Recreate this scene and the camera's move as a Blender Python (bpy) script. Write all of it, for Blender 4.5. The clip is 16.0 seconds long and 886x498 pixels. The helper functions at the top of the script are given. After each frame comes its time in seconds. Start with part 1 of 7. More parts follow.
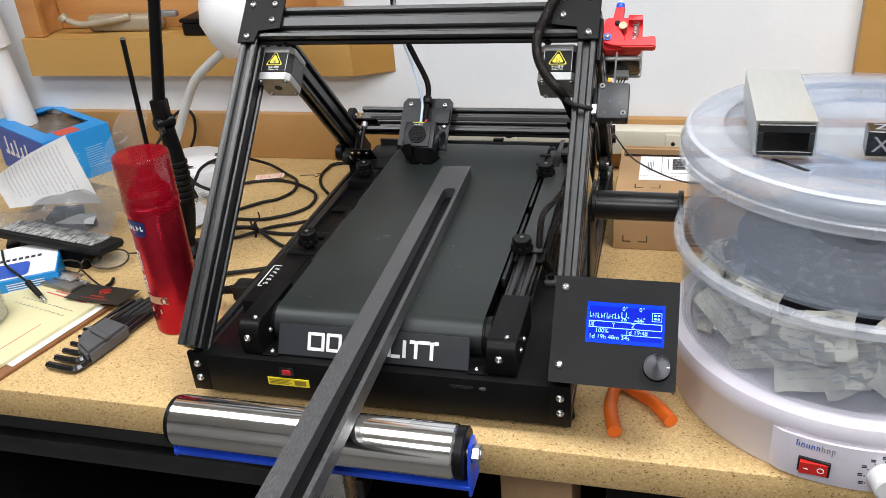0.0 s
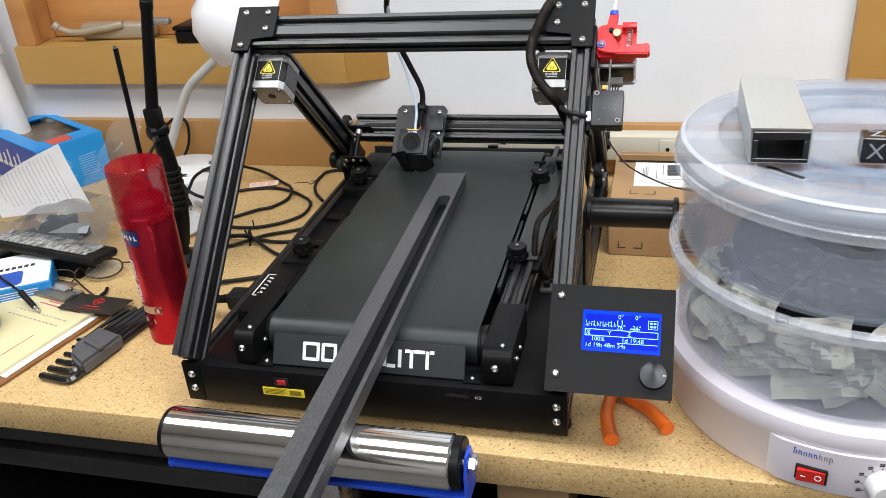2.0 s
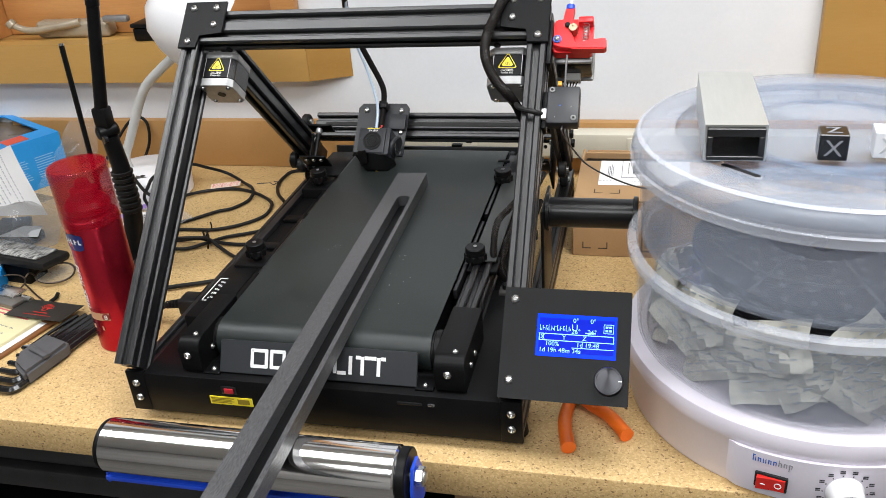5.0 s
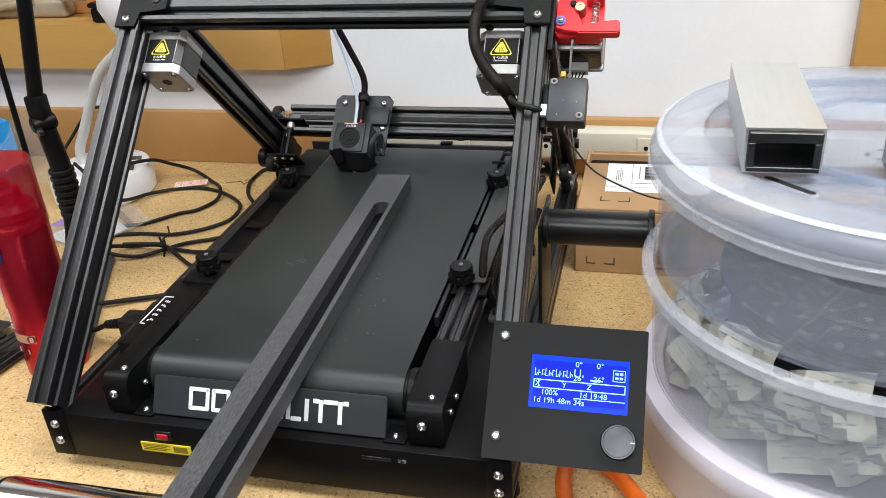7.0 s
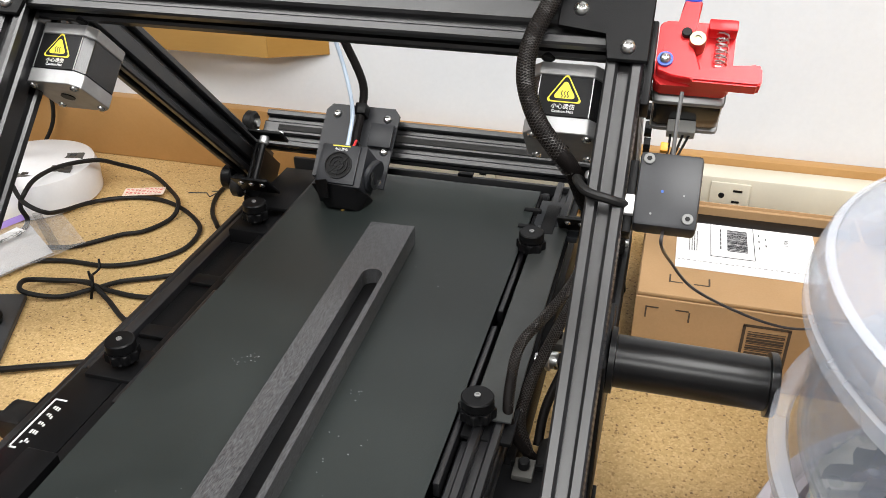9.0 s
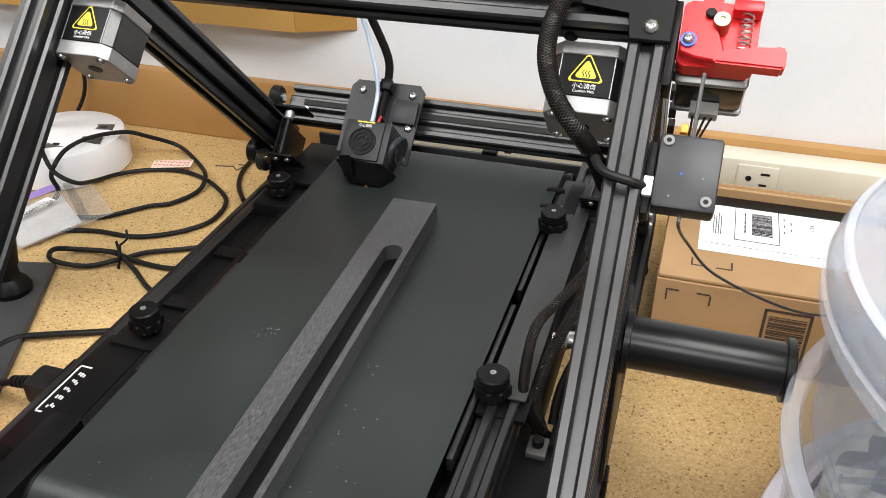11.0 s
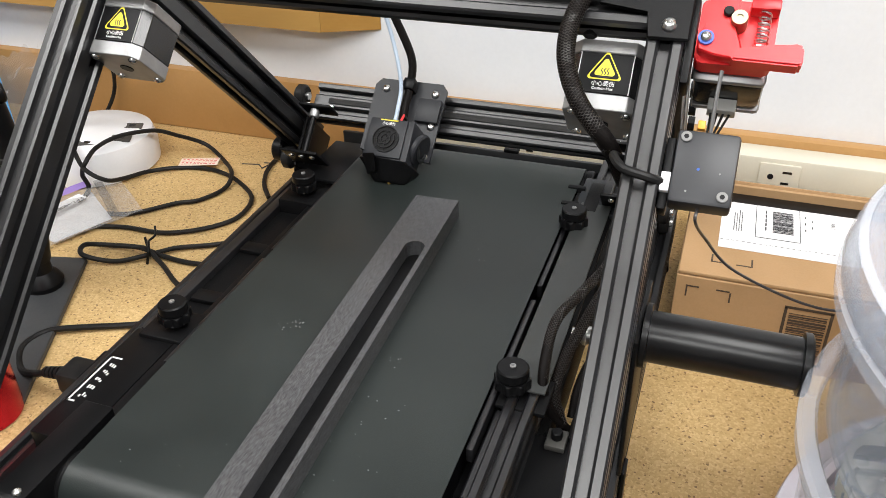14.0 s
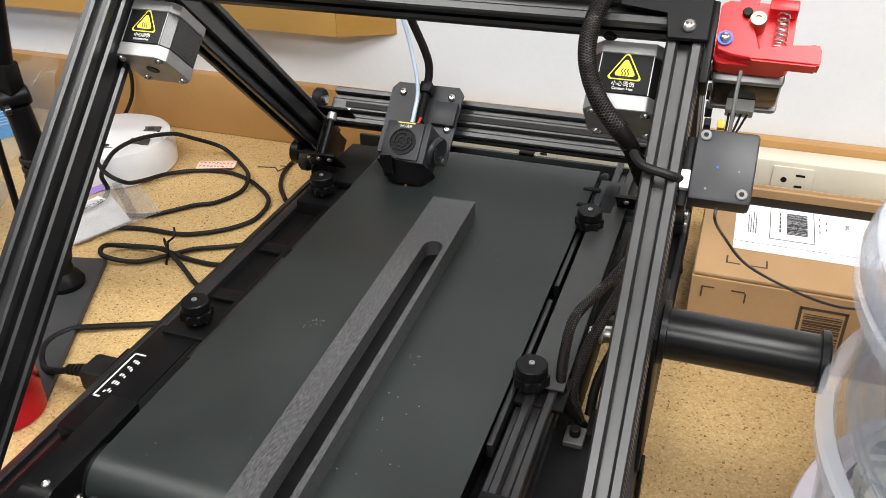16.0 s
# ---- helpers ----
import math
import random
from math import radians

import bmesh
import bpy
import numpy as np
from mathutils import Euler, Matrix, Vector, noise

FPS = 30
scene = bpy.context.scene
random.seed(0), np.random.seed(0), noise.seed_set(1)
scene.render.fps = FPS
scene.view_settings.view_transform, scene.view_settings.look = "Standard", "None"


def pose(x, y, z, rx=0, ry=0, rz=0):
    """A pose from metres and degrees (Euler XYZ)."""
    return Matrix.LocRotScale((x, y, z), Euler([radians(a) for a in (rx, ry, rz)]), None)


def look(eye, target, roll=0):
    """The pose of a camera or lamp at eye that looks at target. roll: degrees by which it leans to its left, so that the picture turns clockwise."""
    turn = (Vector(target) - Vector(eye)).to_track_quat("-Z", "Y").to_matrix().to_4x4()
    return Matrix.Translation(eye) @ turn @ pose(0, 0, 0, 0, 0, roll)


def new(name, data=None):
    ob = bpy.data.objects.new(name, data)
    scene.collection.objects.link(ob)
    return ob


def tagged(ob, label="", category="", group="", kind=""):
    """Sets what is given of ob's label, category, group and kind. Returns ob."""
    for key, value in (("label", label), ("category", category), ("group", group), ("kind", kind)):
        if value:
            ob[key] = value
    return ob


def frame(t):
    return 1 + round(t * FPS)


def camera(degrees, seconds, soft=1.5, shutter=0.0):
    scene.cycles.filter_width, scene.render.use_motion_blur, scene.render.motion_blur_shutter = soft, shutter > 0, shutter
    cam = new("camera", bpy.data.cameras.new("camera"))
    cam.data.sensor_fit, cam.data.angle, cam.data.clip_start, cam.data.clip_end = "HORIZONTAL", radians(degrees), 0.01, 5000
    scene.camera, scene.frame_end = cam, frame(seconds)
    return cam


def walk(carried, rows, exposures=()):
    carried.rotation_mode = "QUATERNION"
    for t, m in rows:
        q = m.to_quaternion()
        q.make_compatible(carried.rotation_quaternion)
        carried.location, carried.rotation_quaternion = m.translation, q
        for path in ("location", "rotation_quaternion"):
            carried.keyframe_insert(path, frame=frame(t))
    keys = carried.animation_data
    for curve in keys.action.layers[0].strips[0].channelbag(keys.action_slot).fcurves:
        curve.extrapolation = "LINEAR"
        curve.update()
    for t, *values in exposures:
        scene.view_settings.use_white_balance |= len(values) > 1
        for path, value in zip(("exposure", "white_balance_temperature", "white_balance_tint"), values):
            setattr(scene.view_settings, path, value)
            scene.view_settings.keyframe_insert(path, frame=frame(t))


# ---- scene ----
cam = camera(55.6, 16.0, soft=0.7)
PATH = [
    (0.0, (0.2831, -0.6563, 0.5653), (0.0335, 0.1927, 0.0996), -4.68),
    (0.5, (0.2832, -0.6567, 0.5675), (0.0357, 0.1941, 0.1039), -4.71),
    (1.0, (0.2844, -0.6574, 0.5673), (0.0371, 0.1941, 0.1049), -4.79),
    (1.5, (0.2842, -0.6555, 0.5668), (0.0383, 0.1964, 0.1044), -4.78),
    (2.0, (0.2825, -0.6518, 0.5678), (0.0380, 0.2009, 0.1062), -4.84),
    (2.5, (0.2837, -0.6477, 0.5650), (0.0402, 0.2064, 0.1052), -4.90),
    (3.0, (0.2914, -0.6377, 0.5594), (0.0524, 0.2179, 0.1003), -4.88),
    (3.5, (0.3010, -0.6263, 0.5576), (0.0652, 0.2299, 0.0980), -4.88),
    (6.0, (0.3178, -0.6098, 0.5467), (0.0928, 0.2435, 0.0764), -4.68),
    (6.5, (0.3368, -0.5782, 0.5320), (0.1097, 0.2727, 0.0583), -4.47),
    (7.0, (0.2937, -0.4828, 0.5103), (0.0658, 0.3693, 0.0391), -4.03),
    (7.5, (0.2302, -0.3704, 0.4871), (0.0008, 0.4793, 0.0123), -3.31),
    (8.0, (0.2076, -0.3107, 0.4860), (-0.0229, 0.5343, 0.0035), -2.56),
    (8.5, (0.2158, -0.2451, 0.4832), (-0.0115, 0.5920, -0.0144), -0.56),
    (9.0, (0.2199, -0.2139, 0.4822), (-0.0100, 0.6135, -0.0302), -0.43),
    (11.5, (0.2271, -0.2139, 0.4842), (-0.0389, 0.5872, -0.0520), -0.52),
    (12.0, (0.2282, -0.2163, 0.4848), (-0.0431, 0.5822, -0.0526), -0.72),
    (12.5, (0.2334, -0.2210, 0.4845), (-0.0431, 0.5749, -0.0542), -0.91),
    (13.0, (0.2340, -0.2232, 0.4854), (-0.0456, 0.5715, -0.0534), -1.02),
    (13.5, (0.2334, -0.2235, 0.4853), (-0.0489, 0.5713, -0.0520), -1.08),
    (14.0, (0.2311, -0.2235, 0.4862), (-0.0535, 0.5722, -0.0485), -1.20),
    (14.5, (0.2289, -0.2257, 0.4839), (-0.0578, 0.5702, -0.0493), -1.23),
    (15.0, (0.2287, -0.2274, 0.4838), (-0.0599, 0.5688, -0.0480), -1.28),
    (15.5, (0.2287, -0.2308, 0.4843), (-0.0620, 0.5660, -0.0453), -1.30),
    (16.0, (0.2262, -0.2364, 0.4859), (-0.0679, 0.5608, -0.0413), -1.35),
]
walk(cam, [(t, look(eye, aim, roll)) for t, eye, aim, roll in PATH], [(0.0, 0.13, 6200, 10), (6.5, 0.17, 6200, 10), (9.0, 0.31, 6400, 10), (16.0, 0.33, 6400, 10)])


# ---- light ----
world = bpy.data.worlds.new("room_world")
scene.world = world
world.use_nodes = True
world.node_tree.nodes["Background"].inputs[0].default_value = (0.8, 0.85, 0.9, 1)
world.node_tree.nodes["Background"].inputs[1].default_value = 0.025
TABLE_Y0, WALL_Y = -0.025, 0.712


def area_lamp(name, at, aim, sx, sy, power, colour):
    data = bpy.data.lights.new(name, "AREA")
    data.shape, data.size, data.size_y, data.energy, data.color = "RECTANGLE", sx, sy, power, colour
    ob = new(name, data)
    ob.matrix_world = look(at, aim)
    return ob


for lx, ly, watts in ((-0.75, -0.2, 16.5), (0.85, -0.2, 31), (0.05, -1.5, 27)):
    area_lamp("ceiling_lamp", (lx, ly, 1.52), (lx, ly + 0.001, 0), 1.2, 0.6, watts, (1.0, 0.985, 0.955))

# ---- materials ----


def mat(name, col, rough=0.5, metal=0.0, col2=None, scale=40.0, bump=0.0, bscale=300.0, spec=0.5, rvar=0.0, stretch=None,
        transmission=0.0, alpha=1.0, coat=0.0, fine=0.25, emit=0.0):
    m = bpy.data.materials.new(name)
    m.use_nodes = True
    n, l = m.node_tree.nodes, m.node_tree.links
    b = n["Principled BSDF"]
    b.inputs["Base Color"].default_value = (*col, 1)
    b.inputs["Roughness"].default_value = rough
    b.inputs["Metallic"].default_value = metal
    b.inputs["Specular IOR Level"].default_value = spec
    b.inputs["Transmission Weight"].default_value = transmission
    b.inputs["Alpha"].default_value = alpha
    b.inputs["Coat Weight"].default_value = coat
    if emit:
        b.inputs["Emission Color"].default_value = (*col, 1)
        b.inputs["Emission Strength"].default_value = emit
    co = n.new("ShaderNodeTexCoord")
    mp = n.new("ShaderNodeMapping")
    l.new(co.outputs["Object"], mp.inputs[0])
    if stretch:
        mp.inputs["Scale"].default_value = stretch
    big = n.new("ShaderNodeTexNoise")
    big.inputs["Scale"].default_value, big.inputs["Detail"].default_value = scale, 5
    l.new(mp.outputs[0], big.inputs["Vector"])
    small = n.new("ShaderNodeTexNoise")
    small.inputs["Scale"].default_value, small.inputs["Detail"].default_value = bscale, 3
    l.new(mp.outputs[0], small.inputs["Vector"])
    if col2:
        add = n.new("ShaderNodeMath")
        add.operation = "MULTIPLY_ADD"
        add.inputs[1].default_value = fine
        l.new(small.outputs[0], add.inputs[0])
        sc = n.new("ShaderNodeMath")
        sc.operation = "MULTIPLY"
        sc.inputs[1].default_value = 1 - fine
        l.new(big.outputs[0], sc.inputs[0])
        l.new(sc.outputs[0], add.inputs[2])
        ramp = n.new("ShaderNodeValToRGB")
        ramp.color_ramp.elements[0].position, ramp.color_ramp.elements[1].position = 0.36, 0.64
        ramp.color_ramp.elements[0].color, ramp.color_ramp.elements[1].color = (*col, 1), (*col2, 1)
        l.new(add.outputs[0], ramp.inputs[0])
        l.new(ramp.outputs[0], b.inputs["Base Color"])
    if rvar:
        r = n.new("ShaderNodeMapRange")
        r.inputs["To Min"].default_value, r.inputs["To Max"].default_value = max(0.02, rough - rvar), min(1, rough + rvar)
        l.new(big.outputs[0], r.inputs[0])
        l.new(r.outputs[0], b.inputs["Roughness"])
    if bump:
        bp = n.new("ShaderNodeBump")
        bp.inputs["Strength"].default_value, bp.inputs["Distance"].default_value = bump, 0.001
        l.new(small.outputs[0], bp.inputs["Height"])
        l.new(bp.outputs[0], b.inputs["Normal"])
    return m


def board_mat(name):
    """Particle board: flakes of several tans with dark chips."""
    m = mat(name, (0.50, 0.32, 0.15), 0.55, bump=0.25, bscale=500)
    n, l = m.node_tree.nodes, m.node_tree.links
    b = n["Principled BSDF"]
    co = n.new("ShaderNodeTexCoord")
    vor = n.new("ShaderNodeTexVoronoi")
    vor.inputs["Scale"].default_value = 560
    l.new(co.outputs["Object"], vor.inputs["Vector"])
    sep = n.new("ShaderNodeSeparateColor")
    l.new(vor.outputs["Color"], sep.inputs[0])
    ramp = n.new("ShaderNodeValToRGB")
    e = ramp.color_ramp.elements
    e[0].position, e[0].color = 0.0, (0.20, 0.12, 0.05, 1)
    e[1].position, e[1].color = 1.0, (0.72, 0.52, 0.255, 1)
    for p, c in ((0.025, (0.36, 0.225, 0.09, 1)), (0.09, (0.555, 0.368, 0.152, 1)), (0.6, (0.62, 0.424, 0.186, 1))):
        x = e.new(p)
        x.color = c
    l.new(sep.outputs[0], ramp.inputs[0])
    big = n.new("ShaderNodeTexNoise")
    big.inputs["Scale"].default_value, big.inputs["Detail"].default_value = 9, 6
    l.new(co.outputs["Object"], big.inputs["Vector"])
    mr = n.new("ShaderNodeMapRange")
    mr.inputs["To Min"].default_value, mr.inputs["To Max"].default_value = 0.78, 1.12
    l.new(big.outputs[0], mr.inputs[0])
    mix = n.new("ShaderNodeMix")
    mix.data_type, mix.blend_type = "RGBA", "MULTIPLY"
    mix.inputs["Factor"].default_value = 1
    l.new(ramp.outputs[0], mix.inputs["A"])
    l.new(mr.outputs[0], mix.inputs["B"])
    l.new(mix.outputs["Result"], b.inputs["Base Color"])
    return m


M_BOARD = board_mat("particle_board")
M_WALL = mat("white_wall_paint", (0.695, 0.712, 0.742), 0.6, col2=(0.745, 0.762, 0.792), scale=6, bump=0.05, bscale=200)
M_CEIL = mat("ceiling_paint", (0.62, 0.62, 0.61), 0.8, col2=(0.68, 0.68, 0.67), scale=3)
# for the unseen walls: dark, so bounce light and reflections stay low
M_FARWALL = mat("dim_bounce_wall", (0.34, 0.33, 0.32), 0.7, col2=(0.42, 0.41, 0.40), scale=3)
M_FLOOR = mat("concrete_floor", (0.09, 0.085, 0.08), 0.8, col2=(0.14, 0.13, 0.12), scale=8, bump=0.2)
M_FIBRE = mat("fibreboard", (0.40, 0.215, 0.07), 0.55, col2=(0.45, 0.25, 0.09), scale=10, bump=0.06)
M_TANWOOD = mat("varnished_tan_wood", (0.43, 0.245, 0.065), 0.42, col2=(0.48, 0.285, 0.085), scale=14, stretch=(0.15, 1, 1), bump=0.03)
M_PINE = mat("varnished_pine", (0.46, 0.20, 0.06), 0.4, col2=(0.58, 0.29, 0.10), scale=26, stretch=(0.12, 1, 1), bump=0.05)
M_ANOD = mat("black_anodised_aluminium", (0.004, 0.004, 0.0045), 0.36, spec=0.8, col2=(0.011, 0.011, 0.0125), scale=30, rvar=0.08, bump=0.03, bscale=900)
M_POWDER = mat("black_powder_coat", (0.0035, 0.0036, 0.004), 0.40, spec=0.15, col2=(0.006, 0.006, 0.0065), scale=20, bump=0.12, bscale=1400, rvar=0.06)
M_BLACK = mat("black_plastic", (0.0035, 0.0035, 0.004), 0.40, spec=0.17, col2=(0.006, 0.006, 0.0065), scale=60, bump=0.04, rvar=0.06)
M_GLOSSBLK = mat("glossy_black_plastic", (0.01, 0.01, 0.01), 0.2, col2=(0.014, 0.014, 0.015), scale=60)
M_RUBBER = mat("black_rubber", (0.008, 0.0078, 0.008), 0.48, spec=0.2, col2=(0.016, 0.0155, 0.015), scale=80)
M_BELT = mat("black_belt_fabric", (0.0110, 0.0148, 0.0140), 0.42, col2=(0.0185, 0.0235, 0.0225), scale=9, bump=0.14, bscale=1800, rvar=0.12, spec=0.45)
M_PRINT = mat("black_printed_plastic", (0.006, 0.006, 0.0065), 0.36, col2=(0.115, 0.117, 0.123), scale=1250, bump=0.5, bscale=2000, stretch=(1, 0.16, 1), spec=0.7, fine=0.45)
M_PLATE = mat("dark_grey_coated_steel", (0.020, 0.022, 0.025), 0.45, spec=0.3, col2=(0.026, 0.028, 0.031), scale=25, bump=0.1, bscale=1400)
M_STEEL = mat("steel", (0.62, 0.62, 0.61), 0.28, metal=1.0, col2=(0.7, 0.7, 0.69), scale=120, rvar=0.06)
M_CHROME = mat("chromed_steel", (0.82, 0.82, 0.80), 0.11, metal=1.0, col2=(0.86, 0.86, 0.85), scale=30, rvar=0.03)
M_ALU = mat("brushed_aluminium", (0.70, 0.71, 0.67), 0.36, metal=1.0, col2=(0.78, 0.78, 0.74), scale=60, stretch=(1, 0.1, 1), rvar=0.06)
M_CASTALU = mat("cast_aluminium", (0.33, 0.33, 0.33), 0.45, metal=0.7, col2=(0.39, 0.39, 0.39), scale=100)
M_DULL = mat("dull_zinc", (0.20, 0.20, 0.195), 0.6, spec=0.3, col2=(0.26, 0.26, 0.255), scale=200)
M_RED = mat("red_anodised_aluminium", (0.62, 0.012, 0.016), 0.33, metal=0.25, col2=(0.70, 0.02, 0.025), scale=40, rvar=0.05)
M_YELLOW = mat("yellow_sticker", (0.80, 0.66, 0.02), 0.45, col2=(0.84, 0.70, 0.04), scale=60)
M_WHITEP = mat("white_plastic", (0.74, 0.74, 0.76), 0.35, col2=(0.79, 0.79, 0.80), scale=20, rvar=0.05)
M_LAVENDER = mat("pale_lavender_plastic", (0.70, 0.66, 0.74), 0.36, col2=(0.74, 0.70, 0.77), scale=15, rvar=0.05)
M_IVORY = mat("ivory_plastic", (0.60, 0.565, 0.465), 0.4, col2=(0.64, 0.605, 0.50), scale=20)
M_CARD = mat("corrugated_cardboard", (0.37, 0.225, 0.105), 0.8, col2=(0.43, 0.265, 0.13), scale=14, bump=0.1, bscale=500)
M_CARDDK = mat("cardboard_print", (0.06, 0.04, 0.025), 0.8)
M_PAPER = mat("white_paper", (0.76, 0.76, 0.77), 0.7, col2=(0.81, 0.81, 0.81), scale=20)
M_INK = mat("black_ink", (0.03, 0.03, 0.035), 0.7)
M_GREYINK = mat("grey_ink", (0.25, 0.25, 0.27), 0.7)
M_WHITEINK = mat("white_ink", (0.8, 0.8, 0.8), 0.5)
M_BLUEINK = mat("blue_ink", (0.02, 0.10, 0.45), 0.5)
M_REDINK = mat("red_ink", (0.6, 0.03, 0.03), 0.6)
M_BLUEP = mat("blue_paint", (0.015, 0.06, 0.55), 0.3, col2=(0.02, 0.08, 0.62), scale=40)
M_ORANGE = mat("orange_vinyl", (0.85, 0.15, 0.01), 0.4, col2=(0.9, 0.19, 0.02), scale=60)


def clear_mat(name, col, haze, rough):
    """A thin milky clear plastic: part see-through, part scattering, with gloss."""
    m = bpy.data.materials.new(name)
    m.use_nodes = True
    n, l = m.node_tree.nodes, m.node_tree.links
    b, out = n["Principled BSDF"], n["Material Output"]
    b.inputs["Base Color"].default_value = (*col, 1)
    b.inputs["Roughness"].default_value = rough
    tr = n.new("ShaderNodeBsdfTransparent")
    mix = n.new("ShaderNodeMixShader")
    noi = n.new("ShaderNodeTexNoise")
    noi.inputs["Scale"].default_value, noi.inputs["Detail"].default_value = 18, 4
    co = n.new("ShaderNodeTexCoord")
    l.new(co.outputs["Object"], noi.inputs["Vector"])
    mr = n.new("ShaderNodeMapRange")
    mr.inputs["To Min"].default_value, mr.inputs["To Max"].default_value = haze * 0.8, haze * 1.2
    l.new(noi.outputs[0], mr.inputs[0])
    l.new(mr.outputs[0], mix.inputs[0])
    l.new(tr.outputs[0], mix.inputs[1])
    l.new(b.outputs[0], mix.inputs[2])
    l.new(mix.outputs[0], out.inputs["Surface"])
    return m


M_MILKY = clear_mat("milky_clear_plastic", (0.43, 0.48, 0.57), 0.23, 0.2)
M_LID = clear_mat("clear_lid_plastic", (0.44, 0.48, 0.56), 0.36, 0.2)
M_RECESS = clear_mat("clear_recess_plastic", (0.30, 0.38, 0.52), 0.26, 0.18)
M_TRAY = clear_mat("clear_tray_plastic", (0.50, 0.56, 0.66), 0.13, 0.2)
M_MILKYRIM = clear_mat("milky_clear_rim", (0.66, 0.69, 0.76), 0.34, 0.18)
M_BAG = clear_mat("clear_bag_film", (0.50, 0.52, 0.55), 0.15, 0.12)
M_REDCLEAR = clear_mat("clear_red_cap", (0.30, 0.002, 0.012), 0.50, 0.08)
M_ZIPFILM = clear_mat("hazy_zip_film", (0.62, 0.61, 0.60), 0.30, 0.12)
M_GREYBAG = clear_mat("grey_bag_film", (0.15, 0.16, 0.17), 0.42, 0.14)
M_GLASS = clear_mat("spectacle_glass", (0.7, 0.75, 0.72), 0.12, 0.05)

# ---- building helpers ----


def link_mesh(name, bm, material, smooth=0.0):
    me = bpy.data.meshes.new(name)
    bmesh.ops.recalc_face_normals(bm, faces=bm.faces)
    if smooth:
        for f in bm.faces:
            f.smooth = True
        for e in bm.edges:
            if len(e.link_faces) == 2 and e.calc_face_angle(0) > radians(smooth):
                e.smooth = False
    bm.to_mesh(me)
    bm.free()
    me.materials.append(material)
    return me


def thing(name, at, label, category, group="", kind=""):
    ob = new(name)
    ob.location = at
    ob.empty_display_size = 0.02
    return tagged(ob, label, category, group, kind)


def adopt(ob, parent):
    if parent is not None:
        ob.parent = parent
        ob.matrix_parent_inverse = Matrix.Translation(-parent.location) if parent.type == "EMPTY" else parent.matrix_basis.inverted()
    return ob


def part(name, bm, material, parent, label="", smooth=35.0):
    ob = adopt(new(name, link_mesh(name, bm, material, smooth)), parent)
    return tagged(ob, label)


def part_of(name, mesh, m, parent, label=""):
    """A part on shared mesh data at the pose m."""
    ob = new(name, mesh)
    ob.matrix_basis = m
    adopt(ob, parent)
    return tagged(ob, label)


def solo(name, bm, material, label, category, group="", kind="", smooth=35.0):
    return tagged(new(name, link_mesh(name, bm, material, smooth)), label, category, group, kind)


I4 = Matrix.Identity(4)


def box(bm, lo, hi, bevel=0.0, m=I4, seg=2):
    lo, hi = Vector(lo), Vector(hi)
    r = bmesh.ops.create_cube(bm, size=1.0)
    vs = r["verts"]
    for v in vs:
        v.co = Vector((lo[i] + (v.co[i] + 0.5) * (hi[i] - lo[i]) for i in range(3)))
    if bevel:
        es = list({e for v in vs for e in v.link_edges})
        r = bmesh.ops.bevel(bm, geom=es, offset=bevel, segments=seg, affect="EDGES", profile=0.5)
        vs = list({v for f in r["faces"] for v in f.verts} | {v for v in vs if v.is_valid})
    bmesh.ops.transform(bm, matrix=m, verts=vs)
    return bm


def frame_of(p0, p1, side=(1, 0, 0)):
    """A pose at p0 whose z runs to p1, with x near side."""
    z = (Vector(p1) - Vector(p0)).normalized()
    x = Vector(side) - z * Vector(side).dot(z)
    if x.length < 1e-6:
        x = z.orthogonal()
    x.normalize()
    y = z.cross(x)
    m = Matrix((x, y, z)).transposed().to_4x4()
    m.translation = p0
    return m


def lathe(bm, prof, m=I4, seg=32, closed=False, a0=0.0, a1=360.0):
    """Turns a profile of (radius, height) about z."""
    full = abs(a1 - a0) >= 360
    cnt = seg if full else seg + 1
    rings = []
    for k in range(cnt):
        a = radians(a0 + (a1 - a0) * k / seg)
        rings.append([bm.verts.new(m @ Vector((r * math.cos(a), r * math.sin(a), h))) for r, h in prof])
    steps = seg
    for k in range(steps):
        p, q = rings[k], rings[(k + 1) % cnt]
        for i in range(len(prof) - (0 if closed else 1)):
            j = (i + 1) % len(prof)
            bm.faces.new((p[i], p[j], q[j], q[i]))
    bmesh.ops.remove_doubles(bm, verts=[v for r in rings for v in r], dist=1e-6)
    return bm


def cyl(bm, p0, p1, r, r2=None, seg=24, bevel=0.0):
    L = (Vector(p1) - Vector(p0)).length
    r2 = r if r2 is None else r2
    b = bevel
    prof = [(0, 0), (r - b, 0), (r, b), (r2, L - b), (r2 - b, L), (0, L)] if b else [(0, 0), (r, 0), (r2, L), (0, L)]
    return lathe(bm, prof, frame_of(p0, p1), seg)


def prism(bm, outline, depth, m=I4, hole=None):
    """Extrudes a flat outline (x, y) up z by depth."""
    a = [bm.verts.new(m @ Vector((x, y, 0))) for x, y in outline]
    b = [bm.verts.new(m @ Vector((x, y, depth))) for x, y in outline]
    n = len(a)
    bm.faces.new(a[::-1])
    bm.faces.new(b)
    for i in range(n):
        bm.faces.new((a[i], a[(i + 1) % n], b[(i + 1) % n], b[i]))
    return bm


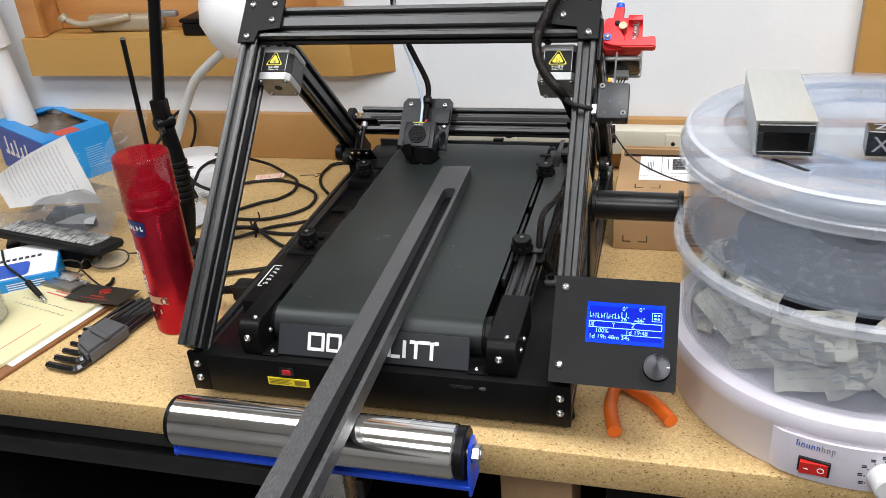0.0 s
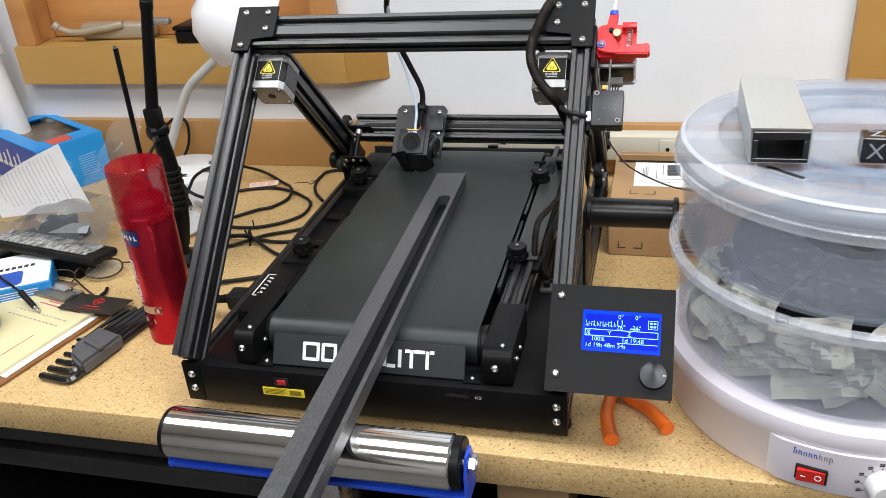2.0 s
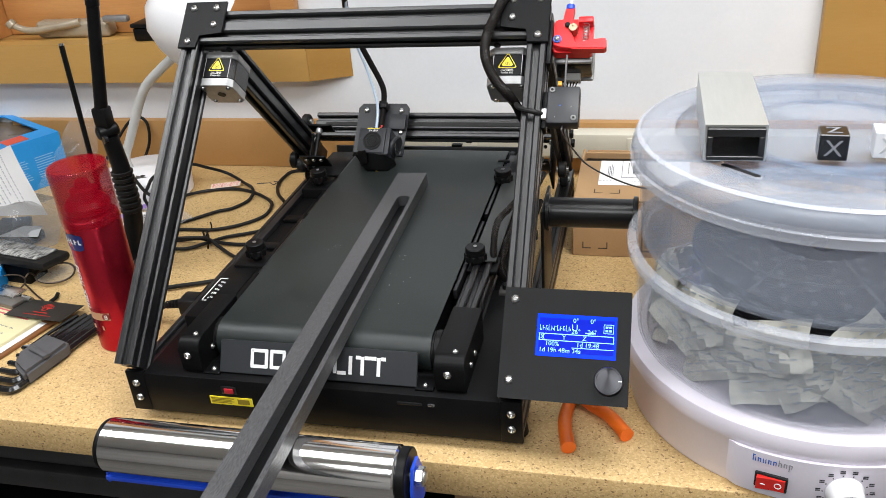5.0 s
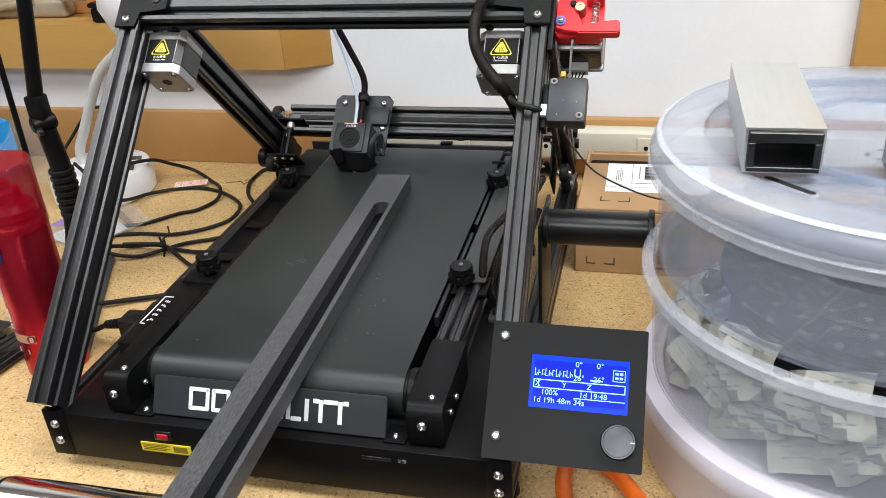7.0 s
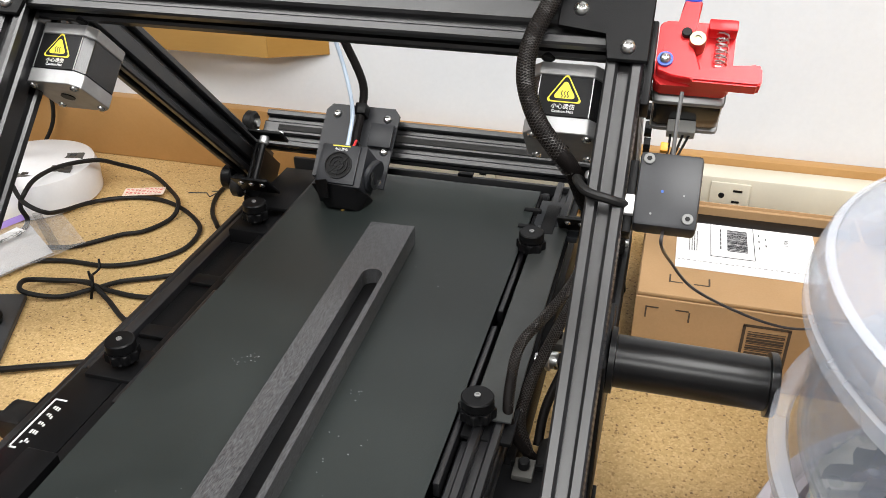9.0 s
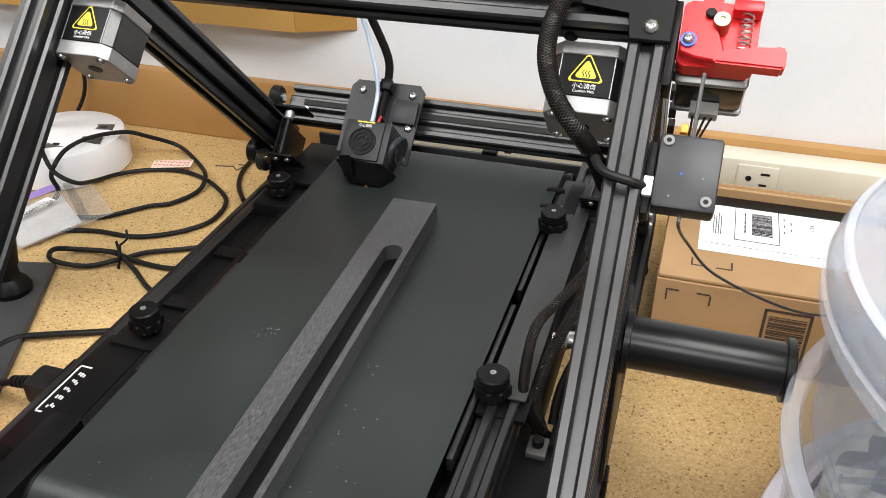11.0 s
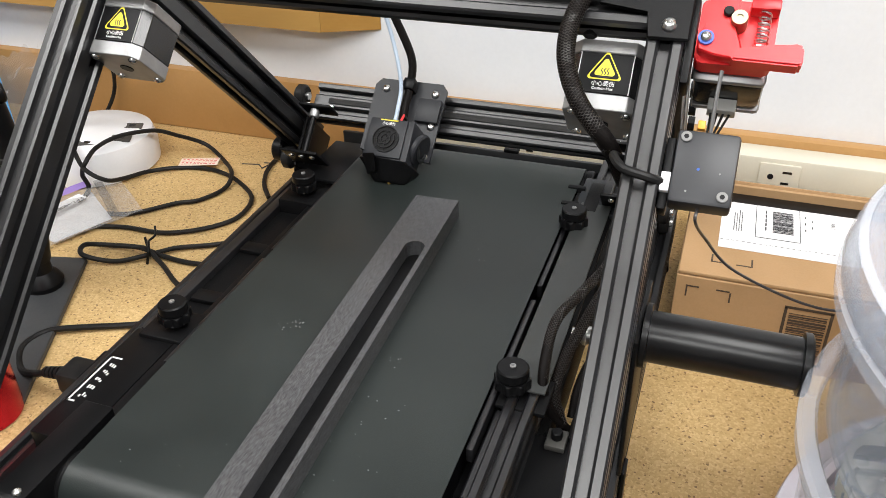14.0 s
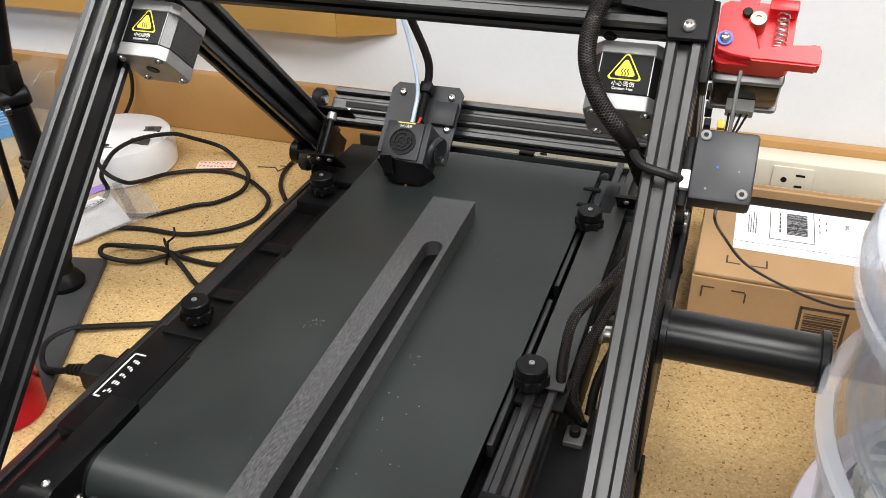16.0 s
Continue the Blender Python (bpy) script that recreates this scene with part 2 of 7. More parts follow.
def round_rect(x0, y0, x1, y1, r, seg=5):
    pts = []
    for cx, cy, a0 in ((x1 - r, y1 - r, 0), (x0 + r, y1 - r, 90), (x0 + r, y0 + r, 180), (x1 - r, y0 + r, 270)):
        for k in range(seg + 1):
            a = radians(a0 + 90 * k / seg)
            pts.append((cx + r * math.cos(a), cy + r * math.sin(a)))
    return pts


def spline(pts, n=12):
    """A smooth line through the points (Catmull-Rom)."""
    P = [Vector(p) for p in pts]
    P = [P[0] * 2 - P[1]] + P + [P[-1] * 2 - P[-2]]
    out = []
    for i in range(1, len(P) - 2):
        a, b, c, d = P[i - 1:i + 3]
        for k in range(n):
            t = k / n
            out.append(0.5 * (2 * b + (c - a) * t + (2 * a - 5 * b + 4 * c - d) * t * t + (3 * b - a - 3 * c + d) * t ** 3))
    out.append(P[-2])
    return out


def tube(bm, pts, r, seg=10, n=12, r_end=None, flat=1.0):
    path = spline(pts, n) if n > 1 else [Vector(p) for p in pts]
    prev, up = None, None
    for i, p in enumerate(path):
        d = (path[min(i + 1, len(path) - 1)] - path[max(i - 1, 0)]).normalized()
        if up is None:
            up = d.orthogonal().normalized()
        up = (up - d * up.dot(d)).normalized()
        side = d.cross(up)
        rr = r if r_end is None else r + (r_end - r) * i / (len(path) - 1)
        ring = [bm.verts.new(p + (up * math.cos(k * math.tau / seg) + side * math.sin(k * math.tau / seg) * flat) * rr) for k in range(seg)]
        if prev:
            for k in range(seg):
                bm.faces.new((prev[k], prev[(k + 1) % seg], ring[(k + 1) % seg], ring[k]))
        else:
            bm.faces.new(ring[::-1])
        prev = ring
    bm.faces.new(prev)
    return bm


def slot_profile(w, h):
    """The outline of a slotted aluminium bar, w by h, with one slot every 20 mm."""
    pts = []
    slot = ((-0.0046, 0), (-0.003, 0.0017), (-0.003, 0.0058), (0.003, 0.0058), (0.003, 0.0017), (0.0046, 0))
    c = 0.0012
    for k, L in enumerate((w, h, w, h)):
        a = k * math.pi / 2
        ca, sa = math.cos(a), math.sin(a)
        half = (h if k % 2 == 0 else w) / 2
        row = [(-L / 2 + c, 0)]
        for s in range(round(L / 0.02)):
            m = -L / 2 + 0.01 + 0.02 * s
            row += [(m + x, y) for x, y in slot]
        row.append((L / 2 - c, 0))
        pts += [(x * ca - (y - half) * sa, x * sa + (y - half) * ca) for x, y in row]
    return pts


def bar_bm(p0, p1, w, h, side):
    """A slotted bar from p0 to p1; its width w lies along side."""
    L = (Vector(p1) - Vector(p0)).length
    return prism(bmesh.new(), slot_profile(w, h), L, frame_of(p0, p1, side))


def text_bm(body, size, m, depth=0.0003, align="LEFT"):
    cu = bpy.data.curves.new("lettering", "FONT")
    cu.body, cu.size, cu.extrude, cu.align_x, cu.resolution_u = body, size, depth, align, 3
    ob = bpy.data.objects.new("lettering", cu)
    me = bpy.data.meshes.new_from_object(ob)
    bm = bmesh.new()
    bm.from_mesh(me)
    bmesh.ops.transform(bm, matrix=m, verts=bm.verts)
    bpy.data.objects.remove(ob)
    bpy.data.meshes.remove(me)
    return bm


def screw_mesh(r, material):
    """A socket-head button screw standing on z = 0."""
    bm = bmesh.new()
    lathe(bm, [(r, 0), (r * 0.98, r * 0.25), (r * 0.8, r * 0.55), (r * 0.48, r * 0.7), (r * 0.48, r * 0.25), (0, r * 0.25)], seg=14)
    return link_mesh("screw", bm, material, 40)


SCREW = screw_mesh(0.0042, M_STEEL)
SCREW_SMALL = screw_mesh(0.003, M_STEEL)

# ---- room ----


def wall_box(name, lo, hi, material, label, cat):
    return solo(name, box(bmesh.new(), lo, hi), material, label, cat, kind="structure")


WX0, WX1, WZ0, WZ1 = -0.89, -0.27, 0.2285, 1.15
bm = bmesh.new()
for lo, hi in (((-2.5, -0.9), (WX0, 1.6)), ((WX1, -0.9), (2.5, 1.6)), ((WX0, -0.9), (WX1, WZ0)), ((WX0, WZ1), (WX1, 1.6))):
    box(bm, (lo[0], WALL_Y, lo[1]), (hi[0], WALL_Y + 0.1, hi[1]))
solo("wall_north", bm, M_WALL, "white painted workshop wall behind the bench", "wall", kind="structure", smooth=0)
wall_box("wall_niche_back", (WX0 - 0.1, WALL_Y + 0.11, WZ0 - 0.1), (WX1 + 0.1, WALL_Y + 0.13, WZ1 + 0.1), M_WALL, "plain panel closing the window niche", "wall")
wall_box("wall_south", (-2.5, -2.7, -0.9), (2.5, -2.6, 1.6), M_FARWALL, "unseen plain wall closing the room, darkened to cut bounce light", "wall")
wall_box("wall_west", (-2.6, -2.7, -0.9), (-2.5, WALL_Y + 0.1, 1.6), M_FARWALL, "unseen plain side wall, darkened to cut bounce light", "wall")
wall_box("wall_east", (2.5, -2.7, -0.9), (2.6, WALL_Y + 0.1, 1.6), M_FARWALL, "unseen plain side wall, darkened to cut bounce light", "wall")
wall_box("floor", (-2.6, -2.7, -1.0), (2.6, WALL_Y + 0.1, -0.9), M_FLOOR, "dark concrete workshop floor", "floor")
wall_box("ceiling", (-2.6, -2.7, 1.6), (2.6, WALL_Y + 0.1, 1.7), M_CEIL, "plain pale ceiling", "ceiling")

# ---- bench, window and wall fittings ----
bench = thing("workbench", (0, 0.3, -0.9), "sturdy workbench with a raw particle board top", "workbench")
bm = box(bmesh.new(), (-1.6, TABLE_Y0, -0.04), (1.5, WALL_Y - 0.001, 0), 0.0018)
part("bench_top", bm, M_BOARD, bench, "thick particle board top with raw edge")
bm = box(bmesh.new(), (-1.6, -0.012, -0.114), (-0.02, 0.018, -0.085), 0.003)
part("front_rail", bm, M_ANOD, bench, "black steel front rail")
bm = box(bmesh.new(), (-1.6, -0.006, -0.078), (-0.02, 0.03, -0.058), 0.003)
part("front_rail", bm, M_ANOD, bench)
M_LUMBER = mat("rough_lumber", (0.33, 0.20, 0.10), 0.7, col2=(0.42, 0.27, 0.14), scale=20, stretch=(1, 1, 0.15), bump=0.1)
for x in (-1.3, 0.165, 1.3):
    for y in (0.03, 0.6):
        bm = box(bmesh.new(), (x - 0.04, y, -0.9), (x + 0.04, y + 0.09, -0.041), 0.003)
        part("leg", bm, M_LUMBER, bench, "square lumber leg")
# shelf and rear panel are additions that deepen the dark below the top
bm = box(bmesh.new(), (-1.5, 0.01, -0.62), (1.4, 0.66, -0.6), 0.002)
part("lower_shelf", bm, M_POWDER, bench, "added dark shelf that keeps the space under the bench dark")
bm = box(bmesh.new(), (-1.55, 0.66, -0.9), (1.45, 0.675, -0.045), 0.002)
part("dark_backing", bm, M_POWDER, bench, "added dark panel that keeps the space under the bench dark")
bm = box(bmesh.new(), (0.24, 0.035, -0.16), (0.62, 0.6, -0.075), 0.006)
part("drawer_box", bm, M_POWDER, bench, "black drawer under the top")

bm = box(bmesh.new(), (-0.874, 0.695, 0.0006), (1.5, WALL_Y - 0.0006, 0.087), 0.001)
solo("backboard", bm, M_FIBRE, "brown fibreboard strip along the foot of the wall", "backsplash", kind="structure")

sill = thing("window_1", (-0.47, 0.7, 0.262), "pine window with a deep tan wooden sill", "window", kind="structure")
M_TAN2 = mat("darker_tan_wood", (0.36, 0.19, 0.045), 0.4, col2=(0.41, 0.23, 0.06), scale=14, stretch=(0.15, 1, 1))
bm = prism(bmesh.new(), [(-0.903, 0.68), (-0.245, 0.68), (-0.245, WALL_Y - 0.0008), (-0.913, WALL_Y - 0.0008)], 0.07, Matrix.Translation((0, 0, 0.163)))
part("window_sill", bm, M_TANWOOD, sill, "tan wooden sill block")
bm = prism(bmesh.new(), [(-0.2446, 0.6804), (-0.178, WALL_Y - 0.0008), (-0.2446, WALL_Y - 0.0008)], 0.0694, Matrix.Translation((0, 0, 0.1632)))
part("sill_end", bm, M_TAN2, sill)
bm = box(bmesh.new(), (WX0 + 0.002, WALL_Y - 0.0006, 0.229), (WX1 - 0.002, WALL_Y + 0.1, 0.2332), 0.0004)
part("inner_sill", bm, M_TANWOOD, sill)
for x0, x1 in ((WX0 - 0.012, WX0 + 0.03), (WX1 - 0.03, WX1 + 0.012)):
    bm = box(bmesh.new(), (x0, WALL_Y - 0.022, 0.2335), (x1, WALL_Y - 0.0008, 1.16), 0.002)
    part("casing", bm, M_PINE, sill)
for x0, x1 in ((WX0 + 0.002, WX0 + 0.022), (WX1 - 0.022, WX1 - 0.002)):
    bm = box(bmesh.new(), (x0, WALL_Y + 0.0005, 0.2336), (x1, WALL_Y + 0.1, 1.148), 0.001)
    part("jamb", bm, M_PINE, sill)
sash = part("sash_rail", box(bmesh.new(), (WX0 + 0.023, WALL_Y + 0.045, 0.2336), (WX1 - 0.023, WALL_Y + 0.09, 0.309), 0.004), M_PINE, sill, "varnished pine sash rail")
for x0, x1 in ((WX0 + 0.023, WX0 + 0.075), (WX1 - 0.075, WX1 - 0.023)):
    part("sash_stile", box(bmesh.new(), (x0, WALL_Y + 0.046, 0.3095), (x1, WALL_Y + 0.089, 1.14), 0.004), M_PINE, sill)
part("pane", box(bmesh.new(), (WX0 + 0.076, WALL_Y + 0.064, 0.31), (WX1 - 0.076, WALL_Y + 0.068, 1.138)), mat("dark_glass", (0.02, 0.025, 0.03), 0.05), sill, "dark window pane")
M_BEIGE = mat("beige_enamel", (0.36, 0.30, 0.22), 0.35, col2=(0.4, 0.34, 0.25), scale=30, metal=0.2)
bm = box(bmesh.new(), (-0.785, WALL_Y + 0.012, 0.2336), (-0.635, WALL_Y + 0.044, 0.264), 0.008, I4, 3)
crank = part("window_crank", bm, M_BEIGE, sill, "beige window crank with folding handle")
bm = tube(bmesh.new(), [(-0.69, 0.727, 0.262), (-0.73, 0.717, 0.257), (-0.785, 0.711, 0.252), (-0.82, 0.711, 0.262)], 0.0075, 12, 8, 0.0058)
cyl(bm, (-0.818, 0.711, 0.260), (-0.825, 0.709, 0.270), 0.009, None, 16, 0.002)
part("crank_handle", bm, M_BEIGE, crank)
bm = box(bmesh.new(), (-0.635, 0.712, 0.262), (-0.585, 0.726, 0.274), 0.004, I4, 2)
part("crank_latch", bm, M_CASTALU, crank)

bm = box(bmesh.new(), (0.552, 0.69, 0.157), (1.3, WALL_Y - 0.0007, 1.2), 0.002)
solo("trim", bm, M_TANWOOD, "tan wooden panel edge on the wall", "trim", kind="structure")
bm = tube(bmesh.new(), [(0.69, 0.684, 0.45), (0.668, 0.684, 0.25), (0.676, 0.682, 0.16), (0.675, 0.65, 0.10)], 0.0022, 8)
solo("hanging_cable", bm, M_RUBBER, "thin black cable hanging down the wall panel", "cable")

race = thing("outlet_strip", (0.5, 0.675, 0.04), "ivory outlet raceway fixed along the wall", "power strip")
bm = box(bmesh.new(), (-0.10, 0.66, 0.038), (1.4, 0.6945, 0.0795), 0.003)
part("raceway", bm, M_IVORY, race)
for x in (0.02, 0.162, 0.303, 0.446, 0.59):
    bm = box(bmesh.new(), (x - 0.021, 0.6572, 0.0425), (x + 0.021, 0.6602, 0.0745), 0.0015)
    ou = part("outlet", bm, M_IVORY, race, "ivory three-pin outlet")
    bm = bmesh.new()
    box(bm, (x + 0.003, 0.6568, 0.0645), (x + 0.0125, 0.6574, 0.067))
    box(bm, (x + 0.003, 0.6568, 0.0515), (x + 0.0110, 0.6574, 0.054))
    cyl(bm, (x - 0.0085, 0.6574, 0.0593), (x - 0.0085, 0.6568, 0.0593), 0.0032, None, 14)
    part("outlet_slots", bm, M_GLOSSBLK, ou)

# white pipe in the corner
pipe = thing("drain_pipe", (-0.97, 0.65, 0), "white plastic pipe with a square-shouldered coupling", "pipe")
part("pipe", cyl(bmesh.new(), (-0.921, 0.652, 0.0005), (-0.977, 0.652, 0.42), 0.027, None, 32), M_WHITEP, pipe)
part("coupling", cyl(bmesh.new(), (-0.951, 0.652, 0.222), (-0.971, 0.652, 0.375), 0.037, None, 32, 0.002), M_WHITEP, pipe, "white pipe coupling")

# black case on the sill
case = thing("black_case", (-0.50, 0.71, 0.236), "small flat black case lying on the sill", "case")
part("case_body", box(bmesh.new(), (-0.565, 0.690, 0.2335), (-0.43, 0.755, 0.256), 0.004), M_BLACK, case)
part("case_lid", box(bmesh.new(), (-0.567, 0.688, 0.2564), (-0.428, 0.757, 0.264), 0.003), M_BLACK, case)


# ---- belt printer ----
Q = math.sqrt(0.5)
UP, OUT = Vector((0, Q, Q)), Vector((0, -Q, Q))
FOOT = Vector((0, -0.016, 0.082))
SLOPE = Matrix(((1, 0, 0, 0), (0, Q, -Q, FOOT.y), (0, Q, Q, FOOT.z), (0, 0, 0, 1)))  # x, up the post, out of its face


def S(x, s, n):
    return SLOPE @ Vector((x, s, n))


def at_slope(x, s, n, turn=0):
    return SLOPE @ pose(x, s, n, 0, 0, turn)


printer = thing("belt_printer", (0, 0.2, 0), "black belt 3D printer with slanted aluminium frame on the bench", "3D printer")

# base
bm = box(bmesh.new(), (-0.187, -0.003, 0.014), (0.187, 0.2, 0.0615), 0.0012)
base = part("base_box", bm, M_POWDER, printer, "black sheet steel base box")
bm = box(bmesh.new(), (-0.187, 0.2005, 0.02), (-0.12, 0.56, 0.058), 0.0015)
part("base_tray", bm, M_POWDER, printer)
bm = box(bmesh.new(), (0.1125, 0.2005, 0.02), (0.1535, 0.56, 0.058), 0.0015)
part("base_tray", bm, M_POWDER, printer)
bm = box(bmesh.new(), (-0.12, 0.2005, 0.03), (0.112, 0.55, 0.05), 0.0015)
part("base_tray", bm, M_POWDER, printer)
for sx in (-0.197, 0.197):
    side = part("side_bar", bar_bm((sx, 0.003, 0.038), (sx, 0.57, 0.038), 0.02, 0.04, (1, 0, 0)), M_ANOD, printer)
    bm = box(bmesh.new(), (sx - 0.0105, -0.0035, 0.014), (sx + 0.0105, 0.0025, 0.063), 0.001)
    end = part("end_plate", bm, M_POWDER, printer)
    for z in (0.031, 0.049):
        part_of("screw", SCREW, pose(sx, -0.0035, z, 90), end)
    for y in (0.03, 0.53):
        bm = cyl(bmesh.new(), (sx, y, 0), (sx, y, 0.018), 0.011, 0.009, 16, 0.001)
        part("rubber_foot", bm, M_RUBBER, printer)
bm = box(bmesh.new(), (-0.115, -0.0042, 0.031), (-0.068, -0.0032, 0.0405), 0)
lab = part("warning_label", bm, M_YELLOW, base, "yellow warning label with fine print")
bm = bmesh.new()
for k in range(4):
    box(bm, (-0.113, -0.0046, 0.0385 - 0.0018 * k), (-0.088 - 0.003 * (k % 2), -0.00425, 0.0393 - 0.0018 * k))
box(bm, (-0.084, -0.0046, 0.033), (-0.071, -0.00425, 0.039))
part("fine_print", bm, mat("brown_print", (0.25, 0.18, 0.01), 0.6), printer)
bm = box(bmesh.new(), (-0.1, -0.0045, 0.0445), (-0.083, -0.0035, 0.0545), 0.0006)
part("rocker_switch", bm, M_GLOSSBLK, base)
bm = box(bmesh.new(), (-0.096, -0.0065, 0.0465), (-0.086, -0.0046, 0.0525), 0.0008)
part("switch_key", bm, mat("red_switch", (0.45, 0.02, 0.03), 0.3), base, "red switch key")
bm = box(bmesh.new(), (0.086, -0.0042, 0.050), (0.111, -0.0032, 0.0535), 0.0006)
part("card_slot", bm, M_GLOSSBLK, base)
bm = box(bmesh.new(), (0.1165, -0.0046, 0.0505), (0.1235, -0.0034, 0.0535), 0.001)
part("usb_port", bm, M_STEEL, base, "small steel port")
bm = box(bmesh.new(), (0.1178, -0.0049, 0.0514), (0.1222, -0.0047, 0.0526), 0)
part("port_mouth", bm, M_GLOSSBLK, base)

# slanted posts, top beam, rear rails
for sx in (-0.197, 0.197):
    o = S(sx, 0, -0.02)
    part("post", bar_bm(o, o + UP * 0.415, 0.02, 0.04, (1, 0, 0)), M_ANOD, printer, "black slotted aluminium post leaning back")
    o = S(sx, 0.398, -0.0405)
    part("slanted_rail", bar_bm(o, o - OUT * 0.352, 0.02, 0.04, (1, 0, 0)), M_ANOD, printer)
o = S(-0.187, 0.387, -0.0105)
part("top_beam", bar_bm(o, o + Vector((0.374, 0, 0)), 0.04, 0.02, UP), M_ANOD, printer)
for k in (-1, 1):
    ol = [(0.2095, 0.358), (0.2095, 0.417), (0.158, 0.417), (0.158, 0.376), (0.186, 0.374), (0.187, 0.358)]
    ol = [(k * x, s) for x, s in ol]
    if k > 0:
        ol.append((0.1885, 0.357))
        ol.append((0.208, 0.357))
    bm = prism(bmesh.new(), ol if k < 0 else ol[:6], 0.003, SLOPE @ Matrix.Translation((0, 0, 0.0003)))
    bmesh.ops.bevel(bm, geom=bm.edges[:], offset=0.0008, segments=1, affect="EDGES")
    cp = part("corner_plate", bm, M_POWDER, printer)
    for x, s in ((0.198, 0.366), (0.198, 0.408), (0.170, 0.408), (0.170, 0.387)):
        part_of("screw", SCREW, at_slope(k * x, s, 0.0033), cp)
for k in (-1, 1):
    for n in (-0.06, -0.2):
        bm = box(bmesh.new(), (k * 0.197 - 0.004, 0.4182, n - 0.02), (k * 0.197 + 0.004, 0.4192, n + 0.02), 0.0004, SLOPE)
        part("slot_cover", bm, M_BLACK, printer)

# stepper motors under the top beam
def motor_block(x0, s0, s1, half, c, mid=-0.041):
    """An eight-sided slab of a square motor between two heights of the slope."""
    ol = [(x0 - half + c, mid - half), (x0 + half - c, mid - half), (x0 + half, mid - half + c), (x0 + half, mid + half - c),
          (x0 + half - c, mid + half), (x0 - half + c, mid + half), (x0 - half, mid + half - c), (x0 - half, mid - half + c)]
    bm = prism(bmesh.new(), ol, s1 - s0, SLOPE @ Matrix(((1, 0, 0, 0), (0, 0, 1, s0), (0, 1, 0, 0), (0, 0, 0, 1))))
    bmesh.ops.bevel(bm, geom=bm.edges[:], offset=0.0005, segments=1, affect="EDGES")
    return bm


for x0, end in ((-0.169, -1), (0.1655, 1)):
    mo = part("stepper_motor", motor_block(x0, 0.3325, 0.3575, 0.0211, 0.0058), M_GLOSSBLK, printer, "black stepper motor with silver end caps", 0)
    part("end_cap", motor_block(x0, 0.3225, 0.3323, 0.0213, 0.0055), M_CASTALU, mo, "cast aluminium end cap", 0)
    part("end_cap", motor_block(x0, 0.3577, 0.3655, 0.0213, 0.0055), M_CASTALU, mo, "cast aluminium end cap", 0)
    for dx in (-0.0152, 0.0152):
        part("body_edge", box(bmesh.new(), (x0 + dx - 0.0003, 0.3327, -0.0199), (x0 + dx + 0.0003, 0.3573, -0.0196), 0, SLOPE), M_CASTALU, mo, "thin bright strip along the body edge")
    bm = cyl(bmesh.new(), S(x0, 0.3227, -0.041), S(x0, 0.3218, -0.041), 0.0048, None, 20)
    part("bearing_hole", bm, M_BLACK, mo)
    for dx in (-0.0155, 0.0155):
        for dn in (-0.0155, 0.0155):
            part_of("screw", SCREW_SMALL, SLOPE @ pose(x0 + dx, 0.3226, -0.041 + dn, 90), mo)
    bm = cyl(bmesh.new(), S(x0, 0.3655, -0.041), S(x0, 0.372, -0.041), 0.008, None, 20)
    part("mount_boss", bm, M_BLACK, mo)
    bx = x0 - 0.0125 * end
    bolt = part("bolt_head", cyl(bmesh.new(), S(bx, 0.3658, -0.018), S(bx, 0.374, -0.018), 0.0042, None, 16, 0.0008), M_BLACK, mo)
    part("washer", cyl(bmesh.new(), S(bx, 0.374, -0.018), S(bx, 0.3758, -0.018), 0.0056, None, 20, 0.0003), M_STEEL, bolt, "bright steel washer")
    # warning sticker
    bm = box(bmesh.new(), (x0 - 0.0146, 0.3330, -0.0198), (x0 + 0.0146, 0.3570, -0.0195), 0, SLOPE)
    st = part("sticker", bm, M_BLACK, mo, "black sticker with a yellow warning triangle")

    def tri(r, c):
        pts = []
        for a in (90, 210, 330):
            cx, cy = x0 + (r - c) * math.cos(radians(a)), 0.3470 + (r - c) * math.sin(radians(a))
            for b in (-50, -25, 0, 25, 50):
                pts.append((cx + c * math.cos(radians(a + b)), cy + c * math.sin(radians(a + b))))
        return pts
    for r, dn, ma in ((0.0108, 0.00035, M_YELLOW), (0.0094, 0.0006, M_BLACK), (0.0064, 0.00085, M_YELLOW)):
        bm = prism(bmesh.new(), tri(r, 0.0015), 0.0002, SLOPE @ Matrix.Translation((0, 0, -0.0199 + dn)))
        part("triangle", bm, ma, st)
    bm = bmesh.new()
    for k in (-1, 0, 1):
        tube(bm, [S(x0 + k * 0.0017, 0.3435, -0.0188), S(x0 + k * 0.0017 + 0.0006, 0.3447, -0.0188), S(x0 + k * 0.0017 - 0.0004, 0.3462, -0.0188),
                  S(x0 + k * 0.0017 + 0.0004, 0.3478, -0.0188)], 0.0003, 5, 4)
    box(bm, (x0 - 0.0035, 0.3419, -0.019), (x0 + 0.0035, 0.3425, -0.0187), 0, SLOPE)
    part("heat_mark", bm, M_INK, st)
    part("lettering", text_bm("小心烫伤", 0.0034, at_slope(x0, 0.3372, -0.0194), 0.0001, "CENTER"), M_WHITEINK, st)
    part("lettering", text_bm("Caution Hot", 0.0024, at_slope(x0, 0.3346, -0.0194), 0.0001, "CENTER"), M_WHITEINK, st)

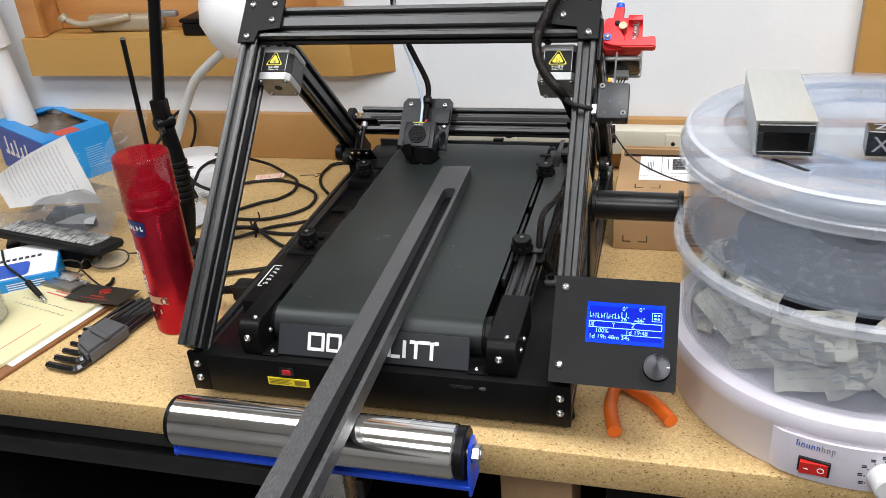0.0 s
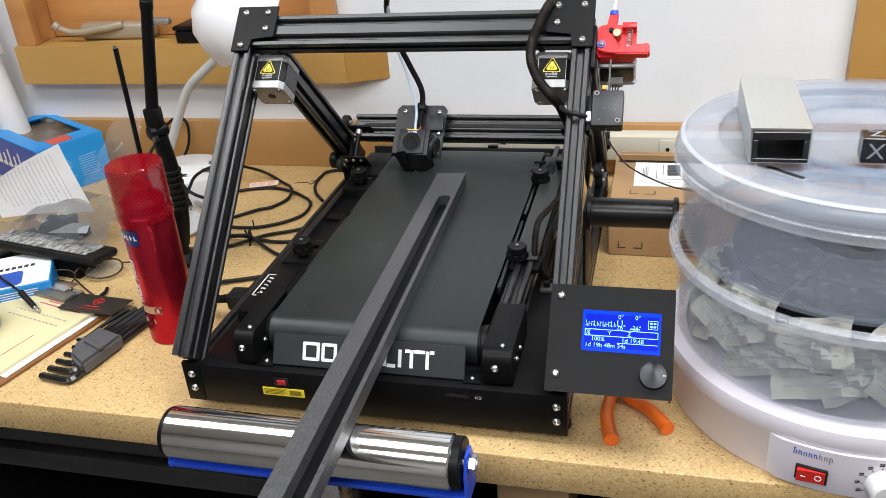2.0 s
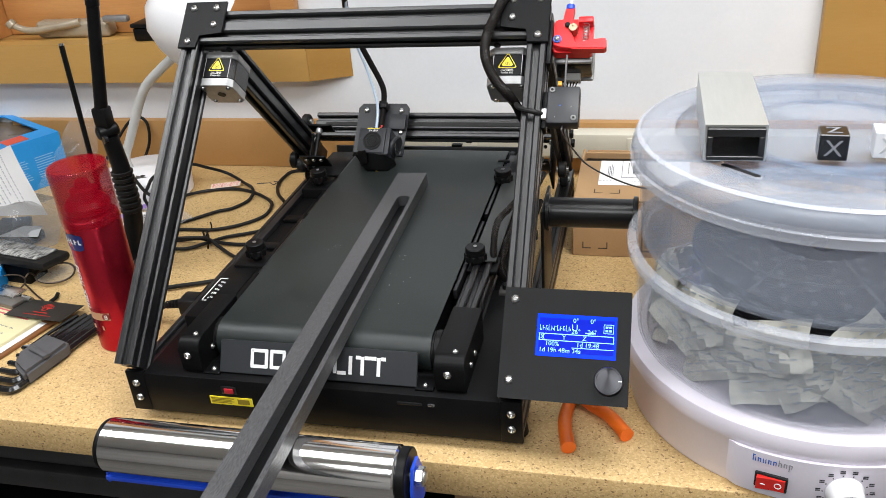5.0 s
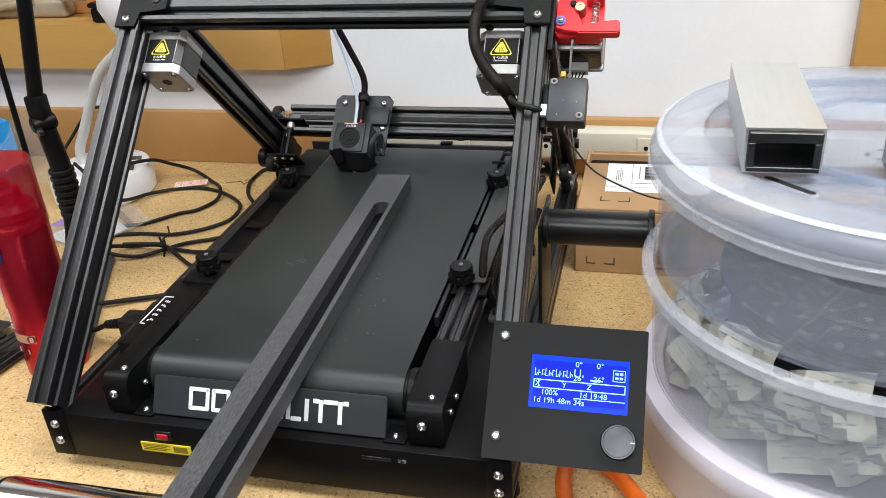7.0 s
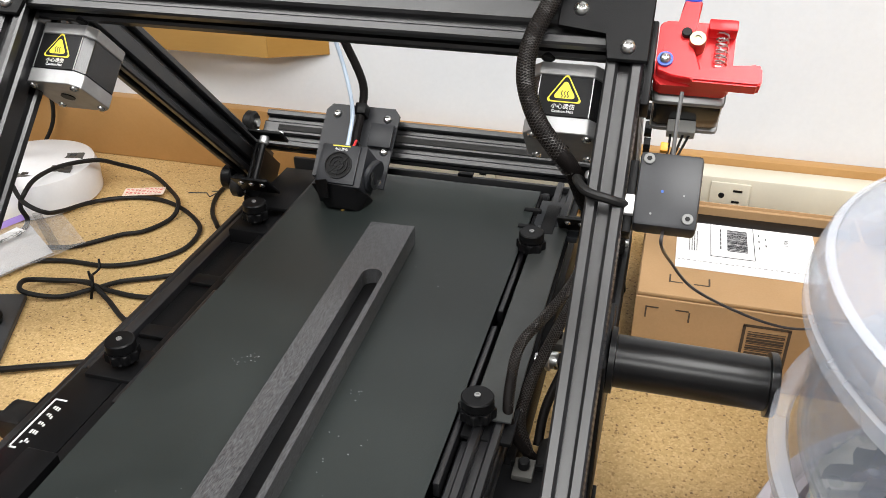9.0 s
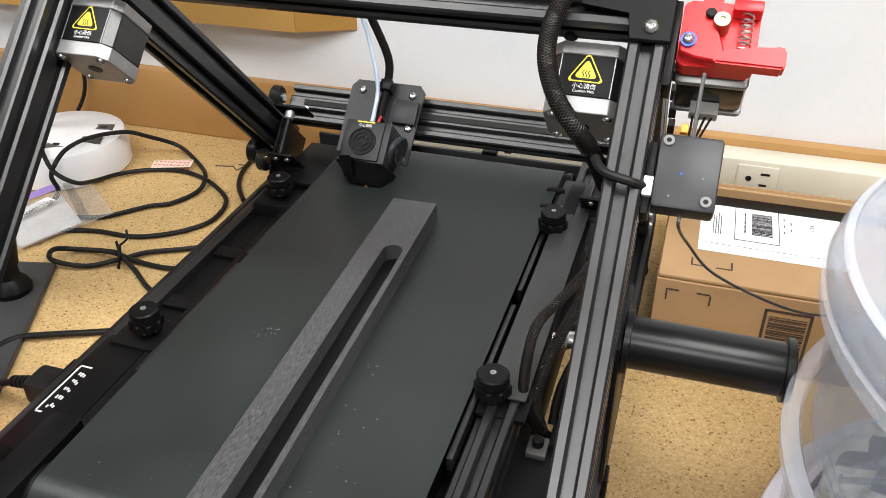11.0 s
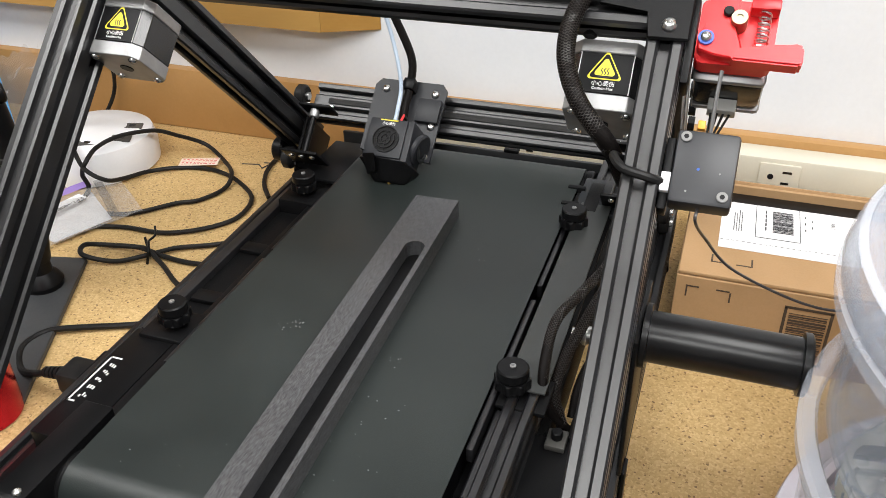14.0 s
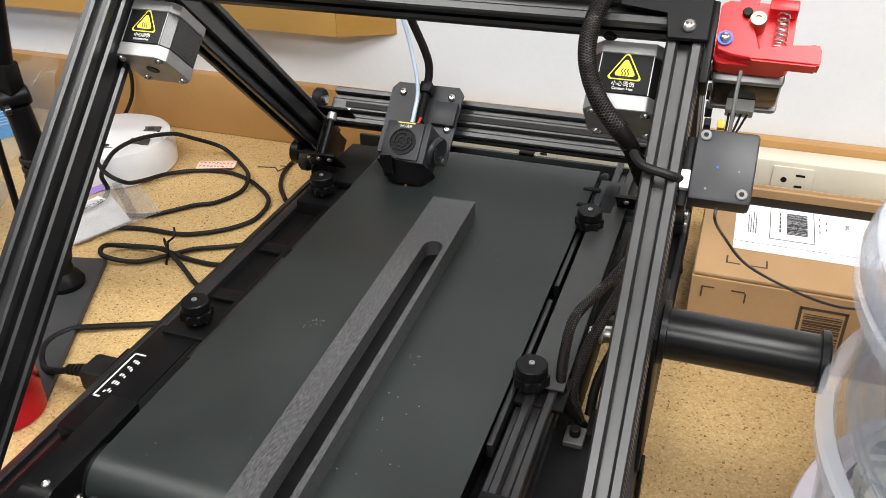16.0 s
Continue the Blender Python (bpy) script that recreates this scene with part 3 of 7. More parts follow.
# conveyor
BX0, BX1 = -0.116, 0.113
prof = []
for k in range(13):
    a = radians(90 + 15 * k)
    prof.append((0.053 + 0.0215 * math.cos(a), 0.0765 + 0.0215 * math.sin(a)))
for k in range(13):
    a = radians(270 + 15 * k)
    prof.append((0.535 + 0.0215 * math.cos(a), 0.0765 + 0.0215 * math.sin(a)))
inner = [(y * 0.9945 + 0.0016, 0.0765 + (z - 0.0765) * 0.94) for y, z in prof]
bm = bmesh.new()
rows = [[bm.verts.new((x, y, z)) for y, z in pr] for x in (BX0, BX1) for pr in (prof, inner)]
n = len(prof)
for i in range(n):
    j = (i + 1) % n
    bm.faces.new((rows[0][i], rows[0][j], rows[2][j], rows[2][i]))
    bm.faces.new((rows[1][i], rows[1][j], rows[3][j], rows[3][i]))
    bm.faces.new((rows[0][i], rows[0][j], rows[1][j], rows[1][i]))
    bm.faces.new((rows[2][i], rows[2][j], rows[3][j], rows[3][i]))
belt = part("conveyor_belt", bm, M_BELT, printer, "wide matt black fabric belt with plastic crumbs")
for y in (0.053, 0.535):
    bm = cyl(bmesh.new(), (BX0 - 0.008, y, 0.0765), (BX1 + 0.008, y, 0.0765), 0.0195, None, 32, 0.002)
    part("belt_drum", bm, M_BLACK, printer)
    for x0, x1 in ((BX0 - 0.012, BX0 - 0.001), (BX1 + 0.001, BX1 + 0.010)):
        bm = cyl(bmesh.new(), (x0, y, 0.0765), (x1, y, 0.0765), 0.0205, None, 32, 0.002)
        part("drum_collar", bm, M_BLACK, printer)
bm = box(bmesh.new(), (BX0 + 0.004, 0.07, 0.064), (BX1 - 0.004, 0.51, 0.0955), 0.001)
part("heated_plate", bm, M_BLACK, printer)
rnd = random.Random(4)
bm = bmesh.new()
for x, y, k in ((-0.052, 0.218, 8), (-0.046, 0.222, 9), (-0.058, 0.214, 3), (0.055, 0.36, 2), (0.063, 0.35, 2), (0.05, 0.12, 7), (-0.06, 0.1, 6), (0.034, 0.11, 16), (0.040, 0.20, 9), (0.030, 0.375, 1)):
    sp = 0.03 if k > 5 and k != 8 and k != 9 else 0.004
    for _ in range(k):
        px, py = x + rnd.uniform(-sp, sp), y + rnd.uniform(-sp, sp) * 1.5
        r = rnd.uniform(0.0002, 0.0006)
        box(bm, (px - r, py - r * 0.5, 0.0979), (px + r, py + r * 0.5, 0.0984), 0, I4)
tagged(solo("belt_crumbs", bm, mat("pale_crumbs", (0.2, 0.21, 0.21), 0.7), "pale plastic crumbs scattered on the black belt", "crumbs"), kind="stuff")

# left side of the conveyor
bm = box(bmesh.new(), (-0.172, 0.09, 0.0585), (-0.136, 0.53, 0.072), 0.001)
lrail = part("conveyor_side", bm, M_POWDER, printer)
bm = box(bmesh.new(), (-0.1365, 0.10, 0.0585), (-0.1245, 0.53, 0.0835), 0.0008)
part("edge_strip", bm, M_POWDER, printer)
for y0, y1 in ((0.155, 0.30), (0.315, 0.52)):
    part("belt_guide", box(bmesh.new(), (-0.1222, y0, 0.0765), (-0.1182, y1, 0.0945), 0.0008), M_ANOD, printer, "thin black guide strip along the belt")
bm = box(bmesh.new(), (-0.176, 0.075, 0.0585), (-0.1375, 0.195, 0.083), 0.0012)
cover = part("side_cover", bm, M_POWDER, printer)
bm = box(bmesh.new(), (-0.178, 0.20, 0.0585), (-0.168, 0.53, 0.079), 0.001)
part("side_lip", bm, M_ANOD, printer)
for y0, y1 in ((0.185, 0.222), (0.41, 0.445)):
    bm = box(bmesh.new(), (-0.168, y0, 0.06), (-0.125, y1, 0.0865), 0.0015)
    part("knob_plate", bm, M_POWDER, printer)
for y in (0.25, 0.33):
    bm = box(bmesh.new(), (-0.166, y, 0.0725), (-0.139, y + 0.015, 0.0765), 0.0008)
    part("belt_clip", bm, M_BLACK, printer)
# printed marking on the cover
bm = bmesh.new()
box(bm, (-0.1725, 0.108, 0.0832), (-0.1712, 0.158, 0.0836))
box(bm, (-0.1725, 0.1568, 0.0832), (-0.1625, 0.1582, 0.0836))
box(bm, (-0.1725, 0.108, 0.0832), (-0.1665, 0.1094, 0.0836))
rnd = random.Random(9)
for k in range(5):
    y = 0.147 - 0.0085 * k
    for j in range(3):
        a, b = rnd.uniform(0, 0.003), rnd.uniform(0, 0.003)
        box(bm, (-0.1645 + j * 0.0022 - 0.003, y + a, 0.0832), (-0.1632 + j * 0.0022 - 0.003, y + a + 0.002 + b * 0.5, 0.0836))
part("printed_marking", bm, M_WHITEINK, cover, "white printed marking")
# front drum brackets
for x0, x1 in ((-0.1435, -0.1205), (0.1235, 0.1535)):
    ol = []
    for k in range(7):
        a = radians(90 + 15 * k)
        ol.append((0.018 + 0.012 * math.cos(a) - 0.002, 0.0885 + 0.012 * math.sin(a)))
    ol += [(0.004, 0.065), (0.007, 0.062), (0.098, 0.062), (0.098, 0.1005)]
    mm = Matrix(((0, 0, 1, x0), (1, 0, 0, 0), (0, 1, 0, 0), (0, 0, 0, 1)))
    bm = prism(bmesh.new(), ol, x1 - x0, mm)
    bmesh.ops.bevel(bm, geom=bm.edges[:], offset=0.0009, segments=1, affect="EDGES")
    br = part("drum_bracket", bm, M_POWDER, printer, "black drum bracket with rounded front")
    xc = (x0 + x1) / 2
    part_of("screw", SCREW, pose(xc - 0.002, 0.0042, 0.083, 90), br)
    part_of("screw", SCREW_SMALL, pose(xc + 0.004, 0.018, 0.1005), br)
    for y in (0.03, 0.05):
        part_of("screw", SCREW_SMALL, pose(x1, y, 0.078, 0, 90), br)

# right side of the conveyor
part("rail_cover", box(bmesh.new(), (0.1225, 0.2, 0.0972), (0.1505, 0.47, 0.0990), 0.0006), mat("grey_black_cover", (0.034, 0.037, 0.036), 0.42, col2=(0.044, 0.047, 0.046), scale=15), printer, "flat dark grey rail cover")
part("conveyor_rail", bar_bm((0.136, 0.098, 0.0765), (0.136, 0.57, 0.0765), 0.04, 0.02, (0, 0, 1)), M_ANOD, printer)
part("conveyor_rail", bar_bm((0.1295, 0.099, 0.0767), (0.1295, 0.188, 0.0767), 0.02, 0.02, (1, 0, 0)), M_ANOD, printer)
bm = box(bmesh.new(), (0.1215, 0.19, 0.086), (0.1525, 0.55, 0.0895), 0.0008)
part("cover_strip", bm, M_POWDER, printer)
for y0, y1 in ((0.14, 0.31), (0.33, 0.51)):
    bm = box(bmesh.new(), (0.1135, y0, 0.083), (0.118, y1, 0.0945), 0.0008)
    part("edge_strip", bm, M_ANOD, printer)
for y0, y1 in ((0.187, 0.222),):
    bm = box(bmesh.new(), (0.119, y0, 0.0895), (0.1535, y1, 0.0925), 0.001)
    part("knob_plate", bm, M_POWDER, printer)
bm = box(bmesh.new(), (0.117, 0.45, 0.0895), (0.145, 0.525, 0.097), 0.0015)
tens = part("belt_tensioner", bm, M_PLATE, printer)
part("tensioner_wing", box(bmesh.new(), (0.1452, 0.462, 0.0885), (0.160, 0.505, 0.0945), 0.001), M_PLATE, tens)
bm = box(bmesh.new(), (0.125, 0.455, 0.0972), (0.138, 0.512, 0.0995), 0.0008)
part("tensioner_slide", bm, M_POWDER, tens)
for y in (0.462, 0.495):
    bm = box(bmesh.new(), (0.104, y, 0.094), (0.121, y + 0.006, 0.1), 0.001)
    part("finger", bm, M_BLACK, tens)
# left rear corner plate under the carriage
bm = box(bmesh.new(), (-0.165, 0.45, 0.0885), (-0.121, 0.54, 0.0925), 0.001)
part("rear_plate", bm, M_POWDER, printer)
for sx in (0.1425,):
    for y in (0.195, 0.345):
        bm = box(bmesh.new(), (sx + 0.012, y - 0.009, 0.0617 if y < 0.2 else 0.0585), (sx + 0.026, y + 0.009, 0.0665), 0.001)
        tb = part("angle_bracket", bm, mat("dull_grey_bracket", (0.10, 0.097, 0.09), 0.5, metal=0.5), printer, "small cast corner bracket")
        bm = cyl(bmesh.new(), (sx + 0.019, y, 0.0665), (sx + 0.019, y, 0.073), 0.004, None, 14, 0.0006)
        part("cap_screw", bm, M_BLACK, tb)
bm = box(bmesh.new(), (0.152, 0.1985, 0.045), (0.1865, 0.2005, 0.066), 0.0005)
part("cable_gland_plate", bm, M_POWDER, printer)
bm = cyl(bmesh.new(), (0.177, 0.202, 0.055), (0.177, 0.228, 0.06), 0.011, 0.01, 20, 0.002)
part("cable_gland", bm, M_RUBBER, printer)
# end plate and lower bar at the back
bm = box(bmesh.new(), (-0.165, 0.5585, 0.074), (0.15, 0.563, 0.0955), 0.0006)
part("end_bar", bm, mat("grey_anodised_bar", (0.05, 0.051, 0.054), 0.4, col2=(0.06, 0.061, 0.064), scale=20), printer)
bm = box(bmesh.new(), (0.022, 0.557, 0.0957), (0.038, 0.566, 0.0995), 0.001)
part("end_clip", bm, M_BLACK, printer)

# adjusting knobs
kb = bmesh.new()
ol = []
for k in range(48):
    a = k * math.tau / 48
    r = 0.0122 + 0.0013 * math.cos(a * 8)
    ol.append((r * math.cos(a), r * math.sin(a)))
prism(kb, ol, 0.008, Matrix.Translation((0, 0, 0.006)))
bmesh.ops.bevel(kb, geom=kb.edges[:], offset=0.0008, segments=1, affect="EDGES")
cyl(kb, (0, 0, 0.014), (0, 0, 0.0225), 0.0112, None, 28, 0.001)
cyl(kb, (0, 0, 0), (0, 0, 0.006), 0.006, None, 16)
KNOB = link_mesh("knob", kb, M_BLACK, 35)
wb = bmesh.new()
lathe(wb, [(0.0022, 0.0226), (0.0022, 0.0236), (0.0012, 0.0237), (0.0012, 0.0228), (0, 0.0228)], seg=12)
WASH = link_mesh("knob_screw", wb, M_CASTALU, 40)
for x, y, z in ((-0.1445, 0.203, 0.0865), (-0.1465, 0.428, 0.0865), (0.127, 0.203, 0.0925), (0.123, 0.428, 0.0925)):
    k = part_of("knob", KNOB, pose(x, y, z), printer, "black fluted adjusting knob")
    part_of("knob_screw", WASH, pose(x, y, z), k)

# name plate
bm = prism(bmesh.new(), [(-0.104, 0.0), (0.104, 0.0), (0.104, 0.0315), (0.102, 0.0335), (-0.102, 0.0335), (-0.104, 0.0315)], 0.003, pose(0, 0.0095, 0.0622, 61))
bmesh.ops.bevel(bm, geom=bm.edges[:], offset=0.0006, segments=1, affect="EDGES")
plate = part("name_plate", bm, M_PLATE, printer, "black tilted front plate with a white brand mark")
PL = pose(0, 0.0095, 0.0622, 61) @ Matrix.Translation((0, 0, 0.0031))
bm = bmesh.new()


def stroke(bm, pts, w=0.0036):
    """A flat mark of even width along pts on the plate."""
    for (xa, ya), (xb, yb) in zip(pts, pts[1:]):
        d = Vector((xb - xa, yb - ya)).normalized()
        s = Vector((-d.y, d.x)) * w / 2
        e = d * w * 0.3
        prism(bm, [(xa - e.x + s.x, ya - e.y + s.y), (xa - e.x - s.x, ya - e.y - s.y), (xb + e.x - s.x, yb + e.y - s.y), (xb + e.x + s.x, yb + e.y + s.y)], 0.0003, PL)
    return bm


y0, y1 = 0.0085, 0.0245
bm.free()
for xa, xb in ((-0.0685, -0.053), (-0.0475, -0.034), (-0.024, -0.013), (0.0, 0.014)):  # plain open blocks
    bm = bmesh.new()
    stroke(bm, [(xa, y0), (xa, y1), (xb, y1), (xb, y0), (xa, y0)], 0.0034)
    part("brand_mark", bm, M_WHITEINK, plate, "white open block of the brand mark")
for xa in (0.020, 0.036, 0.0483, 0.065):  # plain bars
    part("brand_mark", stroke(bmesh.new(), [(xa, y0), (xa, y1)], 0.0036), M_WHITEINK, plate, "white bar of the brand mark")
for xa, xb, ya in ((0.0235, 0.0305, y0), (0.0425, 0.0455, y1), (0.0515, 0.0615, y1), (0.0685, 0.071, y1)):
    part("brand_mark", stroke(bmesh.new(), [(xa, ya), (xb, ya)], 0.0036), M_WHITEINK, plate, "white bar of the brand mark")
for x in (-0.112, 0.112):
    bm = box(bmesh.new(), (x - 0.009, 0.004, 0.0617), (x + 0.009, 0.026, 0.0637), 0.0006)
    tab = part("plate_tab", bm, M_POWDER, plate)
    part_of("screw", SCREW_SMALL, pose(x, 0.011, 0.0637), tab)

# display panel
bm = prism(bmesh.new(), round_rect(0.188, -0.004, 0.3035, 0.099, 0.0015), 0.002, SLOPE @ Matrix.Translation((0, 0, 0.003)))
panel = part("display_panel", bm, M_POWDER, printer, "black panel with a blue screen and a dial")
bm = prism(bmesh.new(), [(0.1885, -0.0035), (0.303, -0.0035), (0.303, 0.0985), (0.1885, 0.0985)], 0.0022, SLOPE @ Matrix.Translation((0, 0, 0.0006)))
part("panel_back", bm, M_BLACK, panel)
bm = box(bmesh.new(), (0.3005, -0.003, -0.018), (0.303, 0.098, 0.0005), 0.0005, SLOPE)
part("panel_side", bm, M_POWDER, panel)
for s in (0.0875, 0.0125):
    part_of("screw", SCREW, at_slope(0.1975, s, 0.005), panel)
M_LCD = mat("blue_backlit_screen", (0.002, 0.03, 0.72), 0.25, emit=0.5, spec=0.12)
M_LCDFG = mat("pale_screen_dots", (0.22, 0.52, 1.0), 0.3, emit=0.75)
M_LCDIN = mat("deep_blue_screen", (0.001, 0.010, 0.36), 0.25, emit=0.45, spec=0.12)
bm = box(bmesh.new(), (0.2195, 0.0362, 0.0052), (0.2912, 0.0752, 0.0056), 0, SLOPE)
lcd = part("screen", bm, M_LCD, panel, "lit blue status screen with pale lines")
bm = box(bmesh.new(), (0.222, 0.040, 0.0057), (0.289, 0.0715, 0.0059), 0, SLOPE)
part("screen_field", bm, M_LCDIN, lcd)


def on_lcd(bm, x0, s0, x1, s1):
    box(bm, (0.222 + x0, 0.040 + s0, 0.0060), (0.222 + x1, 0.040 + s1, 0.0062), 0, SLOPE)


bm = bmesh.new()
x = 0.0005
rnd = random.Random(2)
for k in range(11):  # unread product line
    on_lcd(bm, x, 0.0198, x + 0.0005, 0.0242 if k % 3 else 0.0252)
    on_lcd(bm, x + 0.0005, (0.0198, 0.0218, 0.0237)[k % 3], x + 0.0018, (0.0203, 0.0223, 0.0242)[k % 3])
    if k % 2 == 0:
        on_lcd(bm, x + 0.0014, 0.0203, x + 0.0019, 0.0218)
    x += 0.0026
for a in ((0, 0.0105, 0.067, 0.0112), (0, 0.0165, 0.067, 0.0172), (0, 0.0105, 0.0007, 0.0172), (0.0663, 0.0105, 0.067, 0.0172), (0.0035, 0.0105, 0.0042, 0.0172),
          (0.030, 0.0046, 0.067, 0.0052), (0.0415, 0.0185, 0.0505, 0.0195),
          (0.0575, 0.0195, 0.0665, 0.02), (0.0575, 0.0275, 0.0665, 0.028), (0.0575, 0.0195, 0.058, 0.028), (0.066, 0.0195, 0.0665, 0.028)):
    on_lcd(bm, *a)
for k in range(4):  # fan symbol
    a = radians(45 + 90 * k)
    cx, cs = 0.062 + 0.0023 * math.cos(a), 0.02375 + 0.0023 * math.sin(a)
    on_lcd(bm, cx - 0.0012, cs - 0.0009, cx + 0.0012, cs + 0.0009)
on_lcd(bm, 0.0295, 0.0215, 0.0302, 0.0265)
on_lcd(bm, 0.0335, 0.0215, 0.0342, 0.0265)
on_lcd(bm, 0.03, 0.0205, 0.0338, 0.0212)
part("screen_lines", bm, M_LCDFG, lcd)
for body, x, s in (("0°", 0.030, 0.0278), ("0°", 0.0455, 0.0278), ("26°", 0.029, 0.0178), ("26°", 0.0435, 0.0178), ("X", 0.0012, 0.0118), ("Y", 0.021, 0.0118), ("Z", 0.039, 0.0118),
                   ("100%", 0.006, 0.0058), ("1d 19:48", 0.034, 0.0056), ("1d 19h 48m 34s", 0.0005, 0.0)):
    part("lettering", text_bm(body, 0.0058, at_slope(0.222 + x, 0.0402 + s, 0.0061), 0.0001), M_LCDFG, lcd)
bm = lathe(bmesh.new(), [(0.0125, 0), (0.0125, 0.0085), (0.0118, 0.0095), (0.0108, 0.0095), (0.0104, 0.0092), (0, 0.0092)], at_slope(0.286, 0.0165, 0.005), 40)
M_DIAL = mat("spun_aluminium", (0.055, 0.055, 0.06), 0.30, metal=1.0)
nd, lk = M_DIAL.node_tree.nodes, M_DIAL.node_tree.links
tang = nd.new("ShaderNodeTangent")
tang.direction_type, tang.axis = "RADIAL", "Z"
nd["Principled BSDF"].inputs["Anisotropic"].default_value = 0.85
dial = part("dial", bm, M_DIAL, panel, "dark spun metal dial")
bm = box(bmesh.new(), (0.2945, 0.0162, 0.0143), (0.2975, 0.0170, 0.0147), 0, SLOPE)
part("dial_mark", bm, M_WHITEINK, dial)

# gantry beam with carriages
o = S(-0.187, 0.434, -0.3655)
gan = part("gantry_beam", bar_bm(o, o + Vector((0.374, 0, 0)), 0.04, 0.02, UP), M_ANOD, printer)
bm = box(bmesh.new(), (-0.17, 0.431, -0.3552), (0.17, 0.437, -0.3542), 0, SLOPE)
part("drive_belt", bm, M_RUBBER, printer)


def wheel(parent, x, s, n, axis="x", r=0.012):
    m = SLOPE @ pose(x, s, n, 0, 90, 0) if axis == "x" else SLOPE @ pose(x, s, n)
    bm = lathe(bmesh.new(), [(0.003, -0.0055), (r - 0.002, -0.0055), (r, -0.0035), (r, 0.0035), (r - 0.002, 0.0055), (0.003, 0.0055)], m, 24)
    w = part("wheel", bm, M_RUBBER, parent)
    bm = lathe(bmesh.new(), [(0, -0.0085), (0.0045, -0.0085), (0.0045, 0.0085), (0, 0.0085)], m, 12)
    part("axle_bolt", bm, M_STEEL, parent)


for k in (-1, 1):
    xi = k * 0.181
    bm = box(bmesh.new(), (xi - 0.0015, 0.352, -0.40), (xi + 0.0015, 0.408, -0.337), 0.0008, SLOPE)
    car = part("carriage_plate", bm, M_POWDER, printer)
    for s, n in ((0.364, -0.352), (0.364, -0.388), (0.402, -0.345)):
        wheel(car, k * 0.197, s if s < 0.4 else 0.4325, n)
        part_of("screw", SCREW, SLOPE @ pose(xi - k * 0.0015, s, n, 0, -90 * k), car)
    bm = box(bmesh.new(), (k * 0.181 - 0.0015, 0.356, -0.338), (k * 0.141 + (0.0015 if k > 0 else -0.0015), 0.359, -0.303), 0.0008, SLOPE) if k < 0 else \
        box(bmesh.new(), (0.141, 0.356, -0.338), (0.1825, 0.359, -0.303), 0.0008, SLOPE)
    sh = part("carriage_shelf", bm, M_POWDER, car)
    for x in (0.174, 0.163, 0.151):
        part_of("screw", SCREW_SMALL, SLOPE @ pose(k * x, 0.356, -0.313, 90), sh)
    bm = cyl(bmesh.new(), S(k * 0.164, 0.359, -0.319), S(k * 0.164, 0.409, -0.319), 0.0034, None, 14)
    tpost = part("tension_post", bm, M_BLACK, car, "short black post")
    part("post_collar", cyl(bmesh.new(), S(k * 0.164, 0.400, -0.319), S(k * 0.164, 0.409, -0.319), 0.0050, None, 18, 0.001), M_CASTALU, tpost, "bright collar")
    bm = box(bmesh.new(), (min(k * 0.18, k * 0.144), 0.4095, -0.333), (max(k * 0.18, k * 0.144), 0.4125, -0.310), 0.0008, SLOPE)
    tp = part("carriage_cap", bm, M_POWDER, car)
    for x in (0.174, 0.149):
        bm = cyl(bmesh.new(), S(k * x, 0.4125, -0.322), S(k * x, 0.416, -0.322), 0.0025, None, 10)
        part("cap_screw", bm, M_STEEL, tp)
    # drive belt up the rail
    bm = box(bmesh.new(), (k * 0.197 - 0.003, 0.4195, -0.385), (k * 0.197 + 0.003, 0.4205, -0.05), 0, SLOPE)
    part("rail_belt", bm, M_RUBBER, printer)
bm = cyl(bmesh.new(), S(-0.215, 0.372, -0.352), S(-0.203, 0.372, -0.352), 0.013, None, 24, 0.002)
part("eccentric_knob", bm, M_BLACK, printer)

# print head
M_HEAD = mat("slate_grey_plastic", (0.015, 0.016, 0.019), 0.42, spec=0.35, col2=(0.021, 0.022, 0.026), scale=40, bump=0.06, rvar=0.06)
head = part("head_plate", prism(bmesh.new(), [(-0.113, 0.38), (-0.036, 0.374), (-0.034, 0.452), (-0.040, 0.459), (-0.107, 0.459), (-0.113, 0.452)], 0.003,
            SLOPE @ Matrix.Translation((0, 0, -0.340))), M_HEAD, printer, "black head plate carrying the fan housing")
for x, s in ((-0.100, 0.448), (-0.046, 0.447), (-0.043, 0.412), (-0.043, 0.38)):
    part_of("screw", SCREW, at_slope(x, s, -0.337), head)
bm = box(bmesh.new(), (-0.0605, 0.415, -0.3368), (-0.036, 0.440, -0.331), 0.0012, SLOPE)
part("cover_plate", bm, M_HEAD, head)
bm = box(bmesh.new(), (-0.092, 0.360, -0.3365), (-0.046, 0.402, -0.2985), 0.0015, SLOPE)
hot = part("fan_housing", bm, M_HEAD, head, "black fan housing with a round grille")
bm = box(bmesh.new(), (-0.0955, 0.37, -0.332), (-0.0925, 0.396, -0.305), 0.0008, SLOPE)
part("housing_flap", bm, M_HEAD, hot)
bm = box(bmesh.new(), (-0.089, 0.3615, -0.2985), (-0.052, 0.4005, -0.2955), 0.001, SLOPE)
part("front_cover", bm, M_HEAD, hot)
fc = (-0.0705, 0.3795)
bm = lathe(bmesh.new(), [(0, 0), (0.0132, 0), (0.0132, 0.0004), (0, 0.0004)], at_slope(*fc, -0.2955), 32)
part("fan_mouth", bm, mat("fan_dark", (0.002, 0.002, 0.002), 0.9), hot)
bm = bmesh.new()
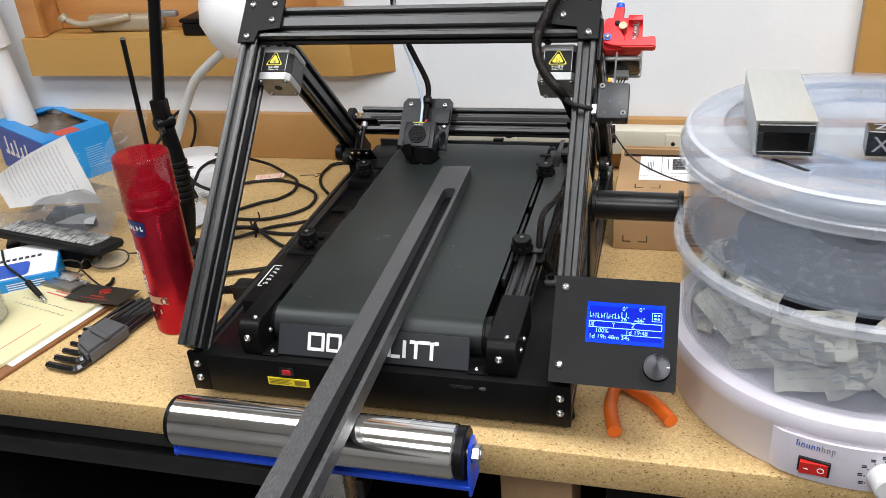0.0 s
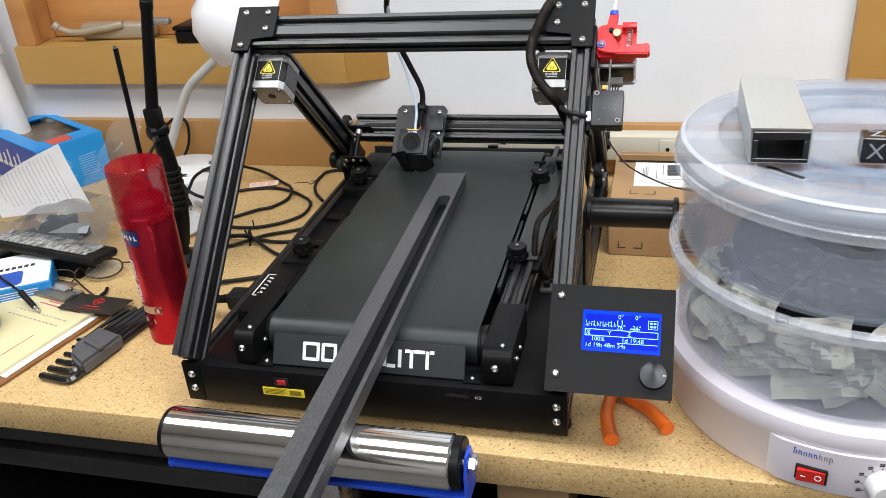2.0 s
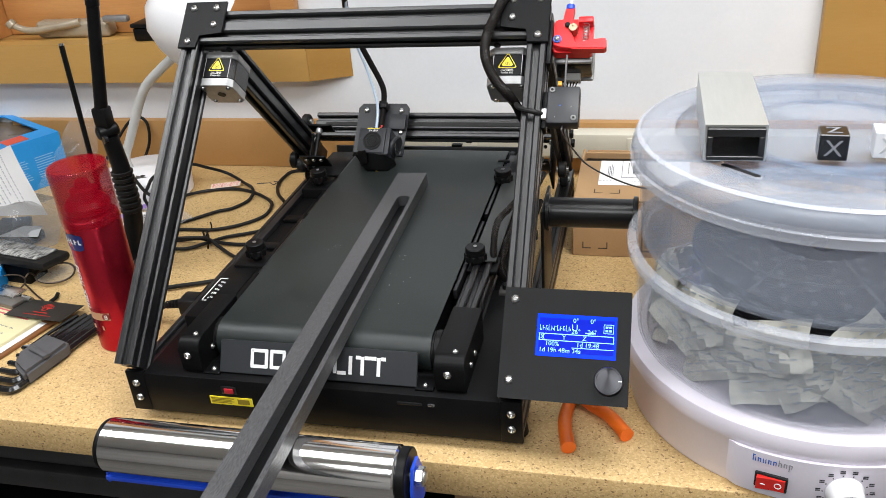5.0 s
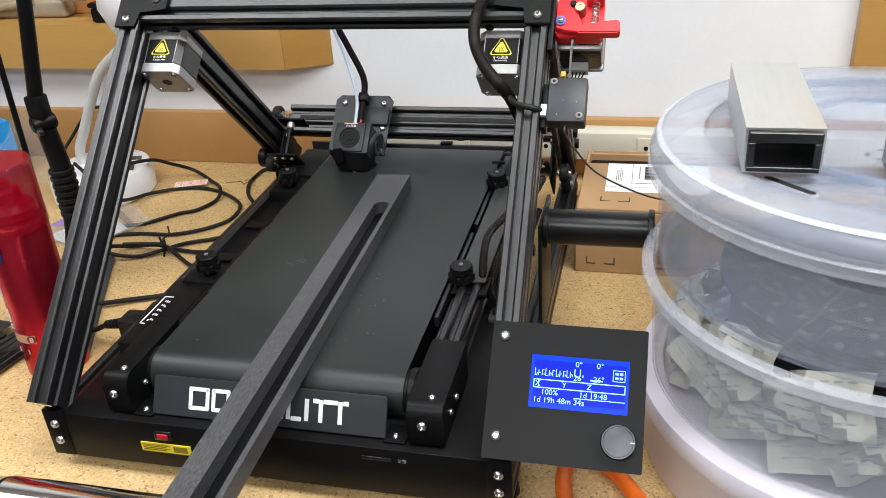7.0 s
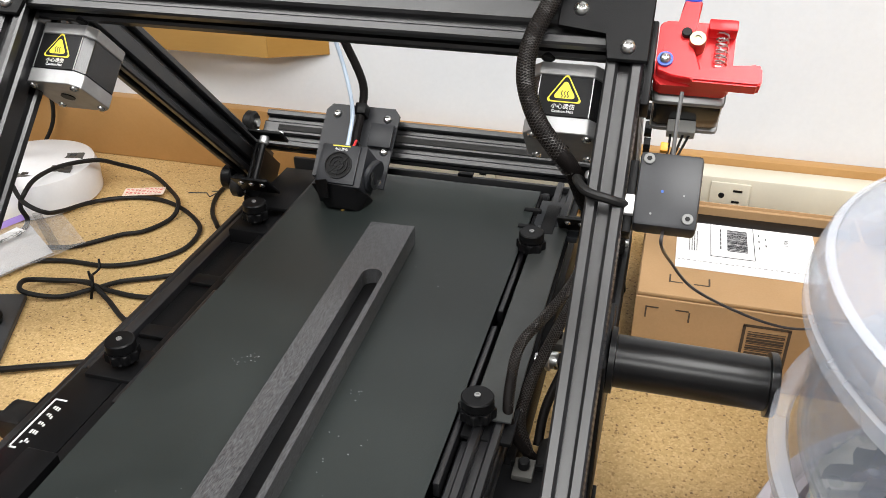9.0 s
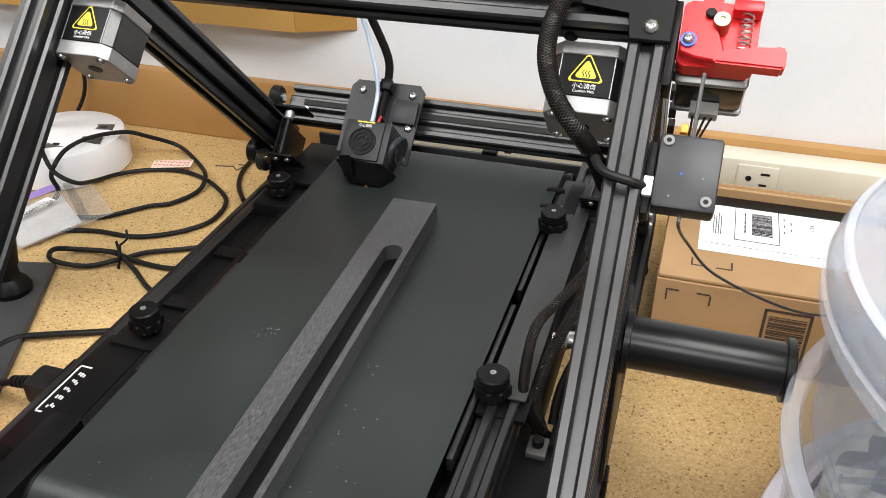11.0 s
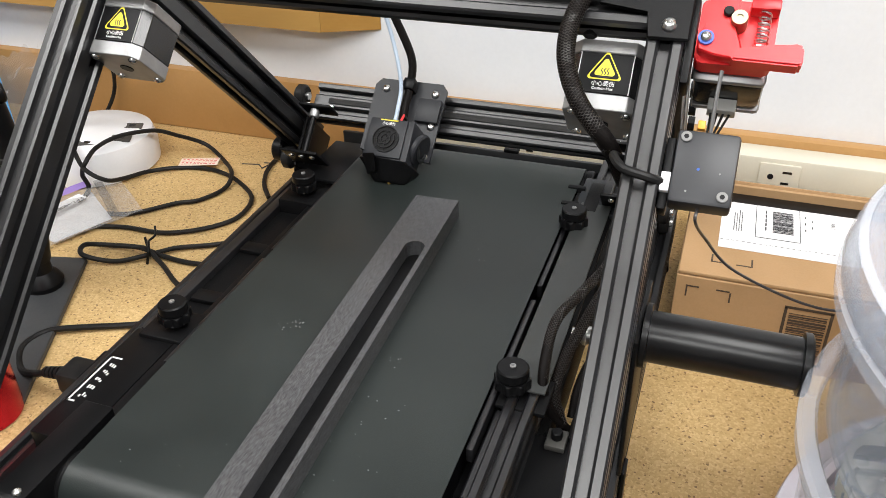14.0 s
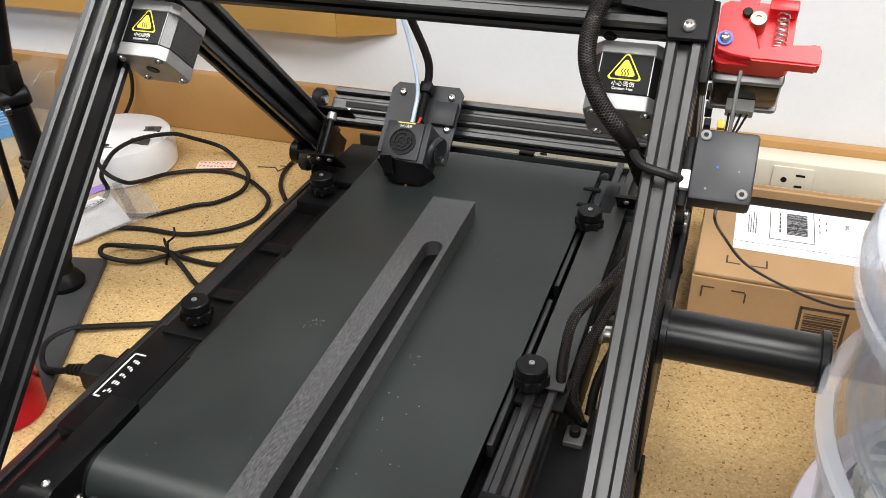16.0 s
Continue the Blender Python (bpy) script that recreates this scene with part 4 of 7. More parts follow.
for r in (0.0048, 0.0088, 0.0131):
    lathe(bm, [(r - 0.0005, 0.0004), (r + 0.0005, 0.0004), (r + 0.0005, 0.0018), (r - 0.0005, 0.0018)], at_slope(*fc, -0.2955), 28, closed=True)
for a in range(0, 180, 45):
    box(bm, (-0.0128, -0.0005, 0.0005), (0.0128, 0.0005, 0.0012), 0, at_slope(*fc, -0.2955, a))
part("fan_grille", bm, M_POWDER, hot)
bm = box(bmesh.new(), (-0.080, 0.3986, -0.2956), (-0.062, 0.3996, -0.2952), 0, SLOPE)
part("yellow_strip", bm, M_YELLOW, hot, "thin yellow caution strip")
part("lettering", text_bm("小心烫伤", 0.0034, at_slope(-0.071, 0.3945, -0.2954), 0.0001, "CENTER"), M_WHITEINK, hot)
# side blower
bm = cyl(bmesh.new(), S(-0.0455, 0.381, -0.318), S(-0.0395, 0.379, -0.318), 0.0165, None, 28, 0.0015)
blo = part("side_blower", bm, M_HEAD, head, "round black side blower")
bm = lathe(bmesh.new(), [(0.0075, 0), (0.0125, 0), (0.0125, 0.0008), (0.0075, 0.0008)], SLOPE @ pose(-0.0397, 0.379, -0.318, 0, 90), 28, closed=True)
part("blower_ring", bm, M_GLOSSBLK, blo)
# lower duct, tapering to the nozzle
def taper(bm, a, b, sa, sb):
    va = [bm.verts.new(S(x, sa, n)) for x, n in a]
    vb = [bm.verts.new(S(x, sb, n)) for x, n in b]
    k = len(va)
    bm.faces.new(va)
    bm.faces.new(vb[::-1])
    for i in range(k):
        bm.faces.new((va[i], va[(i + 1) % k], vb[(i + 1) % k], vb[i]))
    return bm


bm = taper(bmesh.new(), [(-0.097, -0.336), (-0.097, -0.302), (-0.074, -0.294), (-0.05, -0.302), (-0.042, -0.318), (-0.042, -0.336)],
           [(-0.082, -0.33), (-0.082, -0.318), (-0.072, -0.312), (-0.055, -0.316), (-0.05, -0.322), (-0.05, -0.33)], 0.361, 0.343)
bmesh.ops.bevel(bm, geom=bm.edges[:], offset=0.0012, segments=1, affect="EDGES")
part("air_duct", bm, M_BLACK, head, "black faceted air duct")
bm = taper(bmesh.new(), [(-0.096, -0.31), (-0.09, -0.294), (-0.076, -0.288), (-0.08, -0.304)], [(-0.089, -0.316), (-0.085, -0.306), (-0.075, -0.300), (-0.077, -0.312)], 0.362, 0.348)
part("duct_lip", bm, M_BLACK, head)
bm = lathe(bmesh.new(), [(0, -0.0015), (0.001, -0.0015), (0.004, 0.003), (0.004, 0.006), (0, 0.006)], SLOPE @ pose(-0.066, 0.3425, -0.32, -90), 12)
part("nozzle", bm, mat("brass", (0.6, 0.4, 0.12), 0.35, metal=1.0), head, "small brass nozzle")
# harness of the head
bm = box(bmesh.new(), (-0.078, 0.445, -0.3365), (-0.066, 0.457, -0.322), 0.0015, SLOPE)
part("cable_clamp", bm, M_BLACK, head)
M_SLEEVE = mat("braided_sleeve", (0.004, 0.0036, 0.0036), 0.5, spec=0.1, col2=(0.009, 0.007, 0.0065), scale=1100, bump=0.4, bscale=1400, fine=0.55)
bm = tube(bmesh.new(), [S(-0.07, 0.405, -0.328), S(-0.0715, 0.425, -0.327), S(-0.072, 0.447, -0.328), S(-0.073, 0.475, -0.318), S(-0.09, 0.505, -0.29),
                        S(-0.105, 0.53, -0.25), S(-0.104, 0.545, -0.20), S(-0.08, 0.545, -0.14)], 0.0042, 10)
part("head_cable", bm, M_SLEEVE, head, "braided black cable loop")
bm = tube(bmesh.new(), [S(-0.077, 0.398, -0.322), S(-0.0765, 0.42, -0.322), S(-0.079, 0.45, -0.318), S(-0.092, 0.49, -0.295), S(-0.103, 0.52, -0.25), S(-0.10, 0.545, -0.19), S(-0.07, 0.55, -0.12)], 0.0021, 10)
part("filament_tube", bm, mat("blue_white_tube", (0.45, 0.55, 0.68), 0.3, col2=(0.5, 0.6, 0.72), scale=30), head, "pale blue feed tube")
bm = tube(bmesh.new(), [S(-0.069, 0.398, -0.312), S(-0.067, 0.406, -0.314), S(-0.0675, 0.415, -0.32)], 0.0013, 8)
part("red_wire", bm, M_REDINK, head, "short red wire")
bm = tube(bmesh.new(), [S(-0.065, 0.396, -0.315), S(-0.058, 0.402, -0.318), S(-0.062, 0.41, -0.322), S(-0.069, 0.417, -0.325)], 0.001, 8)
part("black_wire", bm, M_RUBBER, head)

# extruder on the right post
bm = box(bmesh.new(), (0.214, 0.349, -0.060), (0.2525, 0.386, -0.028), 0.004, SLOPE)
emo = part("extruder_motor", bm, M_GLOSSBLK, printer, "black stepper motor behind the red feeder")
bm = box(bmesh.new(), (0.2135, 0.3485, -0.0278), (0.253, 0.3865, -0.0235), 0.003, SLOPE)
part("end_cap", bm, M_CASTALU, emo, "cast aluminium end cap")
bm = box(bmesh.new(), (0.2135, 0.3485, -0.066), (0.253, 0.3865, -0.0602), 0.003, SLOPE)
part("end_cap", bm, M_CASTALU, emo)
bm = box(bmesh.new(), (0.208, 0.336, -0.02), (0.2125, 0.386, -0.002), 0.001, SLOPE)
part("motor_bracket", bm, M_POWDER, emo)
bm = prism(bmesh.new(), round_rect(0.213, 0.3515, 0.2535, 0.390, 0.004), 0.011, SLOPE @ Matrix.Translation((0, 0, -0.0195)))
bmesh.ops.bevel(bm, geom=bm.edges[:], offset=0.0008, segments=1, affect="EDGES")
ext = part("feeder_block", bm, M_RED, printer, "red anodised filament feeder with lever and spring")
bm = prism(bmesh.new(), [(0.2135, 0.362), (0.2145, 0.356), (0.222, 0.3535), (0.234, 0.352), (0.2375, 0.356), (0.236, 0.362), (0.230, 0.372), (0.2325, 0.385), (0.234, 0.399), (0.2245, 0.399), (0.2235, 0.386), (0.218, 0.374)],
           0.0075, SLOPE @ Matrix.Translation((0, 0, -0.0085)))
bmesh.ops.bevel(bm, geom=bm.edges[:], offset=0.0009, segments=1, affect="EDGES")
part("idler_arm", bm, M_RED, ext)
bm = prism(bmesh.new(), [(0.232, 0.350), (0.2665, 0.3495), (0.268, 0.3515), (0.2675, 0.3605), (0.265, 0.3625), (0.252, 0.359), (0.24, 0.3585), (0.233, 0.356)], 0.0105, SLOPE @ Matrix.Translation((0, 0, -0.008)))
bmesh.ops.bevel(bm, geom=bm.edges[:], offset=0.0011, segments=2, affect="EDGES")
part("lever", bm, M_RED, ext, "red lever")
bm = bmesh.new()
tube(bm, [S(0.2465 + 0.0031 * math.cos(k * 0.8), 0.3595 + k * 0.00042, -0.003 + 0.0031 * math.sin(k * 0.8)) for k in range(52)], 0.0006, 6, 1)
part("spring", bm, M_STEEL, ext, "small coiled steel spring")
bm = box(bmesh.new(), (0.2385, 0.381, -0.0085), (0.2535, 0.3875, 0.0015), 0.001, SLOPE)
part("spring_stop", bm, M_RED, ext)
bm = cyl(bmesh.new(), S(0.218, 0.3625, -0.001), S(0.218, 0.3625, 0.0007), 0.0042, None, 20)
part("blue_washer", bm, mat("blue_ring", (0.05, 0.12, 0.5), 0.4), ext, "blue ringed pivot")
part_of("screw", SCREW_SMALL, at_slope(0.218, 0.3625, 0.0007), ext)
bm = lathe(bmesh.new(), [(0, 0.002), (0.0018, 0.002), (0.0018, 0.0028), (0.0042, 0.0028), (0.0045, 0.001), (0.0045, -0.008), (0, -0.008)], at_slope(0.2335, 0.3745, 0.0), 20)
part("drive_gear", bm, mat("brass_gear", (0.34, 0.30, 0.20), 0.42, metal=1.0), ext, "brass drive gear")
bm = cyl(bmesh.new(), S(0.2275, 0.3785, -0.001), S(0.2275, 0.3785, 0.002), 0.0028, None, 14, 0.0005)
part("cap_screw", bm, M_BLACK, ext)
bm = cyl(bmesh.new(), S(0.229, 0.398, -0.0045), S(0.229, 0.404, -0.0045), 0.0045, None, 16, 0.0005)
part("tube_fitting", bm, M_BLUEP, ext, "blue push fitting")
bm = tube(bmesh.new(), [S(0.229, 0.403, -0.0045), S(0.229, 0.43, -0.006), S(0.215, 0.49, -0.03), S(0.15, 0.545, -0.07), S(0.03, 0.56, -0.1), S(-0.07, 0.55, -0.12)], 0.0019, 8)
part("feed_tube", bm, mat("white_tube", (0.6, 0.62, 0.62), 0.35), ext)
bm = box(bmesh.new(), (0.224, 0.341, -0.056), (0.24, 0.3488, -0.046), 0.0008, SLOPE)
part("motor_plug", bm, mat("grey_nylon", (0.4, 0.4, 0.38), 0.5), emo, "grey plug")
bm = bmesh.new()
for k in range(4):
    tube(bm, [S(0.2265 + 0.0035 * k, 0.3415, -0.051), S(0.226 + 0.002 * k, 0.328, -0.05), S(0.222 + 0.001 * k, 0.31, -0.045), S(0.206, 0.303, -0.041)], 0.0007, 6)
part("motor_wires", bm, M_RUBBER, emo)
bm = box(bmesh.new(), (0.2195, 0.316, -0.05), (0.2245, 0.321, -0.045), 0.0006, SLOPE)
part("orange_tag", bm, mat("orange_tape", (0.75, 0.28, 0.02), 0.5), emo, "orange wire tag")

# filament sensor
bm = box(bmesh.new(), (0.2125, 0.269, -0.016), (0.2445, 0.3095, 0.0), 0.0022, SLOPE)
sen = part("filament_sensor", bm, mat("slate_black_plastic", (0.016, 0.017, 0.020), 0.45, col2=(0.021, 0.022, 0.026), scale=50, bump=0.05), printer, "square black filament sensor box")
for x, s in ((0.217, 0.305), (0.2395, 0.2745)):
    part("washer", cyl(bmesh.new(), S(x, s, 0.0), S(x, s, 0.0012), 0.0029, None, 20, 0.0003), M_DULL, sen, "pale screw head")
    part("screw_socket", cyl(bmesh.new(), S(x, s, 0.0012), S(x, s, 0.0014), 0.0014, None, 6), M_BLACK, sen)
for x, s, r, ma in ((0.2255, 0.288, 0.0008, M_BLUEINK), (0.2365, 0.2868, 0.0005, M_DULL), (0.221, 0.2755, 0.0006, M_DULL)):
    bm = cyl(bmesh.new(), S(x, s, -0.0001), S(x, s, 0.0003), r, None, 10)
    part("pin", bm, ma, sen)
bm = box(bmesh.new(), (0.2075, 0.266, -0.02), (0.2122, 0.306, -0.006), 0.0008, SLOPE)
part("sensor_bracket", bm, M_POWDER, sen)
bm = box(bmesh.new(), (0.2075, 0.2745, -0.0055), (0.2124, 0.285, -0.0005), 0.0006, SLOPE)
part("sensor_plug", bm, M_WHITEP, sen, "white plug")
bm = tube(bmesh.new(), [S(0.2085, 0.2795, -0.003), S(0.2, 0.2795, 0.003), S(0.188, 0.282, 0.004), S(0.181, 0.291, -0.004), S(0.182, 0.296, -0.02)], 0.0026, 10)
part("sensor_cable", bm, M_RUBBER, sen)
bm = tube(bmesh.new(), [S(0.229, 0.345, -0.002), S(0.2285, 0.33, -0.004), S(0.2285, 0.31, -0.007)], 0.0011, 8)
part("filament", bm, mat("grey_filament", (0.09, 0.09, 0.09), 0.35), sen)
bm = tube(bmesh.new(), [S(0.2285, 0.270, -0.007), S(0.2285, 0.262, -0.008), (0.235, 0.205, 0.235), (0.252, 0.225, 0.206), (0.285, 0.245, 0.180), (0.312, 0.255, 0.168), (0.335, 0.262, 0.166)], 0.0009, 8)
part("filament", bm, mat("dark_filament", (0.05, 0.045, 0.045), 0.35), sen)

part("wire_connector", box(bmesh.new(), (0.2215, 0.3115, -0.007), (0.2255, 0.3165, -0.003), 0.0006, SLOPE), mat("amber_connector", (0.75, 0.32, 0.02), 0.4), printer, "amber wire connector")

# spool holder
SY, SZ = 0.205, 0.160
bm = lathe(bmesh.new(), [(0, 0), (0.0205, 0), (0.0205, 0.0035), (0.0163, 0.004), (0.0160, 0.091), (0.0192, 0.0915), (0.0192, 0.0955), (0.0182, 0.0965), (0.0145, 0.0965), (0.0145, 0.093), (0, 0.093)],
           frame_of((0.2085, SY, SZ), (0.31, SY, SZ)), 40)
part("spool_holder", bm, mat("satin_black_tube", (0.006, 0.006, 0.0065), 0.3, spec=0.35, col2=(0.009, 0.009, 0.0095), scale=30), printer, "glossy black spool holder tube with flanges")
bm = box(bmesh.new(), (0.2045, 0.18, 0.059), (0.208, 0.25, 0.172), 0.0015)
part("spool_bracket", bm, M_POWDER, printer)
bm = box(bmesh.new(), (0.2075, 0.185, 0.02), (0.2105, 0.2, 0.058), 0.0008)
part("side_clip", bm, M_BLACK, printer)

# harnesses on the right side
bm = tube(bmesh.new(), [S(0.166, 0.43, -0.03), S(0.161, 0.408, 0.007), S(0.151, 0.380, 0.008), S(0.1455, 0.360, 0.007), S(0.1465, 0.340, 0.005), S(0.1555, 0.320, 0.002), S(0.167, 0.307, -0.003), S(0.177, 0.299, -0.014), S(0.186, 0.290, -0.047), S(0.197, 0.285, -0.052)], 0.0050, 12)
harness = part("main_harness", bm, M_SLEEVE, printer, "thick braided black cable")
M_STRAND = mat("grey_braid_strand", (0.010, 0.009, 0.009), 0.35, col2=(0.030, 0.024, 0.020), scale=900)


def braid(pts, r, parent, turns=95):
    """Crossing strands wound round a cable along pts."""
    pts = [Vector(p) for p in pts]
    path = []
    for i in range(len(pts) - 1):
        p0, p1, p2, p3 = pts[max(i - 1, 0)], pts[i], pts[i + 1], pts[min(i + 2, len(pts) - 1)]
        for q in range(24):
            u = q / 24
            path.append(0.5 * (2 * p1 + (p2 - p0) * u + (2 * p0 - 5 * p1 + 4 * p2 - p3) * u * u + (3 * p1 - p0 - 3 * p2 + p3) * u ** 3))
    length = sum((b - a).length for a, b in zip(path, path[1:]))
    bm = bmesh.new()
    for hand in (1, -1):
        for s in range(9):
            run, line, side = 0.0, [], Vector((0, 0, 1))
            for i in range(len(path) - 1):
                d = (path[i + 1] - path[i]).normalized()
                side = (side - d * side.dot(d)).normalized()
                a = hand * run / length * turns + s * math.tau / 9
                line.append(path[i] + (side * math.cos(a) + d.cross(side) * math.sin(a)) * r)
                run += (path[i + 1] - path[i]).length
            tube(bm, line, 0.00022, 4, 1)
    tagged(part("braid", bm, M_STRAND, parent), kind="stuff")


braid([S(0.166, 0.43, -0.03), S(0.161, 0.408, 0.007), S(0.151, 0.380, 0.008), S(0.1455, 0.360, 0.007), S(0.1465, 0.340, 0.005), S(0.1555, 0.320, 0.002), S(0.167, 0.307, -0.003), S(0.177, 0.299, -0.014)], 0.0051, harness, 75)
bm = tube(bmesh.new(), [(0.183, 0.37, 0.155), (0.172, 0.315, 0.14), (0.158, 0.28, 0.131), (0.147, 0.256, 0.125), (0.1445, 0.236, 0.118), (0.146, 0.212, 0.10), (0.153, 0.207, 0.08), (0.165, 0.212, 0.06)], 0.0036, 12)
part("side_harness", bm, M_SLEEVE, printer)
bm = tube(bmesh.new(), [(0.184, 0.38, 0.13), (0.172, 0.315, 0.12), (0.161, 0.27, 0.106), (0.155, 0.243, 0.096), (0.153, 0.22, 0.085), (0.162, 0.21, 0.064)], 0.0040, 12)
part("side_harness", bm, M_SLEEVE, printer)
bm = tube(bmesh.new(), [(0.186, 0.33, 0.115), (0.179, 0.285, 0.10), (0.168, 0.245, 0.08), (0.166, 0.224, 0.06)], 0.0034, 12)
part("side_harness", bm, M_SLEEVE, printer)
braid([(0.183, 0.37, 0.155), (0.172, 0.315, 0.14), (0.158, 0.28, 0.131), (0.147, 0.256, 0.125), (0.1445, 0.236, 0.118), (0.146, 0.212, 0.10)], 0.0037, harness, 55)
braid([(0.184, 0.38, 0.13), (0.172, 0.315, 0.12), (0.161, 0.27, 0.106), (0.155, 0.243, 0.096), (0.153, 0.22, 0.085), (0.162, 0.21, 0.064)], 0.0041, harness, 60)
bm = cyl(bmesh.new(), (0.156, 0.286, 0.088), (0.170, 0.286, 0.089), 0.0068, None, 16, 0.001)
cyl(bm, (0.152, 0.286, 0.088), (0.156, 0.286, 0.088), 0.0045, None, 12)
cyl(bm, (0.160, 0.286, 0.088), (0.164, 0.286, 0.0885), 0.0082, None, 8, 0.0008)
part("cable_coupling", bm, M_STEEL, printer, "bright cable coupling")
bm = cyl(bmesh.new(), (0.170, 0.286, 0.089), (0.187, 0.286, 0.09), 0.0065, None, 16, 0.001)
part("coupling_collar", bm, M_BLACK, printer)
bm = bmesh.new()
for k in range(9):
    y = 0.30 + 0.021 * k
    z = 0.305 - 0.0218 * k
    cyl(bm, (0.2095, y + 0.02, z), (0.2145, y + 0.02, z), 0.006, None, 10)
part("drag_chain", bm, M_BLACK, printer)
# power inlet on the left
bm = box(bmesh.new(), (-0.2115, 0.155, 0.022), (-0.2075, 0.19, 0.055), 0.001)
part("power_inlet", bm, M_BLACK, printer)

# printed bar on the belt
TILT = Matrix.Translation((0.0, 0.41, 0.0981)) @ Matrix.Rotation(radians(1.6), 4, "Z")
W, HGT, L = 0.0203, 0.0170, 0.80


bm = bmesh.new()
# plan outline of the top with the blind slot, extruded; floor of the slot beneath
SX0, SX1, SY1 = -0.0012, 0.0158, -0.076
SR = (SX1 - SX0) / 2
arc = [(SX0 + SR - SR * math.cos(radians(a)), SY1 - SR + SR * math.sin(radians(a))) for a in range(0, 181, 20)]
ol = [(-W, -L), (SX0, -L)] + [(x, y) for x, y in arc] + [(SX1, -L), (W, -L), (W, 0), (-W, 0)]
prism(bm, ol, HGT, TILT)
bmesh.ops.bevel(bm, geom=[e for e in bm.edges if e.is_manifold and e.calc_face_angle(0) > 1.2], offset=0.0006, segments=1, affect="EDGES")
pb = thing("printed_bar", (0, 0.4, 0.098), "long black 3D printed bar with a blind slot", "printed part")
part("bar_body", bm, M_PRINT, pb, smooth=0)
bm = prism(bmesh.new(), [(SX0 - 0.0002, -L), (SX1 + 0.0002, -L), (SX1 + 0.0002, -L + 0.012), (SX0 - 0.0002, -L + 0.012)], 0.004, TILT)
part("tie_web", bm, M_PRINT, pb, smooth=0)
# slot floor coloured black in place of the shade deep inside the slot
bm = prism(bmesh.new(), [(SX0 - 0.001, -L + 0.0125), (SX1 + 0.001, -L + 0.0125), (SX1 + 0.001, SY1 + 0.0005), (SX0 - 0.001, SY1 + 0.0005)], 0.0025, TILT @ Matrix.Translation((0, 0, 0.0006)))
part("slot_shade_floor", bm, M_BLACK, pb, smooth=0)


# ---- filament dryer ----
DC = Vector((0.472, 0.139, 0))
DM = Matrix.Translation(DC)
dryer = thing("filament_dryer", DC, "round lavender-white filament dryer with milky clear tiers", "dryer")
R = 0.174
bm = lathe(bmesh.new(), [(0, 0.004), (R - 0.016, 0.004), (R - 0.012, 0.0006), (R - 0.006, 0.0006), (R - 0.004, 0.006), (R - 0.001, 0.05), (R + 0.0005, 0.052), (R + 0.0015, 0.058), (R + 0.0015, 0.066), (R, 0.071), (R - 0.01, 0.0735), (R - 0.02, 0.0735), (R - 0.022, 0.066), (0, 0.066)], DM, 96)
dbase = part("dryer_base", bm, M_LAVENDER, dryer, "pale lavender plastic base")


def face_m(ang, z, r=R):
    """A pose on the base's wall at an angle (degrees from -y, to the right), x to the right, y up, z out."""
    a = radians(ang)
    out = Vector((math.sin(a), -math.cos(a), 0))
    x = Vector((math.cos(a), math.sin(a), 0))
    m = Matrix((x, Vector((0, 0, 1)), out)).transposed().to_4x4()
    m.translation = DC + out * r + Vector((0, 0, z))
    return m


# flat control plate: a shallow curved slab standing proud
ANG0, ANG1 = -28, 24
bm = bmesh.new()
cols = []
for k in range(17):
    a = ANG0 + (ANG1 - ANG0) * k / 16
    edge = 0.0012 if k in (0, 16) else 0.0042
    cols.append([bm.verts.new(face_m(a, z, R + edge - (0.004 if z < 0.01 else 0.001)) @ Vector((0, 0, 0))) for z in (0.004, 0.02, 0.046, 0.0515)])
    cols[-1].append(bm.verts.new(face_m(a, 0.0515, R - 0.006) @ Vector((0, 0, 0))))
    cols[-1].append(bm.verts.new(face_m(a, 0.004, R - 0.012) @ Vector((0, 0, 0))))
for p, q in zip(cols, cols[1:]):
    for i in range(6):
        j = (i + 1) % 6
        bm.faces.new((p[i], p[j], q[j], q[i]))
bm.faces.new(cols[0])
bm.faces.new(cols[-1][::-1])
ctrl = part("control_plate", bm, M_LAVENDER, dbase, "raised control plate", smooth=30)
# brand mark: plain shapes in blue and grey
mk = bmesh.new()
mg = bmesh.new()
for k in range(8):
    a = -20.2 + 1.35 * k
    m = face_m(a, 0.0415, R + 0.0034)
    tall = k in (0, 5)
    low = k == 7
    tgt = mk if k < 5 else mg
    box(tgt, (-0.0014, -0.003 if low else 0, 0), (-0.0006, 0.0068 if tall else 0.0045, 0.0003), 0, m)
    box(tgt, (0.0006, 0, 0), (0.0013, 0.0042 if k != 2 else 0.0045, 0.0003), 0, m)
    if k not in (2,):
        box(tgt, (-0.0006, 0.0035 if k % 2 else 0.0058 if tall else 0.0035, 0), (0.0006, 0.0043 if k % 2 else 0.0066 if tall else 0.0043, 0.0003), 0, m)
part("brand_mark", mk, M_BLUEINK, ctrl, "blue brand mark")
part("brand_mark", mg, M_GREYINK, ctrl, "grey brand mark")
SW = face_m(-15.2, 0.024, R + 0.003)
bm = box(bmesh.new(), (-0.0135, -0.008, 0), (0.0135, 0.008, 0.003), 0.001, SW)
sw = part("power_switch", bm, M_GLOSSBLK, ctrl, "black framed red rocker switch")
